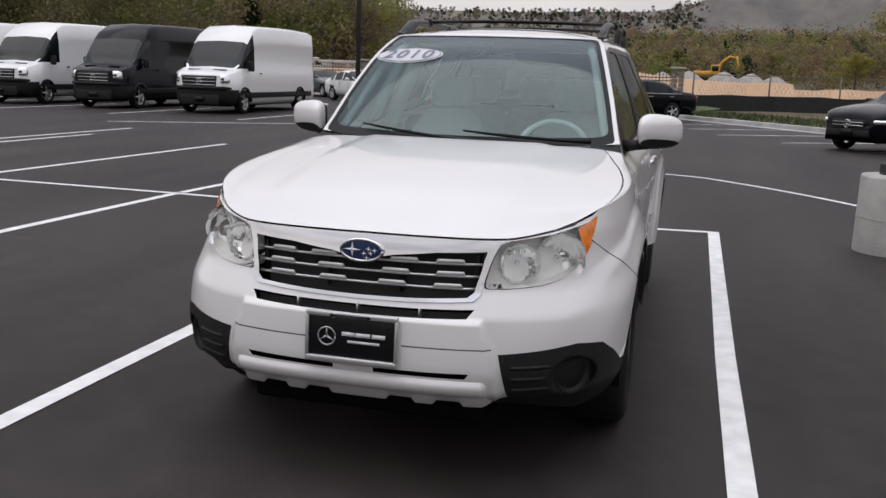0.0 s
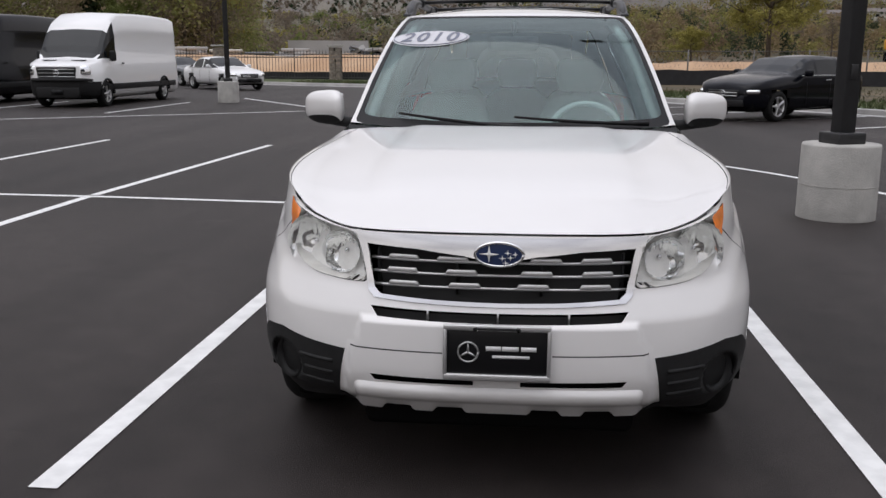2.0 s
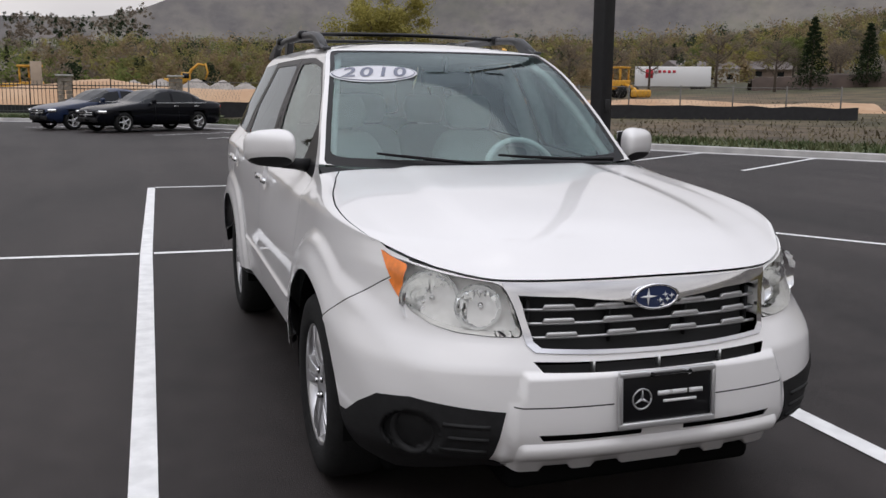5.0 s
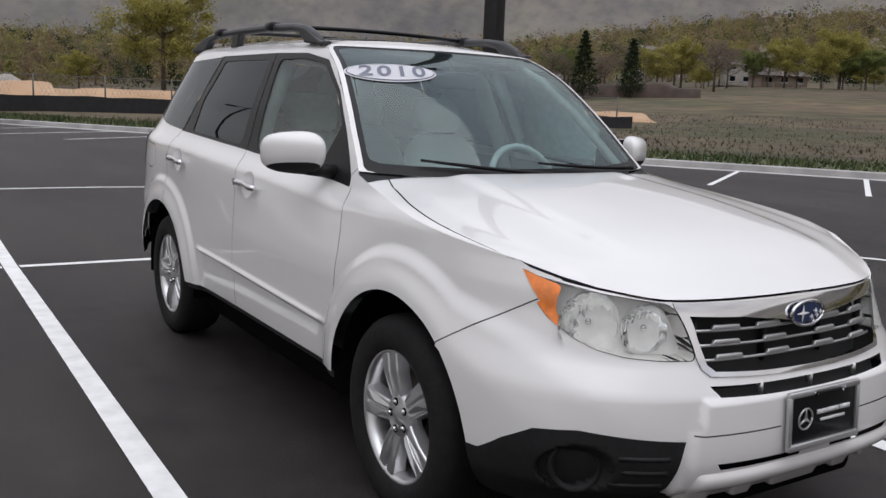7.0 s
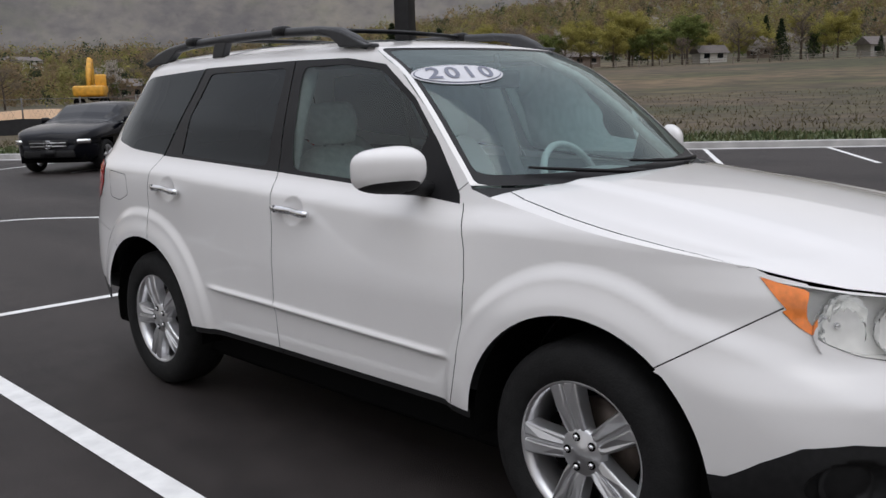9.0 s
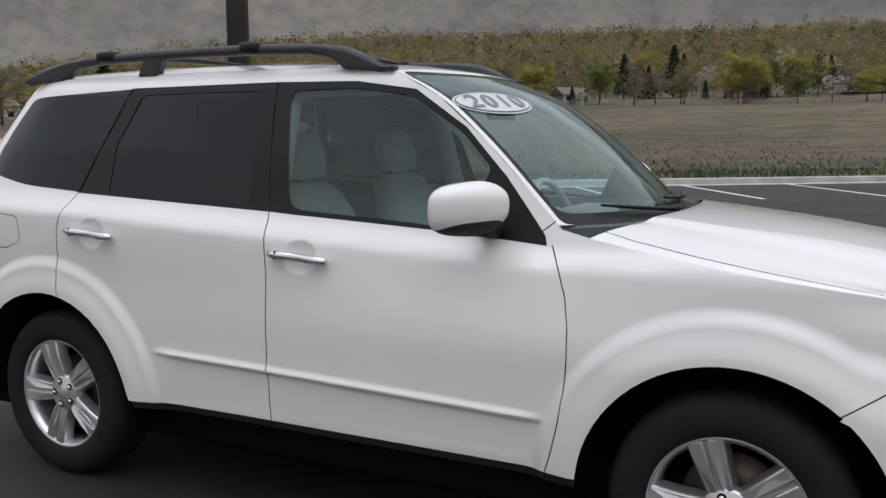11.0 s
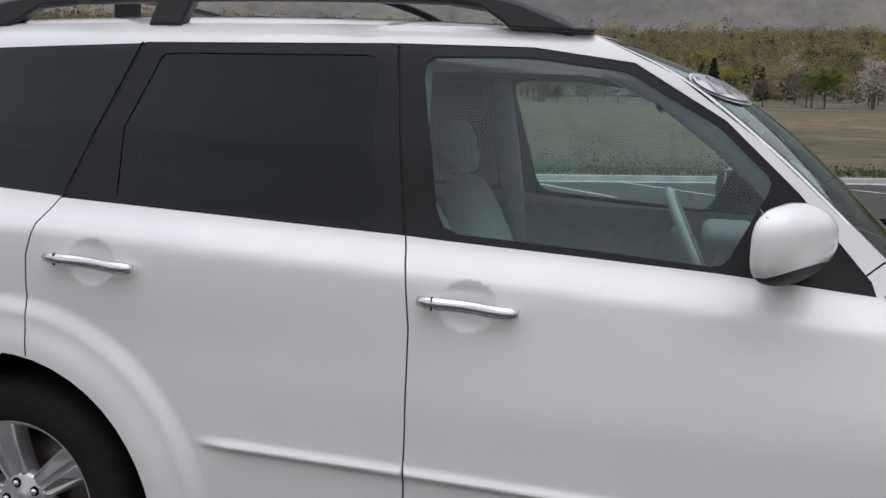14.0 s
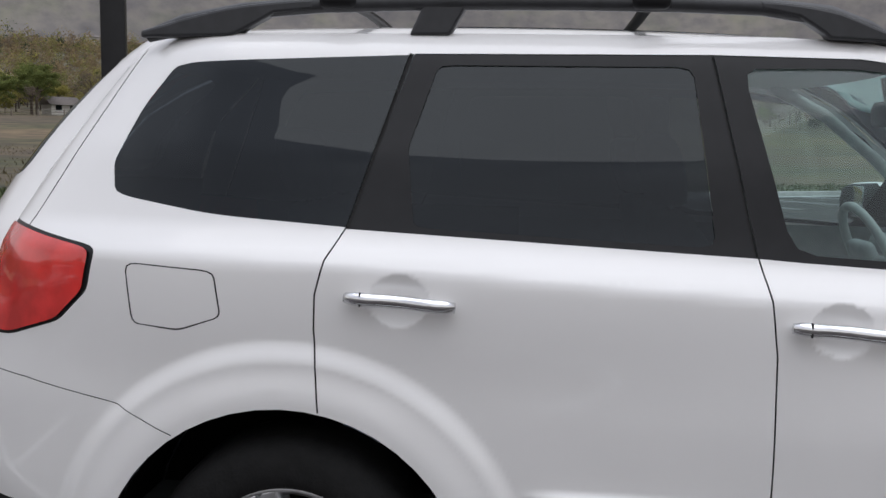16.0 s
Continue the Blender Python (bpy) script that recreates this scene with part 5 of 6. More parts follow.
paint_line([(-10.2, -.9), (-10.25, 5.3)]), paint_line([(-10.3, 5.45), (-10.24, 11.85)])
paint_line(smoothed([(-1.22, 10.5), (.87, 10.42), (1.8, 9.75), (3.07, 7.98), (4.39, 5.05), (5.87, 2.63), (7.6, -.3), (9.5, -3.8)], 4), .09)
for i in range(-13, 12):
    a = Vector((7.86, 13.32)) + i * Vector((1.47, -2.23))
    if i <= -4 and i not in (-9, -8, -7, -6, -5, -4):
        continue
    paint_line([a, a + Vector((3.9, 2.55))])
paint_line(smoothed([(-12.5, 15.6), (-9.1, 17.9), (-6.1, 20.1), (-5.5, 20.8), (-5.9, 21.8), (-9.8, 27.6)], 4), .12)
for x in (-10.6, -14.6, -18.3, -22, -25.6):
    paint_line([(x, 18.6), (x, 24.4)])
    paint_line([(x - .2, 9.6), (x - .1, 13.9)])


# ---------- lamp posts ----------
def lamp_post(x, y, base_r=.335, base_h=.66, pole_w=.075, turn=20):
    p = empty("lamp_post", label="black square steel lamp post on a round concrete base", category="lamp post", group="lamp posts")
    bm = bmesh.new()
    lathe(bm, [(.001, -.1), (base_r, -.1), (base_r * 1.0, .02), (base_r * .985, base_h - .02), (base_r * .96, base_h), (.001, base_h)], 48, axis="z")
    part("concrete_base", bm, M_CONC, p, "pale grey cast concrete base")
    for z in (.30,):
        bm = bmesh.new()
        lathe(bm, [(base_r * .994, z - .004), (base_r * 1.006, z), (base_r * .994, z + .004)], 48, axis="z")
        part("form_mark", bm, M_CONC, p)
    bm = bmesh.new()
    box(bm, 0, 0, base_h + .05, .28, .28, .10, bevel=.012)
    part("base_cover", bm, M_POLE, p)
    bm = bmesh.new()
    box(bm, 0, 0, base_h + 3.6, pole_w * 2, pole_w * 2, 7.2, bevel=.012)
    part("pole", bm, M_POLE, p)
    bm = bmesh.new()
    box(bm, 0, -pole_w - .005, base_h + .62, .07, .01, .13, bevel=.004)
    part("hand_hole_cover", bm, M_POLE, p)
    for sg in (1, -1):
        bm = bmesh.new()
        box(bm, sg * .38, 0, base_h + 7.12, .66, .06, .06)
        part("arm", bm, M_POLE, p)
        bm = bmesh.new()
        box(bm, sg * .95, 0, base_h + 7.12, .62, .36, .11, bevel=.03)
        part("lamp_head", bm, M_POLE, p)
    p.matrix_basis = pose(x, y, 0, 0, 0, turn)
    return p


lamp_post(2.85, 4.745)
lamp_post(-9.4, 24.7)


# ---------- other vehicles ----------
def auto(name, label, paint, m, L, H, W, prof, belt, wb, wheel_r, front_oh, glass_y, star_grille=True, grill_w=.55, group=""):
    """A parked vehicle, nose towards -y from the origin at its nose. prof: (y, top) along it; glass_y: where the glasshouse starts and ends."""
    c = empty(name, label=label, category="car" if "van" not in name else "van", group=group)
    top = curve([p[0] for p in prof], [p[1] for p in prof])
    g0, g1, cut = glass_y

    def half(y):
        a = min(1, max(0, (y + .02) / .75))
        b = min(1, max(0, (L - y + .02) / .5))
        return W / 2 * (1 - (1 - a) ** 3.2 * .42) * (1 - (1 - b) ** 3 * .3)

    def sec(y):
        w, t = half(y), top(y)
        g = smooth(belt, belt + .30, t)
        lo = .26 + .10 * (1 - smooth(0, .3, y)) + .10 * smooth(L - .3, L, y)
        tum = .80 if H < 2 else .90
        return [(0, lo), (w * .86, lo), (w * .97, lo + .10), (w, lo + .28), (w * .995, min(.72, t - .08)), (w * .975, min(belt - .04, t - .05)),
                (w * (.955 * g + .90 * (1 - g)), min(belt, t - .03)), (w * (tum + .05) * g + w * .84 * (1 - g), t - (t - belt) * .45 * g - .02 * (1 - g)),
                (w * tum * g + w * .74 * (1 - g), t - .10 * g - .012 * (1 - g)), (w * (tum - .12) * g + w * .5 * (1 - g), t - .025 * g - .004 * (1 - g)), (0, t + .012 * (1 - g) + .01)]
    ys = sorted({round(q, 3) for q in list(np.linspace(0, L, 56)) + [0, .03, .08, L - .03, g0, g1]})
    rows = [sec(y) for y in ys]
    K = len(rows[0])
    def ringp(i):
        r = rows[i]
        return [(-x, ys[i], z) for x, z in r] + [(x, ys[i], z) for x, z in r[::-1][1:-1]]
    V = [p for i in range(len(ys)) for p in ringp(i)]
    n2 = 2 * K - 2
    body, glassf, bump = [], [], []
    arches = (front_oh, front_oh + wb)
    for i in range(len(ys) - 1):
        for k in range(n2):
            q = (i * n2 + k, i * n2 + (k + 1) % n2, (i + 1) * n2 + (k + 1) % n2, (i + 1) * n2 + k)
            my = (ys[i] + ys[i + 1]) / 2
            mz = sum(V[t][2] for t in q) / 4
            mxx = sum(abs(V[t][0]) for t in q) / 4
            if mz < wheel_r * 1.95 and mxx > W * .36 and any(math.hypot(my - a, mz - wheel_r) < wheel_r * 1.13 for a in arches):
                continue
            kk = k if k < K - 1 else n2 - 1 - k
            slope = abs(top(my + .05) - top(my - .05)) / .1
            isg = False
            if g0 <= my <= g1:
                if kk in (6, 7) and all(abs(my - s) > .05 for s in cut[1:]) and my < cut[0]:
                    isg = top(my) > belt + .25 or kk == 6
                if slope > .25 and kk >= 8 and top(my) - belt > .06 and my < L * .95 and top(my) < 2.24:
                    isg = True
            (glassf if isg else bump if H > 2 and mz < .80 and (my < .62 or my > L - .25) else body).append(q[::-1])
    for k in range(K - 1):                                # nose, closed in strips
        q = (k, k + 1, (n2 - k - 1) % n2, (n2 - k) % n2)
        q = tuple(dict.fromkeys(q))
        (bump if H > 2 and sum(V[t][2] for t in q) / len(q) < .80 else body).append(q)
    body += [tuple(range((len(ys) - 1) * n2, len(ys) * n2))[::-1]]
    if bump:
        raw("bumper", V, bump, M_PLASTIC, c, "black plastic bumper")
    raw("body", V, body, paint, c)
    raw("glasshouse", V, glassf, M_WIN, c, "dark tinted windows", smooth=False)
    bm = bmesh.new()
    box(bm, 0, L / 2, .36, W * .80, L * .93, .26)
    part("underbody", bm, M_SHELL, c)
    w0_ = make_wheel(c, wheel_r, .22, wheel_r * .66, 5, M_SATIN, False)
    w0_.matrix_basis = pose(W / 2 - .115, front_oh, wheel_r)
    for sg, y in ((-1, front_oh), (1, front_oh + wb), (-1, front_oh + wb)):
        copy_thing(w0_, pose(sg * (W / 2 - .115), y, wheel_r) @ (pose(0, 0, 0, 0, 0, 180) if sg < 0 else Matrix()))
    gz = .62 if H < 2 else .96
    gh = .19 if H < 2 else .33
    grill = empty("grille", label="black grille with a ring emblem")
    grill.parent = c
    bm = bmesh.new()
    box(bm, 0, .03, gz, W * grill_w, .09, gh, bevel=.03, taper=1.06)
    part("grille_field", bm, M_GAP, grill)
    for dz in (-.035, .035) if H < 2 else (-.10, 0, .10):
        bm = bmesh.new()
        box(bm, 0, -.018, gz + dz, W * grill_w * .96, .012, .018)
        part("grille_bar", bm, M_SATIN, grill)
    bm = bmesh.new()
    tube(bm, [(.085 * math.cos(a), -.03, gz + .085 * math.sin(a)) for a in np.linspace(0, 2 * math.pi, 21)], .009, 5)
    for a in (90, 210, 330):
        tube(bm, [(0, -.03, gz), (.083 * math.cos(radians(a)), -.03, gz + .083 * math.sin(radians(a)))], .009, 5)
    part("emblem", bm, M_CHROME, grill)
    bm = bmesh.new()
    box(bm, 0, .035, .42, W * .62, .10, .16 if H < 2 else .30, bevel=.03)
    part("lower_grille", bm, M_PLASTIC, c)
    bm = bmesh.new()
    box(bm, 0, -.05, .44, .31, .02, .13)
    part("number_plate", bm, M_TRIM, c)
    for sg in (1, -1):
        bm = bmesh.new()
        if H < 2:
            box(bm, sg * half(.24) * .80, .215, gz + .055, .30, .30, .10, pose(0, 0, 0, 0, 0, sg * 44), bevel=.035)
        else:
            box(bm, sg * half(.20) * .83, .205, gz + .055, .30, .26, .27, pose(0, 0, 0, -16, 0, sg * 44), bevel=.06)
        lamp = part("headlight", bm, M_BOWL, c, "clear headlight")
        bm = bmesh.new()
        bmesh.ops.create_uvsphere(bm, u_segments=12, v_segments=8, radius=.05 if H < 2 else .075)
        bmesh.ops.transform(bm, matrix=Matrix.Translation((sg * half(.24) * .80, .10, gz + .055)), verts=bm.verts)
        part("projector", bm, M_WIN, lamp)
        bm = bmesh.new()
        box(bm, sg * (W / 2 + .09), g0 + .52, belt + .07, .20, .10, .15 if H < 2 else .30, bevel=.04)
        tube(bm, [(sg * (W / 2 - .10), g0 + .52, belt + .02), (sg * (W / 2 + .06), g0 + .52, belt + .03)], .03, 6)
        part("door_mirror", bm, paint if H < 2 else M_PLASTIC, c)
        bm = bmesh.new()
        box(bm, sg * half(L - .08) * .84, L - .09, .85 if H < 2 else 1.1, .22, .16, .13 if H < 2 else .4, pose(0, 0, 0, 0, 0, -sg * 25), bevel=.04)
        part("tail_lamp", bm, M_RED, c, "red tail lamp")
        if H < 2:
            for y in (g0 + 1.35, g0 + 2.2):
                bm = bmesh.new()
                tube(bm, [(sg * (W / 2 + .012), y, belt - .10), (sg * (W / 2 + .012), y + .19, belt - .095)], .012, 6)
                part("door_handle", bm, M_SATIN, c)
            bm = bmesh.new()
            tube(bm, [(sg * (half(y) * .962), y, belt + .008) for y in np.linspace(g0 + .45, cut[0], 14)], .014, 5)
            part("belt_moulding", bm, M_SATIN, c, "bright window moulding")
            for y in (g0 + .62, g0 + 1.55):
                bm = bmesh.new()
                box(bm, sg * (half(y) * .999), y, .62, .006, .008, .52)
                part("door_gap", bm, M_GAP, c)
    if H > 2:
        for sg in (1, -1):
            bm = bmesh.new()
            box(bm, sg * (W / 2 + .004), L / 2 + .2, .56, .03, L - 1.6, .17, bevel=.01)
            part("side_moulding", bm, M_PLASTIC, c, "black side moulding")
            for y in arches:
                bm = bmesh.new()
                tube(bm, [(sg * (W / 2 - .005), y + wheel_r * 1.16 * math.cos(a), wheel_r + wheel_r * 1.16 * math.sin(a)) for a in np.linspace(0, math.pi, 13)], .04, 6)
                part("arch_trim", bm, M_PLASTIC, c)
            bm = bmesh.new()
            box(bm, sg * (W / 2 + .01), 2.12, 1.22, .03, .14, .04, bevel=.01)
            part("door_handle", bm, M_PLASTIC, c)
        bm = bmesh.new()
        tube(bm, [(W * .44, .30, .76), (W * .36, .03, .77), (W * .30, -.02, .77), (-W * .30, -.02, .77), (-W * .36, .03, .77), (-W * .44, .30, .76)], .05, 8)
        part("bumper_step", bm, M_PLASTIC, c)
        bm = bmesh.new()
        box(bm, 0, .045, gz, W * grill_w + .10, .08, gh + .08, bevel=.035, taper=1.06)
        part("grille_surround", bm, paint, grill)
        for x in (-.42, .42):
            bm = bmesh.new()
            box(bm, x, .52, top(.52) + .008, .40, .12, .02, bevel=.006)
            part("bonnet_vent", bm, M_PLASTIC, c)
    c.matrix_basis = m
    return c


van_prof = [(0, 1.02), (.06, 1.14), (.40, 1.27), (.72, 1.36), (1.05, 1.78), (1.42, 2.22), (1.75, 2.50), (2.3, 2.69), (4.5, 2.74), (6.4, 2.71), (6.8, 2.65), (6.9, 2.55)]
sedan_prof = [(0, .62), (.08, .74), (.5, .86), (1.2, .96), (1.45, 1.00), (1.9, 1.24), (2.35, 1.42), (2.9, 1.455), (3.4, 1.40), (3.9, 1.22), (4.25, 1.07), (4.7, 1.02), (4.85, .94), (4.9, .75)]
suv_prof = [(0, .68), (.07, .82), (.5, .96), (1.1, 1.05), (1.35, 1.08), (1.75, 1.30), (2.15, 1.46), (2.8, 1.50), (3.5, 1.47), (3.95, 1.36), (4.25, 1.10), (4.38, .95), (4.42, .75)]
for nm, lab, pt, x, y in (("cargo_van", "white high roof cargo van with black lower trim", M_WHITECAR, -12.95, 20.75), ("cargo_van", "black high roof cargo van", M_BLACKCAR, -16.75, 21.0),
                          ("cargo_van", "white high roof cargo van with black lower trim", M_WHITECAR, -20.35, 21.2), ("cargo_van", "white high roof cargo van, half hidden in a row", M_WHITECAR, -24.0, 21.4),
                          ("cargo_van", "white high roof cargo van in the back row", M_WHITECAR, -29.5, 33.0), ("cargo_van", "white high roof cargo van in the back row", M_WHITECAR, -24.8, 32.5)):
    auto(nm, lab, pt, pose(x, y, 0, 0, 0, 1.0), 6.9, 2.74, 1.99, van_prof, 1.36, 4.30, .36, 1.0, (.74, 1.80, (1.76,)), group="parked vans")
OUT = math.degrees(math.atan2(.55, .84)) - 90    # bays along the curb, noses out


def bay(i, dx=.35):
    a = Vector((7.86, 13.32)) + (i + .5) * Vector((1.47, -2.23)) - Vector((.84, .55)) * dx
    return pose(a.x, a.y, 0, 0, 0, -57)


auto("small_suv", "black compact SUV parked nose out by the curb", M_BLACKCAR, bay(-2.6, .3) @ pose(0, 0, 0, 0, 0, 7), 4.42, 1.50, 1.80, suv_prof, 1.02, 2.70, .345, .86, (1.25, 4.1, (3.95, 2.32, 3.2)), grill_w=.46)
auto("sedan", "black sedan parked nose out by the curb", M_BLACKCAR, bay(-7.6, .5), 4.9, 1.455, 1.85, sedan_prof, .96, 2.94, .335, .82, (1.38, 4.3, (4.1, 2.75, 3.65)), grill_w=.44)
auto("sedan", "dark blue sedan parked nose out by the curb", M_NAVYCAR, bay(-8.7, .6), 4.9, 1.455, 1.85, sedan_prof, .96, 2.94, .335, .82, (1.38, 4.3, (4.1, 2.75, 3.65)), grill_w=.44)
auto("sedan", "white sedan parked beside the lawn", M_WHITECAR, pose(-12.0, 35.4, 0, 0, 0, 46), 4.9, 1.455, 1.85, sedan_prof, .96, 2.94, .335, .82, (1.38, 4.3, (4.1, 2.75, 3.65)), grill_w=.44)
auto("sedan", "grey sedan parked behind the vans", M_GREYCAR, pose(-16.3, 41.6, 0, 0, 0, 50), 4.9, 1.455, 1.85, sedan_prof, .96, 2.94, .335, .82, (1.38, 4.3, (4.1, 2.75, 3.65)), grill_w=.44)


# ---------- fences, dirt and machines ----------
def stone_pillar(x, y):
    p = empty("stone_pillar", pose(x, y, 0), label="stacked stone fence pillar with a pale cap", category="pillar", group="fence pillars")
    for k in range(9):
        for j in range(2):
            bm = bmesh.new()
            w = random.uniform(.30, .42)
            off = (-.5 + w / 2 / .7) * .7 if j == 0 else 0
            xw = (w, .7 - w)[j]
            box(bm, -.35 + w / 2 if j == 0 else -.35 + w + (.7 - w) / 2, 0, .12 + .225 * k, xw - .015, .68 + random.uniform(-.03, .03), .215, bevel=.02)
            part("stone", bm, M_STONE, p, smooth=False)
    bm = bmesh.new()
    box(bm, 0, 0, 2.14, .86, .86, .10, bevel=.02)
    part("cap", bm, M_CONC, p, "pale concrete cap")
    return p


PIL = [(-26, 52.5), (-19, 52.0), (-11.5, 51.0), (-5.0, 49.5), (.6, 47.5)]
for p in PIL:
    stone_pillar(*p)
for a, b in zip(PIL, PIL[1:]):
    fence = empty("iron_fence", label="black iron picket fence between stone pillars", category="fence", group="iron fences")
    A_, B_ = Vector(a), Vector(b)
    d = (B_ - A_).normalized()
    for z in (.25, 1.45, 1.62):
        bm = bmesh.new()
        tube(bm, [(*(A_ + d * .38), z), (*(B_ - d * .38), z)], .026, 4)
        part("rail", bm, M_IRON, fence, smooth=False)
    n = int((B_ - A_).length / .2)
    for i in range(2, n - 1):
        q = A_ + (B_ - A_) * i / n
        bm = bmesh.new()
        r = .032 if i % 12 == 0 else .015
        tube(bm, [(*q, .02), (*q, 1.85 if r < .03 else 1.98)], r, 4)
        part("picket" if r < .03 else "post", bm, M_IRON, fence, smooth=False)
# dark plastic sheet along the foot of the fence, lawn before it
lawn = [(-60, 50.1), (-30, 48.6), (-18, 46.6), (-12.5, 43.9), (-7, 40.9), (-2.2, 38.1), (.6, 33.8), (3, 46), (1.5, 55), (-20, 58), (-60, 60)]
bm = bmesh.new()
bm.faces.new([bm.verts.new((x, y, .10)) for x, y in lawn])
bmesh.ops.triangulate(bm, faces=bm.faces)
for fa in bm.faces:
    if fa.normal.z < 0:
        fa.normal_flip()
tagged(part("lawn", bm, M_GRASS), "green lawn strip before the iron fence", kind="structure")


def sheet(name, pts, z0, z1, material, label, kind="", category="", wave=.0, step=1.2):
    P = dense(pts, step, closed=False)
    v, n = [], len(P)
    for j, th in ((0, .0), (1, .03)):
        for z in (z0, z1):
            v += [(x, y + th, z + (wave * noise.noise(Vector((x, y, 0))) if z == z1 else 0)) for x, y in P]
    f = [(i, i + 1, n + i + 1, n + i) for i in range(n - 1)] + [(2 * n + i, 3 * n + i, 3 * n + i + 1, 2 * n + i + 1) for i in range(n - 1)] + [(n + i, n + i + 1, 3 * n + i + 1, 3 * n + i) for i in range(n - 1)]
    return tagged(raw(name, v, f, material, None, smooth=False), label, category, "", kind)


sheet("silt_fence", [(-30, 55), (-12, 53), (1, 50)], -.1, .55, M_SILT, "black silt cloth along the dirt bank", category="fence", wave=.1)
sheet("silt_fence", [(1.2, 49.5), (6, 53), (14, 53.5), (26, 49), (40, 41)], -.2, .75, M_SILT, "black silt cloth along the dirt bank", category="fence", wave=.12)
fence = empty("chain_link_fence", label="temporary chain link fence on steel posts", category="fence")
FL = dense([(1.5, 52), (6, 55), (14, 55), (26, 50.5), (40, 42.5)], 3.0, closed=False)
for x, y in FL:
    bm = bmesh.new()
    tube(bm, [(x, y, -.2), (x, y, 2.0)], .05, 6)
    part("post", bm, M_MESH, fence)
for z in (.1, 1.9):
    bm = bmesh.new()
    tube(bm, [(x, y, z) for x, y in FL], .025, 5)
    part("rail", bm, M_MESH, fence)
bm = bmesh.new()
for a, b in zip(FL, FL[1:]):
    for k in range(-8, 14):
        for sgn in (1, -1):
            s0, s1 = k * .25, k * .25 + 1.8 / 1.0 * .5
            if sgn < 0:
                s0, s1 = s1, s0
            L_ = math.dist(a, b)
            t0, t1 = s0 / L_, s1 / L_
            if 0 <= t0 <= 1 and 0 <= t1 <= 1:
                p, q = Vector(a).lerp(Vector(b), t0), Vector(a).lerp(Vector(b), t1)
                tube(bm, [(*p, .1), (*q, 1.9)], .006, 3)
tagged(part("wire", bm, M_MESH, fence), kind="stuff")


def bank(name, pts, w, h, material, label):
    P = smoothed(pts, 8)
    out = []
    prof = [(-w, -.3), (-w * .7, h * .12), (-w * .35, h * .55), (-w * .1, h * .95), (w * .15, h), (w * .6, h * .9), (w * 1.4, h * .8), (w * 2.6, .0)]
    for j, (d, z) in enumerate(prof):
        for i, p in enumerate(P):
            t = (P[min(i + 1, len(P) - 1)] - P[max(i - 1, 0)]).normalized()
            q = p + Vector((-t.y, t.x)) * d
            k = noise.fractal(Vector((q.x * .14, q.y * .14, 2)), 1.0, 2.0, 4)
            out.append((q.x, q.y, z + (.35 * h * k if 0 < j < 7 else 0)))
    n = len(P)
    f = [(j * n + i, j * n + i + 1, (j + 1) * n + i + 1, (j + 1) * n + i) for j in range(len(prof) - 1) for i in range(n - 1)]
    return tagged(raw(name, out, f, material), label, kind="structure")


bank("dirt_bank", [(-40, 66), (-20, 64), (-5, 62), (8, 62)], 6, 1.7, M_DIRT, "bare tan dirt bank on a building site")
bank("dirt_bank", [(6, 64), (16, 63), (26, 60)], 5, 1.15, M_DIRT, "bare tan dirt bank on a building site")
bank("dirt_bank", [(26, 62), (42, 58), (52, 52)], 7, .9, M_DIRT, "low tan dirt strip on a building site")
bank("dirt_bank", [(74, 96), (84, 90), (92, 82)], 2.4, 4.0, mat("dark_soil", (0.07, 0.05, 0.04), 0.95, var=0.3, scale=.4, bump=.5, bscale=3), "heap of dark soil")
for gx, gy, gr in ((-1.5, 106, 1.7), (1.5, 108, 2.0), (5.5, 109, 2.1), (8.5, 108, 1.9), (11.0, 107, 1.6)):
    bm = bmesh.new()
    prof = [(.01, gr * .62), (gr * .3, gr * .52), (gr * .8, gr * .2), (gr * 1.2, -.2)]
    lathe(bm, prof, 26, axis="z")
    for vv in bm.verts:
        vv.co += Vector((0, 0, .25 * noise.noise(vv.co * .9)))
    tagged(part("gravel_mound", bm, mat("grey_gravel", (0.33, 0.30, 0.27), 0.95, var=0.15, scale=2, bump=0.5, bscale=12)), "heap of pale gravel", "gravel heap", "gravel heaps").matrix_basis = pose(gx, gy, 1.5)
sheet("site_wall", [(-24.5, 89), (-16.5, 91)], 0, 3.2, M_FARWALL, "long pale concrete wall on the site", "structure")
for k, (x, y, w, h) in enumerate([(-28, 70, 3.2, 1.4), (-25, 71, 3.0, 1.2), (-22, 71, 2.8, 1.0), (-19.5, 72, 2.6, 1.3), (-31, 70, 3.0, 1.6)]):
    st = empty("wrapped_stack", pose(x, y, .9), label="stack of wrapped building supplies", category="stack", group="supply stacks")
    for q in range(5):
        bm = bmesh.new()
        box(bm, random.uniform(-.1, .1) * w, random.uniform(-.3, .3), h * (q + .5) / 5, w * random.uniform(.6, 1), 1.8, h / 5, pose(0, 0, 0, 0, 0, random.uniform(-20, 20)), bevel=.08)
        part("wrapped_bale", bm, (M_FARWALL, M_SIDING, M_GREYCAR)[k % 3], st)


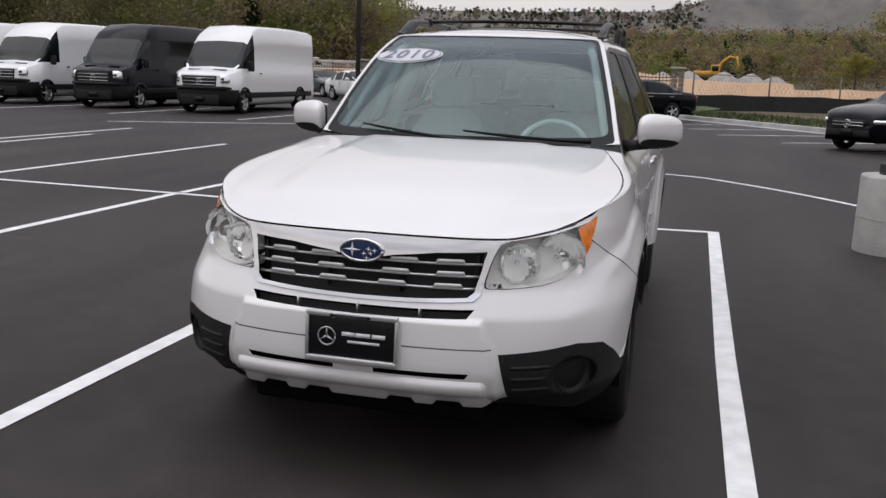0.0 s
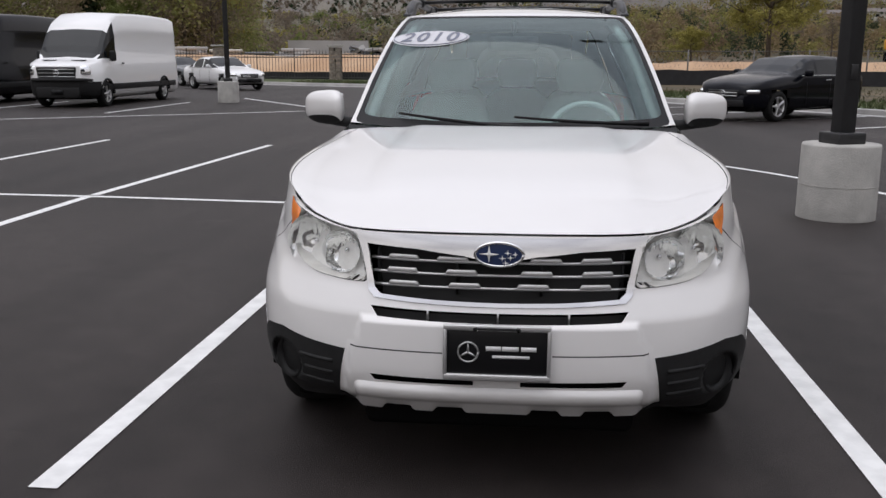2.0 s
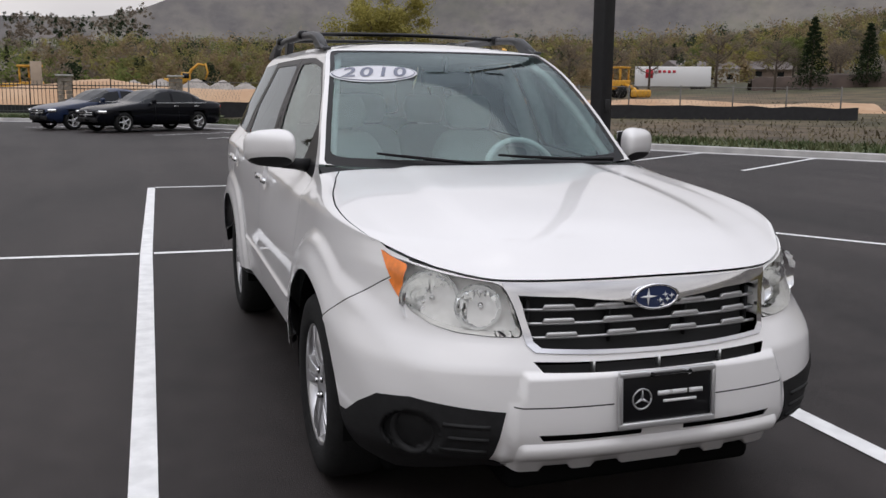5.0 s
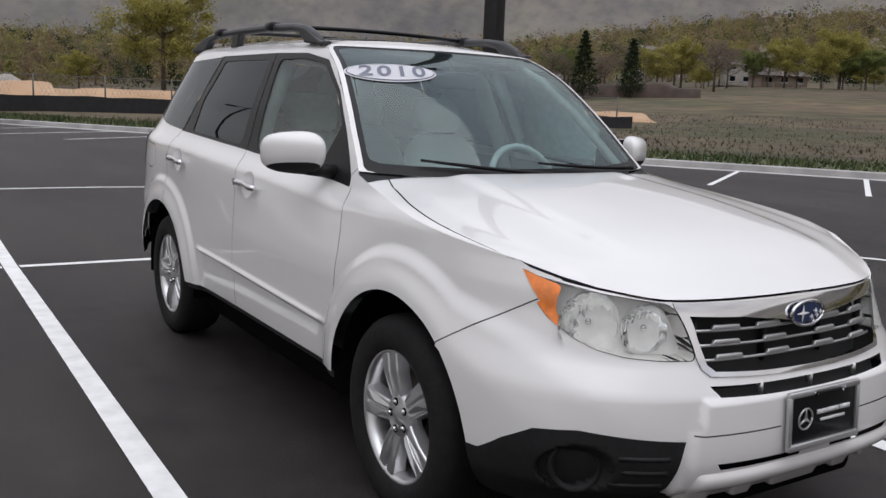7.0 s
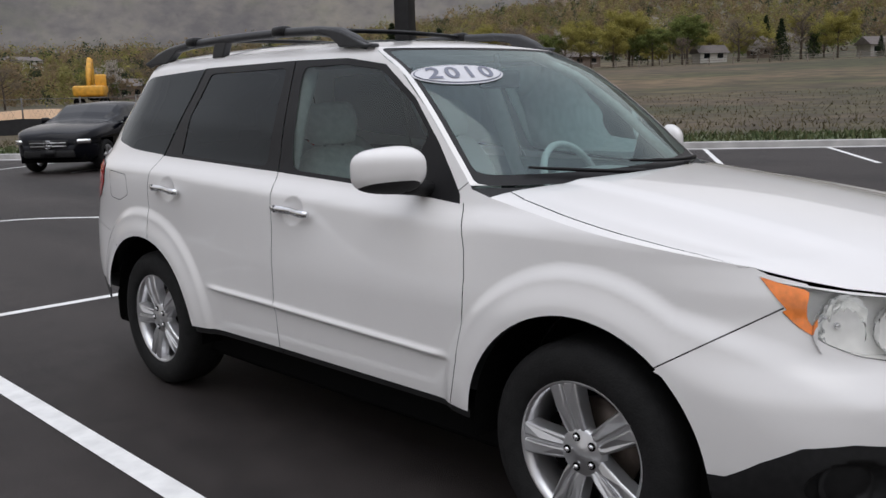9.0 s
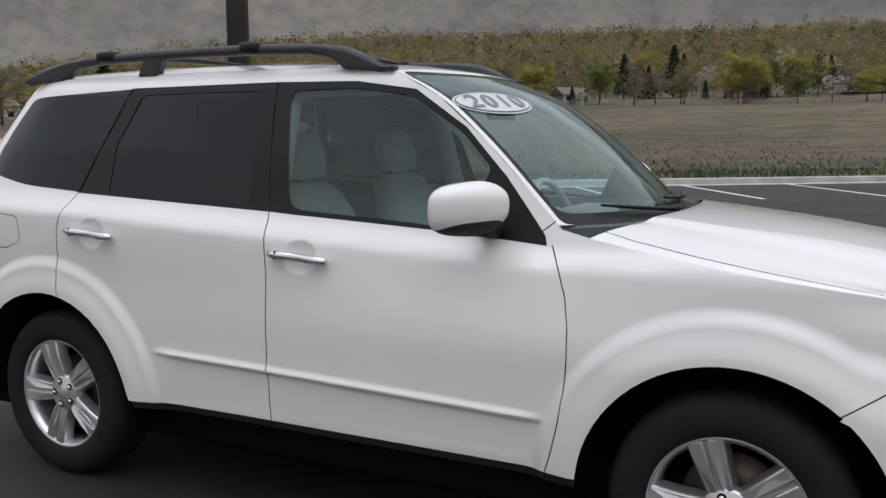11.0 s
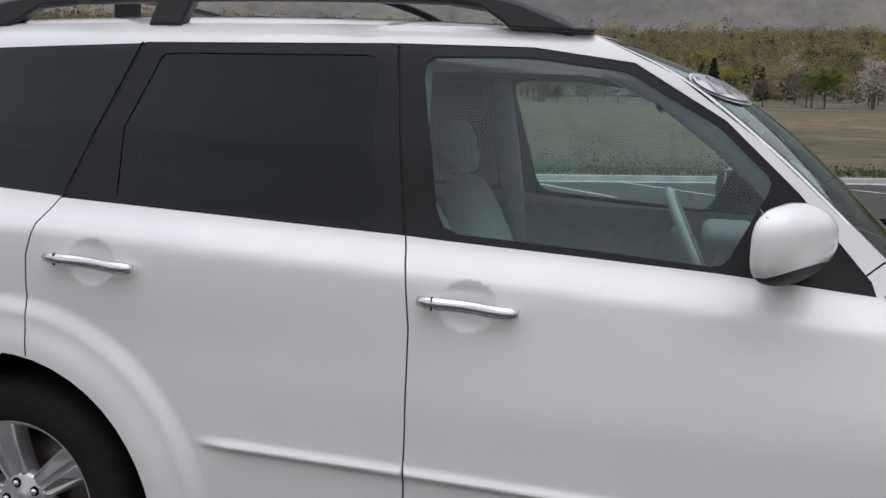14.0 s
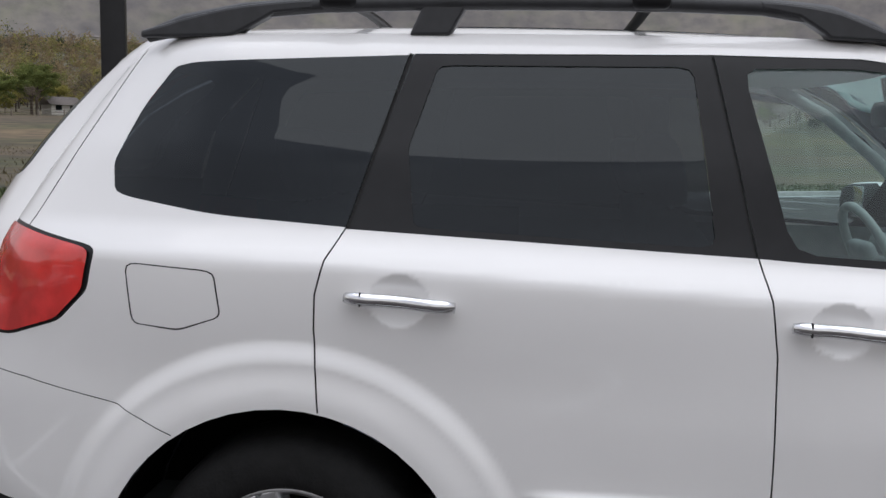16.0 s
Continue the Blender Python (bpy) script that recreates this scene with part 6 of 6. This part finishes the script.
def excavator(x, y, turn, s=1.0, z=.55):
    e = empty("excavator", label="yellow tracked excavator with its boom folded", category="excavator", group="yellow machines")
    for sx in (-1.1, 1.1):
        bm = bmesh.new()
        box(bm, sx, 0, .5, .6, 4.0, 1.0, bevel=.25)
        part("track", bm, M_SHELL, e)
    bm = bmesh.new()
    box(bm, 0, 1.0, 1.62, 2.6, 3.4, .95, bevel=.2)
    part("house", bm, M_CAT, e)
    bm = bmesh.new()
    box(bm, -.8, -1.0, 2.3, 1.0, 1.5, 1.7, bevel=.15)
    part("cab", bm, M_CAT, e)
    bm = bmesh.new()
    box(bm, -.8, -1.05, 2.55, 1.04, 1.1, .9)
    part("cab_glass", bm, M_WIN, e)
    bm = bmesh.new()
    tube(bm, [(.3, -.8, 1.6), (.3, -1.8, 3.6), (.3, -3.0, 4.6), (.3, -4.3, 4.4)], [.22, .28, .25, .18], 6)
    part("boom", bm, M_CAT, e)
    bm = bmesh.new()
    tube(bm, [(.3, -4.2, 4.7), (.3, -4.6, 3.2), (.3, -4.1, 1.9)], [.19, .18, .12], 6)
    part("stick", bm, M_CAT, e)
    bm = bmesh.new()
    box(bm, .3, -3.9, 1.4, 1.1, 1.0, .9, pose(0, 0, 0, 30, 0, 0), bevel=.15)
    part("bucket", bm, M_SHELL, e)
    e.matrix_basis = pose(x, y, ground_z(x, y) + z, 0, 0, turn) @ Matrix.Scale(s, 4)
    return e


def loader(x, y, turn):
    e = empty("wheel_loader", label="yellow wheel loader with an open cab", category="loader", group="yellow machines")
    for sx in (-1, 1):
        for yy in (-1.5, 1.5):
            bm = bmesh.new()
            lathe(bm, [(.01, -.25), (.7, -.25), (.78, 0), (.7, .25), (.01, .25)], 20)
            part("tyre", bm, M_RUBBER, e).matrix_basis = pose(sx, yy, .78)
    bm = bmesh.new()
    box(bm, 0, 1.3, 1.5, 1.7, 2.6, 1.0, bevel=.15)
    part("engine_cover", bm, M_CAT, e)
    for sx in (-.7, .7):
        for yy in (-.8, .5):
            bm = bmesh.new()
            box(bm, sx, yy, 2.7, .14, .14, 1.7)
            part("cab_post", bm, M_CAT, e)
    bm = bmesh.new()
    box(bm, 0, -.15, 3.6, 1.7, 1.7, .22, bevel=.06)
    part("cab_roof", bm, M_CAT, e)
    bm = bmesh.new()
    box(bm, 0, -.3, 1.7, 1.6, 1.6, .9, bevel=.1)
    part("cab_base", bm, M_CAT, e)
    bm = bmesh.new()
    tube(bm, [(0, -1.0, 1.6), (0, -2.4, 1.2), (0, -3.2, .6)], .22, 6)
    box(bm, 0, -3.6, .6, 2.6, .9, .9, bevel=.2)
    part("bucket", bm, M_CAT, e)
    e.matrix_basis = pose(x, y, ground_z(x, y), 0, 0, turn)
    return e


excavator(33.5, 82, 150, 1.02, .9)
excavator(4.0, 116, 78, .72, 1.1)
loader(53.0, 93.0, 15)
loader(-11.0, 92, 60)
scrap = empty("scrap_heap", pose(-16.2, 90, .4), label="heap of grey broken slabs and scrap on the site", category="scrap heap")
rs_ = random.Random(17)
for k in range(26):
    bm = bmesh.new()
    q = k / 26
    box(bm, rs_.uniform(-2.8, 2.8) * (1 - .55 * q), rs_.uniform(-1, 1), .3 + 1.7 * q, rs_.uniform(.8, 2.2), rs_.uniform(.6, 1.4), rs_.uniform(.12, .4), pose(0, 0, 0, rs_.uniform(-25, 25), rs_.uniform(-35, 35), rs_.uniform(0, 180)), bevel=.03)
    part("slab", bm, (M_FARWALL, M_GREYCAR, M_SHELL, M_STONE)[k % 4], scrap, smooth=False)
bm = bmesh.new()
box(bm, 0, 0, 1.6, .9, .5, 3.2, bevel=.05)
tagged(part("tan_slab", bm, M_TANWALL), "tan slab standing upright on the site", "slab").matrix_basis = pose(-9.6, 84, .6)
trailer = empty("box_trailer", pose(75.0, 116.0, ground_z(75, 116) - .1, 0, 0, -31), label="white box trailer with a red shield mark", category="trailer")
bm = bmesh.new()
box(bm, 0, 0, 2.0, 11, 2.5, 2.9, bevel=.06)
part("box_body", bm, M_WHITECAR, trailer)
bm = bmesh.new()
box(bm, -3.4, -1.27, 2.4, 1.1, .03, 1.3, taper=1.0)
part("shield_mark", bm, M_REDMARK, trailer)
for x in (-1.9, -1.2, -.5, .2):
    bm = bmesh.new()
    box(bm, x, -1.27, 2.7, .45, .03, .4)
    part("mark_bar", bm, M_REDMARK, trailer)
for x in (3.2, 4.3):
    bm = bmesh.new()
    lathe(bm, [(.01, -1.2), (.5, -1.2), (.5, 1.2), (.01, 1.2)], 16)
    part("wheel_pair", bm, M_RUBBER, trailer).matrix_basis = pose(x, 0, .4, 0, 0, 90)
for x, y in ((46.5, 86), (47.6, 87)):
    bm = bmesh.new()
    lathe(bm, [(.3, 0), (.28, .05), (.1, .9), (.06, 1.2), (.01, 1.2)], 14, axis="z")
    tagged(part("traffic_drum", bm, M_ORANGE), "orange plastic traffic drum", "traffic drum", "traffic drums").matrix_basis = pose(x, y, ground_z(x, y))


M_BEIGE = mat("beige_siding", (0.36, 0.34, 0.31), 0.85, var=0.10, scale=1)
M_BROWNWALL = mat("brown_boards", (0.20, 0.15, 0.12), 0.9, var=0.2, scale=2)


def house(x, y, turn, w=11, d=8, h=3.2, roof_h=2.2, wall=None, base=0.0, wins=3, label="pale sided house with a grey shingle roof"):
    o = empty("house", label=label, category="house", group="houses")
    bm = bmesh.new()
    box(bm, 0, 0, h / 2, w, d, h)
    part("wall", bm, wall or M_SIDING, o, smooth=False)
    v = [(-w / 2 - .5, -d / 2 - .5, h), (w / 2 + .5, -d / 2 - .5, h), (w / 2 + .5, d / 2 + .5, h), (-w / 2 - .5, d / 2 + .5, h), (-w / 2 - .5, 0, h + roof_h), (w / 2 + .5, 0, h + roof_h)]
    raw("roof", v, [(0, 1, 5, 4), (2, 3, 4, 5), (0, 4, 3), (1, 2, 5), (3, 2, 1, 0)], M_ROOFING, o, smooth=False)
    for k in range(wins):
        for z in ((1.5,) if h < 4 else (1.5, 4.1)):
            bm = bmesh.new()
            box(bm, -w / 2 + w * (k + .5) / wins, -d / 2 - .03, z, 1.3, .06, 1.1)
            win = part("window", bm, M_WIN, o, smooth=False)
            bm = bmesh.new()
            box(bm, -w / 2 + w * (k + .5) / wins, -d / 2 - .05, z - .62, 1.5, .1, .1)
            part("sill", bm, M_WHITE, win, smooth=False)
    az = math.degrees(math.atan2(x, y))
    o.matrix_basis = pose(x, y, land(az, math.hypot(x, y)) + base, 0, 0, turn)
    return o


def polar(az, r):
    return r * math.sin(radians(az)), r * math.cos(radians(az))


for az, r, wall, w, h, t in ((17.6, 380, M_TANWALL, 15, 5.4, -20), (19.6, 390, M_SIDING, 13, 5.4, 15), (34.4, 190, M_SIDING, 13, 3.0, -5), (38.2, 200, M_BROWNWALL, 9, 2.4, -20), (25.0, 210, M_BROWNWALL, 10, 2.8, 10), (45, 320, M_BEIGE, 12, 5.4, 0), (50.3, 215, M_BEIGE, 10, 4.6, -20), (52.6, 206, M_BROWNWALL, 10, 2.4, -30), (57.0, 245, M_SIDING, 8, 4.4, -110),
                             (63.8, 225, M_BROWNWALL, 6, 2.4, -70), (60.8, 200, M_SIDING, 6, 2.1, -35), (70, 205, M_BEIGE, 6, 2.4, -30), (80.5, 240, M_TANWALL, 12, 2.8, -60), (88, 250, M_BEIGE, 18, 2.2, -75), (95, 255, M_BROWNWALL, 10, 2.8, -70), (102, 250, M_TANWALL, 11, 2.8, -85), (64, 560, M_BEIGE, 24, 6, -60)):
    house(*polar(az, r), t, w=w, d=w * .7, h=h, roof_h=1.7, wall=wall, wins=3 if w > 9 else 2)
far = [house(*polar(az, 640), az * -1, w=13, d=10, h=5.4, wall=wl, wins=3, label="small house among the woods on the slope") for az, wl in ((5, M_BEIGE), (11, M_TANWALL), (22, M_SIDING))]
rh = random.Random(5)
for k in range(64):
    az, r_ = rh.uniform(-17, 66), rh.uniform(520, 1000)
    x, y = polar(az, r_)
    copy_thing(far[k % 3], Matrix()).matrix_basis = pose(x, y, land(az, r_) + .4, 0, 0, -az + rh.uniform(-50, 50)) @ Matrix.Scale(rh.uniform(.6, .95), 4)
fence = empty("field_fence", label="low grey post and wire fence behind the field", category="fence")
FP = [(*polar(a, 168), land(a, 168)) for a in np.arange(44, 112, 1.4)]
for p in FP:
    bm = bmesh.new()
    box(bm, p[0], p[1], p[2] + .6, .16, .16, 1.4)
    part("post", bm, M_STONE, fence, smooth=False)
for dz in (.35, .75, 1.15):
    bm = bmesh.new()
    tube(bm, [(p[0], p[1], p[2] + dz) for p in FP], .035, 4)
    part("rail", bm, M_STONE, fence, smooth=False)

# ---------- trees ----------
rnd = random.Random(7)


def leaf_cloud(cells, size, seed, flat=.7):
    """Many small leaves scattered in clumps, facing outwards. cells: (centre, radius, count)."""
    g = np.random.default_rng(seed)
    unit = lambda q: q / np.maximum(np.linalg.norm(q, axis=1, keepdims=True), 1e-9)
    C = np.repeat(np.array([tuple(c[0]) for c in cells]), [c[2] for c in cells], axis=0)
    R = np.repeat(np.array([c[1] for c in cells]), [c[2] for c in cells])[:, None]
    n = len(C)
    d = unit(g.normal(size=(n, 3)))
    P = C + d * R * g.random((n, 1)) ** .45 * np.array((1, 1, flat))
    out = unit(d + np.array((0, 0, .35)) + .35 * g.normal(size=(n, 3)))
    a = unit(np.cross(out, g.normal(size=(n, 3)))) * size * g.uniform(.5, 1.2, (n, 1))
    b = unit(np.cross(out, a)) * size * g.uniform(.3, .7, (n, 1))
    V = np.stack([P - a, P - b, P + a, P + b], axis=1).reshape(-1, 3)[:, :]
    F = np.arange(4 * n).reshape(n, 4)
    return V.tolist(), F.tolist()


def tree(name, label, h, spread, leaf, seed, leaves=2600, size=.16, trunk_h=.28, cat="tree"):
    r = random.Random(seed)
    t = empty(name, label=label, category=cat, group="trees")
    bm = bmesh.new()
    top_ = Vector((r.uniform(-.3, .3), r.uniform(-.3, .3), h * .8))
    tube(bm, [(0, 0, -.3), (0.05, 0, h * trunk_h), tuple(top_ * .6 + Vector((0, 0, h * .08))), tuple(top_)], [h * .026, h * .02, h * .012, h * .004], 7)
    tips = []
    for k in range(13):
        a = 2.4 * k + r.uniform(-.3, .3)
        z0 = h * (trunk_h + (.75 - trunk_h) * k / 13)
        ln = spread * r.uniform(.65, 1.05) * (1 - .45 * k / 13)
        p0, p2 = Vector((0, 0, z0)), Vector((math.cos(a) * ln, math.sin(a) * ln, z0 + h * r.uniform(.10, .26)))
        p1 = p0.lerp(p2, .5) + Vector((0, 0, -.02 * h))
        tube(bm, [tuple(p0), tuple(p1), tuple(p2)], [h * .010, h * .006, h * .002], 5)
        tips += [p1, p2]
        for j in range(3):
            q = p1.lerp(p2, r.random()) + Vector((r.uniform(-1, 1), r.uniform(-1, 1), r.uniform(0, 1))) * ln * .4
            tube(bm, [tuple(p1), tuple(q)], [h * .004, h * .001], 4)
            tips.append(q)
    part("trunk", bm, M_BARK, t)
    cells = [(p, spread * r.uniform(.16, .34), max(4, leaves // len(tips))) for p in tips + [top_]]
    V, F = leaf_cloud(cells, size, seed)
    raw("crown", V, F, leaf, t, smooth=False)
    return t


def conifer(h, seed):
    r = random.Random(seed)
    t = empty("conifer", label="dark green conifer among the houses", category="tree", group="trees")
    bm = bmesh.new()
    tube(bm, [(0, 0, -.3), (0, 0, h)], [h * .02, h * .004], 6)
    part("trunk", bm, M_BARK, t)
    cells = []
    for k in range(46):
        z = h * (.08 + .9 * k / 46)
        a = 2.4 * k
        rr = h * .22 * (1 - z / h) + .1
        cells.append(((math.cos(a) * rr * .7, math.sin(a) * rr * .7, z), rr * .62 + .15, 90))
    V, F = leaf_cloud(cells, .15, seed, .5)
    raw("crown", V, F, M_LEAF_D, t, smooth=False)
    return t


protos = [tree("broadleaf_tree", "spring tree with thin yellow-green leaves", 9, 4.8, M_LEAF_Y, 1, 15000, .13), tree("broadleaf_tree", "tree with young green leaves", 9, 3.8, M_LEAF_G, 2, 12000, .13),
          tree("bare_tree", "grey-brown tree still almost bare", 9, 3.6, M_LEAF_B, 3, 6500, .075), tree("bare_tree", "tall brown tree still almost bare", 10, 3.0, M_LEAF_B, 4, 6500, .075),
          conifer(9, 5), tree("blossom_tree", "small tree in pale blossom", 5, 2.2, M_LEAF_W, 6, 1600, .12)]
used = [False] * len(protos)


def plant(k, az, r, h):
    x, y = polar(az, r)
    base_h = (9, 9, 9, 10, 9, 5)[k]
    s = h / base_h
    m = pose(x, y, land(az, r), 0, 0, rnd.uniform(0, 360)) @ Matrix.Diagonal((s * rnd.uniform(.9, 1.15), s * rnd.uniform(.9, 1.15), s, 1))
    if not used[k]:
        used[k] = True
        protos[k].matrix_basis = m
    else:
        c = copy_thing(protos[k], Matrix())
        c.matrix_basis = m


for az, r, h, k in [(14.6, 118, 14.0, 0), (10.0, 165, 6.5, 0), (18, 150, 7, 2), (-21, 96, 13, 2),
                    (41, 118, 9, 4), (44, 122, 8, 4), (39, 115, 7, 2), (47, 160, 9, 0), (49, 150, 8, 2), (26.5, 130, 8, 2), (29, 122, 7.5, 2), (31.5, 128, 8, 3), (35.5, 140, 9, 2),
                    (53, 185, 10, 0), (56, 190, 12, 0), (59.5, 195, 11, 1), (62.5, 200, 10, 2), (66, 205, 11, 3), (68, 200, 10, 0), (72, 210, 10, 1), (55, 230, 9, 4), (64, 235, 10, 4), (73.5, 240, 12, 4), (75, 235, 9, 4), (76.5, 245, 14, 4), (80, 225, 8, 5), (82, 235, 10, 1), (96, 220, 9, 2), (104, 215, 9, 3), (108, 210, 10, 0), (84, 250, 11, 0), (89, 255, 10, 3)]:
    plant(k, az, r, h)
for _ in range(210):
    az = rnd.uniform(-55, 118)
    lo_, hi_ = (85, 130) if az < -18 else (190, 420) if az < 24 else (175, 340)
    r = rnd.uniform(lo_, hi_)
    plant(rnd.choice([0, 1, 1, 2, 2, 2, 3, 3, 4]) if az < 40 else rnd.choice([0, 0, 1, 1, 2, 2, 3, 4, 5]), az, r, rnd.uniform(5.5, 9.5) * (1.25 if az < -18 else .85 if az < 24 else 1.05))

for _ in range(110):                                   # gardens and hedgerow behind the field
    az = rnd.uniform(22, 116)
    plant(rnd.choice([0, 0, 1, 1, 2, 2, 3, 4, 5]), az, rnd.uniform(178, 260), rnd.uniform(3.5, 8.5))

# far woods: clumps past counting
for mt, seed, cnt, lab in ((M_LEAF_B, 21, 2400, "far brown woods on the slope"), (M_LEAF_G, 22, 800, "far green woods on the slope"), (M_LEAF_Y, 23, 420, "far yellow-green woods on the slope"), (M_LEAF_D, 24, 420, "far dark conifers on the slope")):
    r = random.Random(seed)
    cells = []
    for _ in range(cnt):
        az = r.uniform(-70, 125)
        d = r.uniform(230, 800) if az > 0 else r.uniform(150, 760)
        x, y = polar(az, d)
        hh = r.uniform(3.5, 8)
        z = land(az, d)
        for j in range(3):
            cells.append(((x + r.uniform(-4, 4), y + r.uniform(-4, 4), z + hh * r.uniform(.2, .75)), hh * r.uniform(.3, .5), 34))
    V, F = leaf_cloud(cells, .55, seed, 1.0)
    tagged(raw("far_woods", V, F, mt, None, smooth=False), lab, kind="stuff")
# woods rising behind the houses
for mt, seed, cnt, lab in ((M_WOOD_O, 61, 850, "budding brown woods rising behind the houses"), (M_WOOD_G, 62, 620, "greening woods rising behind the houses"), (M_WOOD_D, 63, 180, "dark evergreens rising behind the houses")):
    r = random.Random(seed)
    cells = []
    for _ in range(cnt):
        az = r.uniform(-6, 104)
        d = r.uniform(235, 460) if az > 38 else r.uniform(165, 400)
        x, y = polar(az, d)
        hh = r.uniform(6, 12) * (1.0 if az > 38 else .75)
        z = land(az, d)
        for j in range(4):
            cells.append(((x + r.uniform(-.3, .3) * hh, y + r.uniform(-.3, .3) * hh, z + hh * (.2 + .2 * j)), hh * r.uniform(.22, .36) * (1.15 - .16 * j), 60))
    V, F = leaf_cloud(cells, .36, seed, 1.0)
    tagged(raw("rising_woods", V, F, mt, None, smooth=False), lab, kind="stuff")
for mt, seed, cnt, lab in ((M_WOOD_O, 71, 1900, "brown woods high on the slope"), (M_WOOD_G, 72, 1100, "greening woods high on the slope"), (M_WOOD_D, 73, 420, "dark evergreens high on the slope")):
    r = random.Random(seed)
    cells = []
    for _ in range(cnt):
        az = r.uniform(-4, 106)
        d = math.sqrt(r.uniform(330 ** 2, 860 ** 2))
        x, y = polar(az, d)
        hh = r.uniform(4, 8) + 8 * r.random() ** 3
        z = land(az, d)
        for j in range(3):
            cells.append(((x + r.uniform(-.3, .3) * hh, y + r.uniform(-.3, .3) * hh, z + hh * (.2 + .25 * j)), hh * r.uniform(.28, .44) * (1.15 - .16 * j), 20))
    V, F = leaf_cloud(cells, .75, seed, 1.0)
    tagged(raw("slope_woods", V, F, mt, None, smooth=False), lab, kind="stuff")
# the wooded skyline past the building site
for mt, seed, cnt, lab in ((M_LEAF_B, 81, 420, "brown woods on the far skyline"), (M_LEAF_D, 82, 260, "dark conifers on the far skyline")):
    r = random.Random(seed)
    cells = []
    for _ in range(cnt):
        az, d = r.uniform(-45, 1), r.uniform(1500, 2400)
        x, y = polar(az, d)
        hh = r.uniform(10, 22)
        for j in range(3):
            cells.append(((x + r.uniform(-.6, .6) * hh, y, land(az, d) + hh * (.15 + .3 * j)), hh * r.uniform(.28, .45) * (1.1 - .25 * j), 26))
    V, F = leaf_cloud(cells, 2.2, seed, 1.0)
    tagged(raw("skyline_woods", V, F, mt, None, smooth=False), lab, kind="stuff")
# the belt of trees behind the vans
r = random.Random(51)
for mt, seed, cnt, lab in ((M_BELT_B, 52, 700, "dense belt of brown leafless trees"), (M_BELT_G, 53, 560, "dense belt of young green trees")):
    cells = []
    for _ in range(cnt):
        az, d = r.uniform(-58, -17.5), r.uniform(84, 125)
        x, y = polar(az, d)
        top_h = 15 if az < -20 else 10
        cells.append(((x, y, r.uniform(.5, top_h)), r.uniform(1.6, 3.2), 200))
    V, F = leaf_cloud(cells, .20, seed, 1.1)
    tagged(raw("tree_belt", V, F, mt, None, smooth=False), lab, kind="stuff")

# weeds along the verge and stubble in the field
r = random.Random(41)
V, F = [], []
OL = [offset_line(CL, d) for d in (.1, 6.5)]
for _ in range(15000):
    i = r.randrange(18, len(CL) - 6)
    t, q = r.random(), r.random() ** 1.3
    a, b = OL[0][i].lerp(OL[0][i + 1], t), OL[1][i].lerp(OL[1][i + 1], t)
    p = a.lerp(b, q)
    hh = r.uniform(.05, .20) * (1.3 if q < .4 else .8)
    an = r.uniform(0, 6.28)
    w = r.uniform(.02, .06)
    k = len(V)
    dx, dy = math.cos(an) * w, math.sin(an) * w
    lean = Vector((r.uniform(-.12, .12), r.uniform(-.12, .12)))
    z = .08 if q < .6 else .02
    V += [(p.x - dx, p.y - dy, z), (p.x + dx, p.y + dy, z), (p.x + lean.x, p.y + lean.y, z + hh)]
    F.append((k, k + 1, k + 2))
tagged(raw("verge_weeds", V, F, M_GRASS, None, smooth=False), "green weeds on the verge behind the curb", kind="stuff")
V, F = [], []
for _ in range(16000):
    i = r.randrange(18, len(CL) - 6)
    t = r.random()
    d = 5 + 60 * r.random() ** 1.6
    q = OL[0][i].lerp(OL[0][i + 1], t)
    tg = (CL[i + 1] - CL[i]).normalized()
    p = q + Vector((-tg.y, tg.x)) * d
    if p.x < 22 and p.y > 45:
        continue
    hh, an, w = r.uniform(.06, .22), r.uniform(0, 6.28), r.uniform(.02, .07)
    k = len(V)
    dx, dy = math.cos(an) * w, math.sin(an) * w
    z = ground_z(p.x, p.y) - .04
    V += [(p.x - dx, p.y - dy, z), (p.x + dx, p.y + dy, z), (p.x + r.uniform(-.2, .2), p.y + r.uniform(-.2, .2), z + .05 + hh)]
    F.append((k, k + 1, k + 2))
tagged(raw("dry_stubble", V, F, mat("dry_grass", (0.145, 0.115, 0.068), 0.95, color2=(0.08, 0.078, 0.038), scale=.1), None, smooth=False), "dry tan grass tufts in the field", kind="stuff")
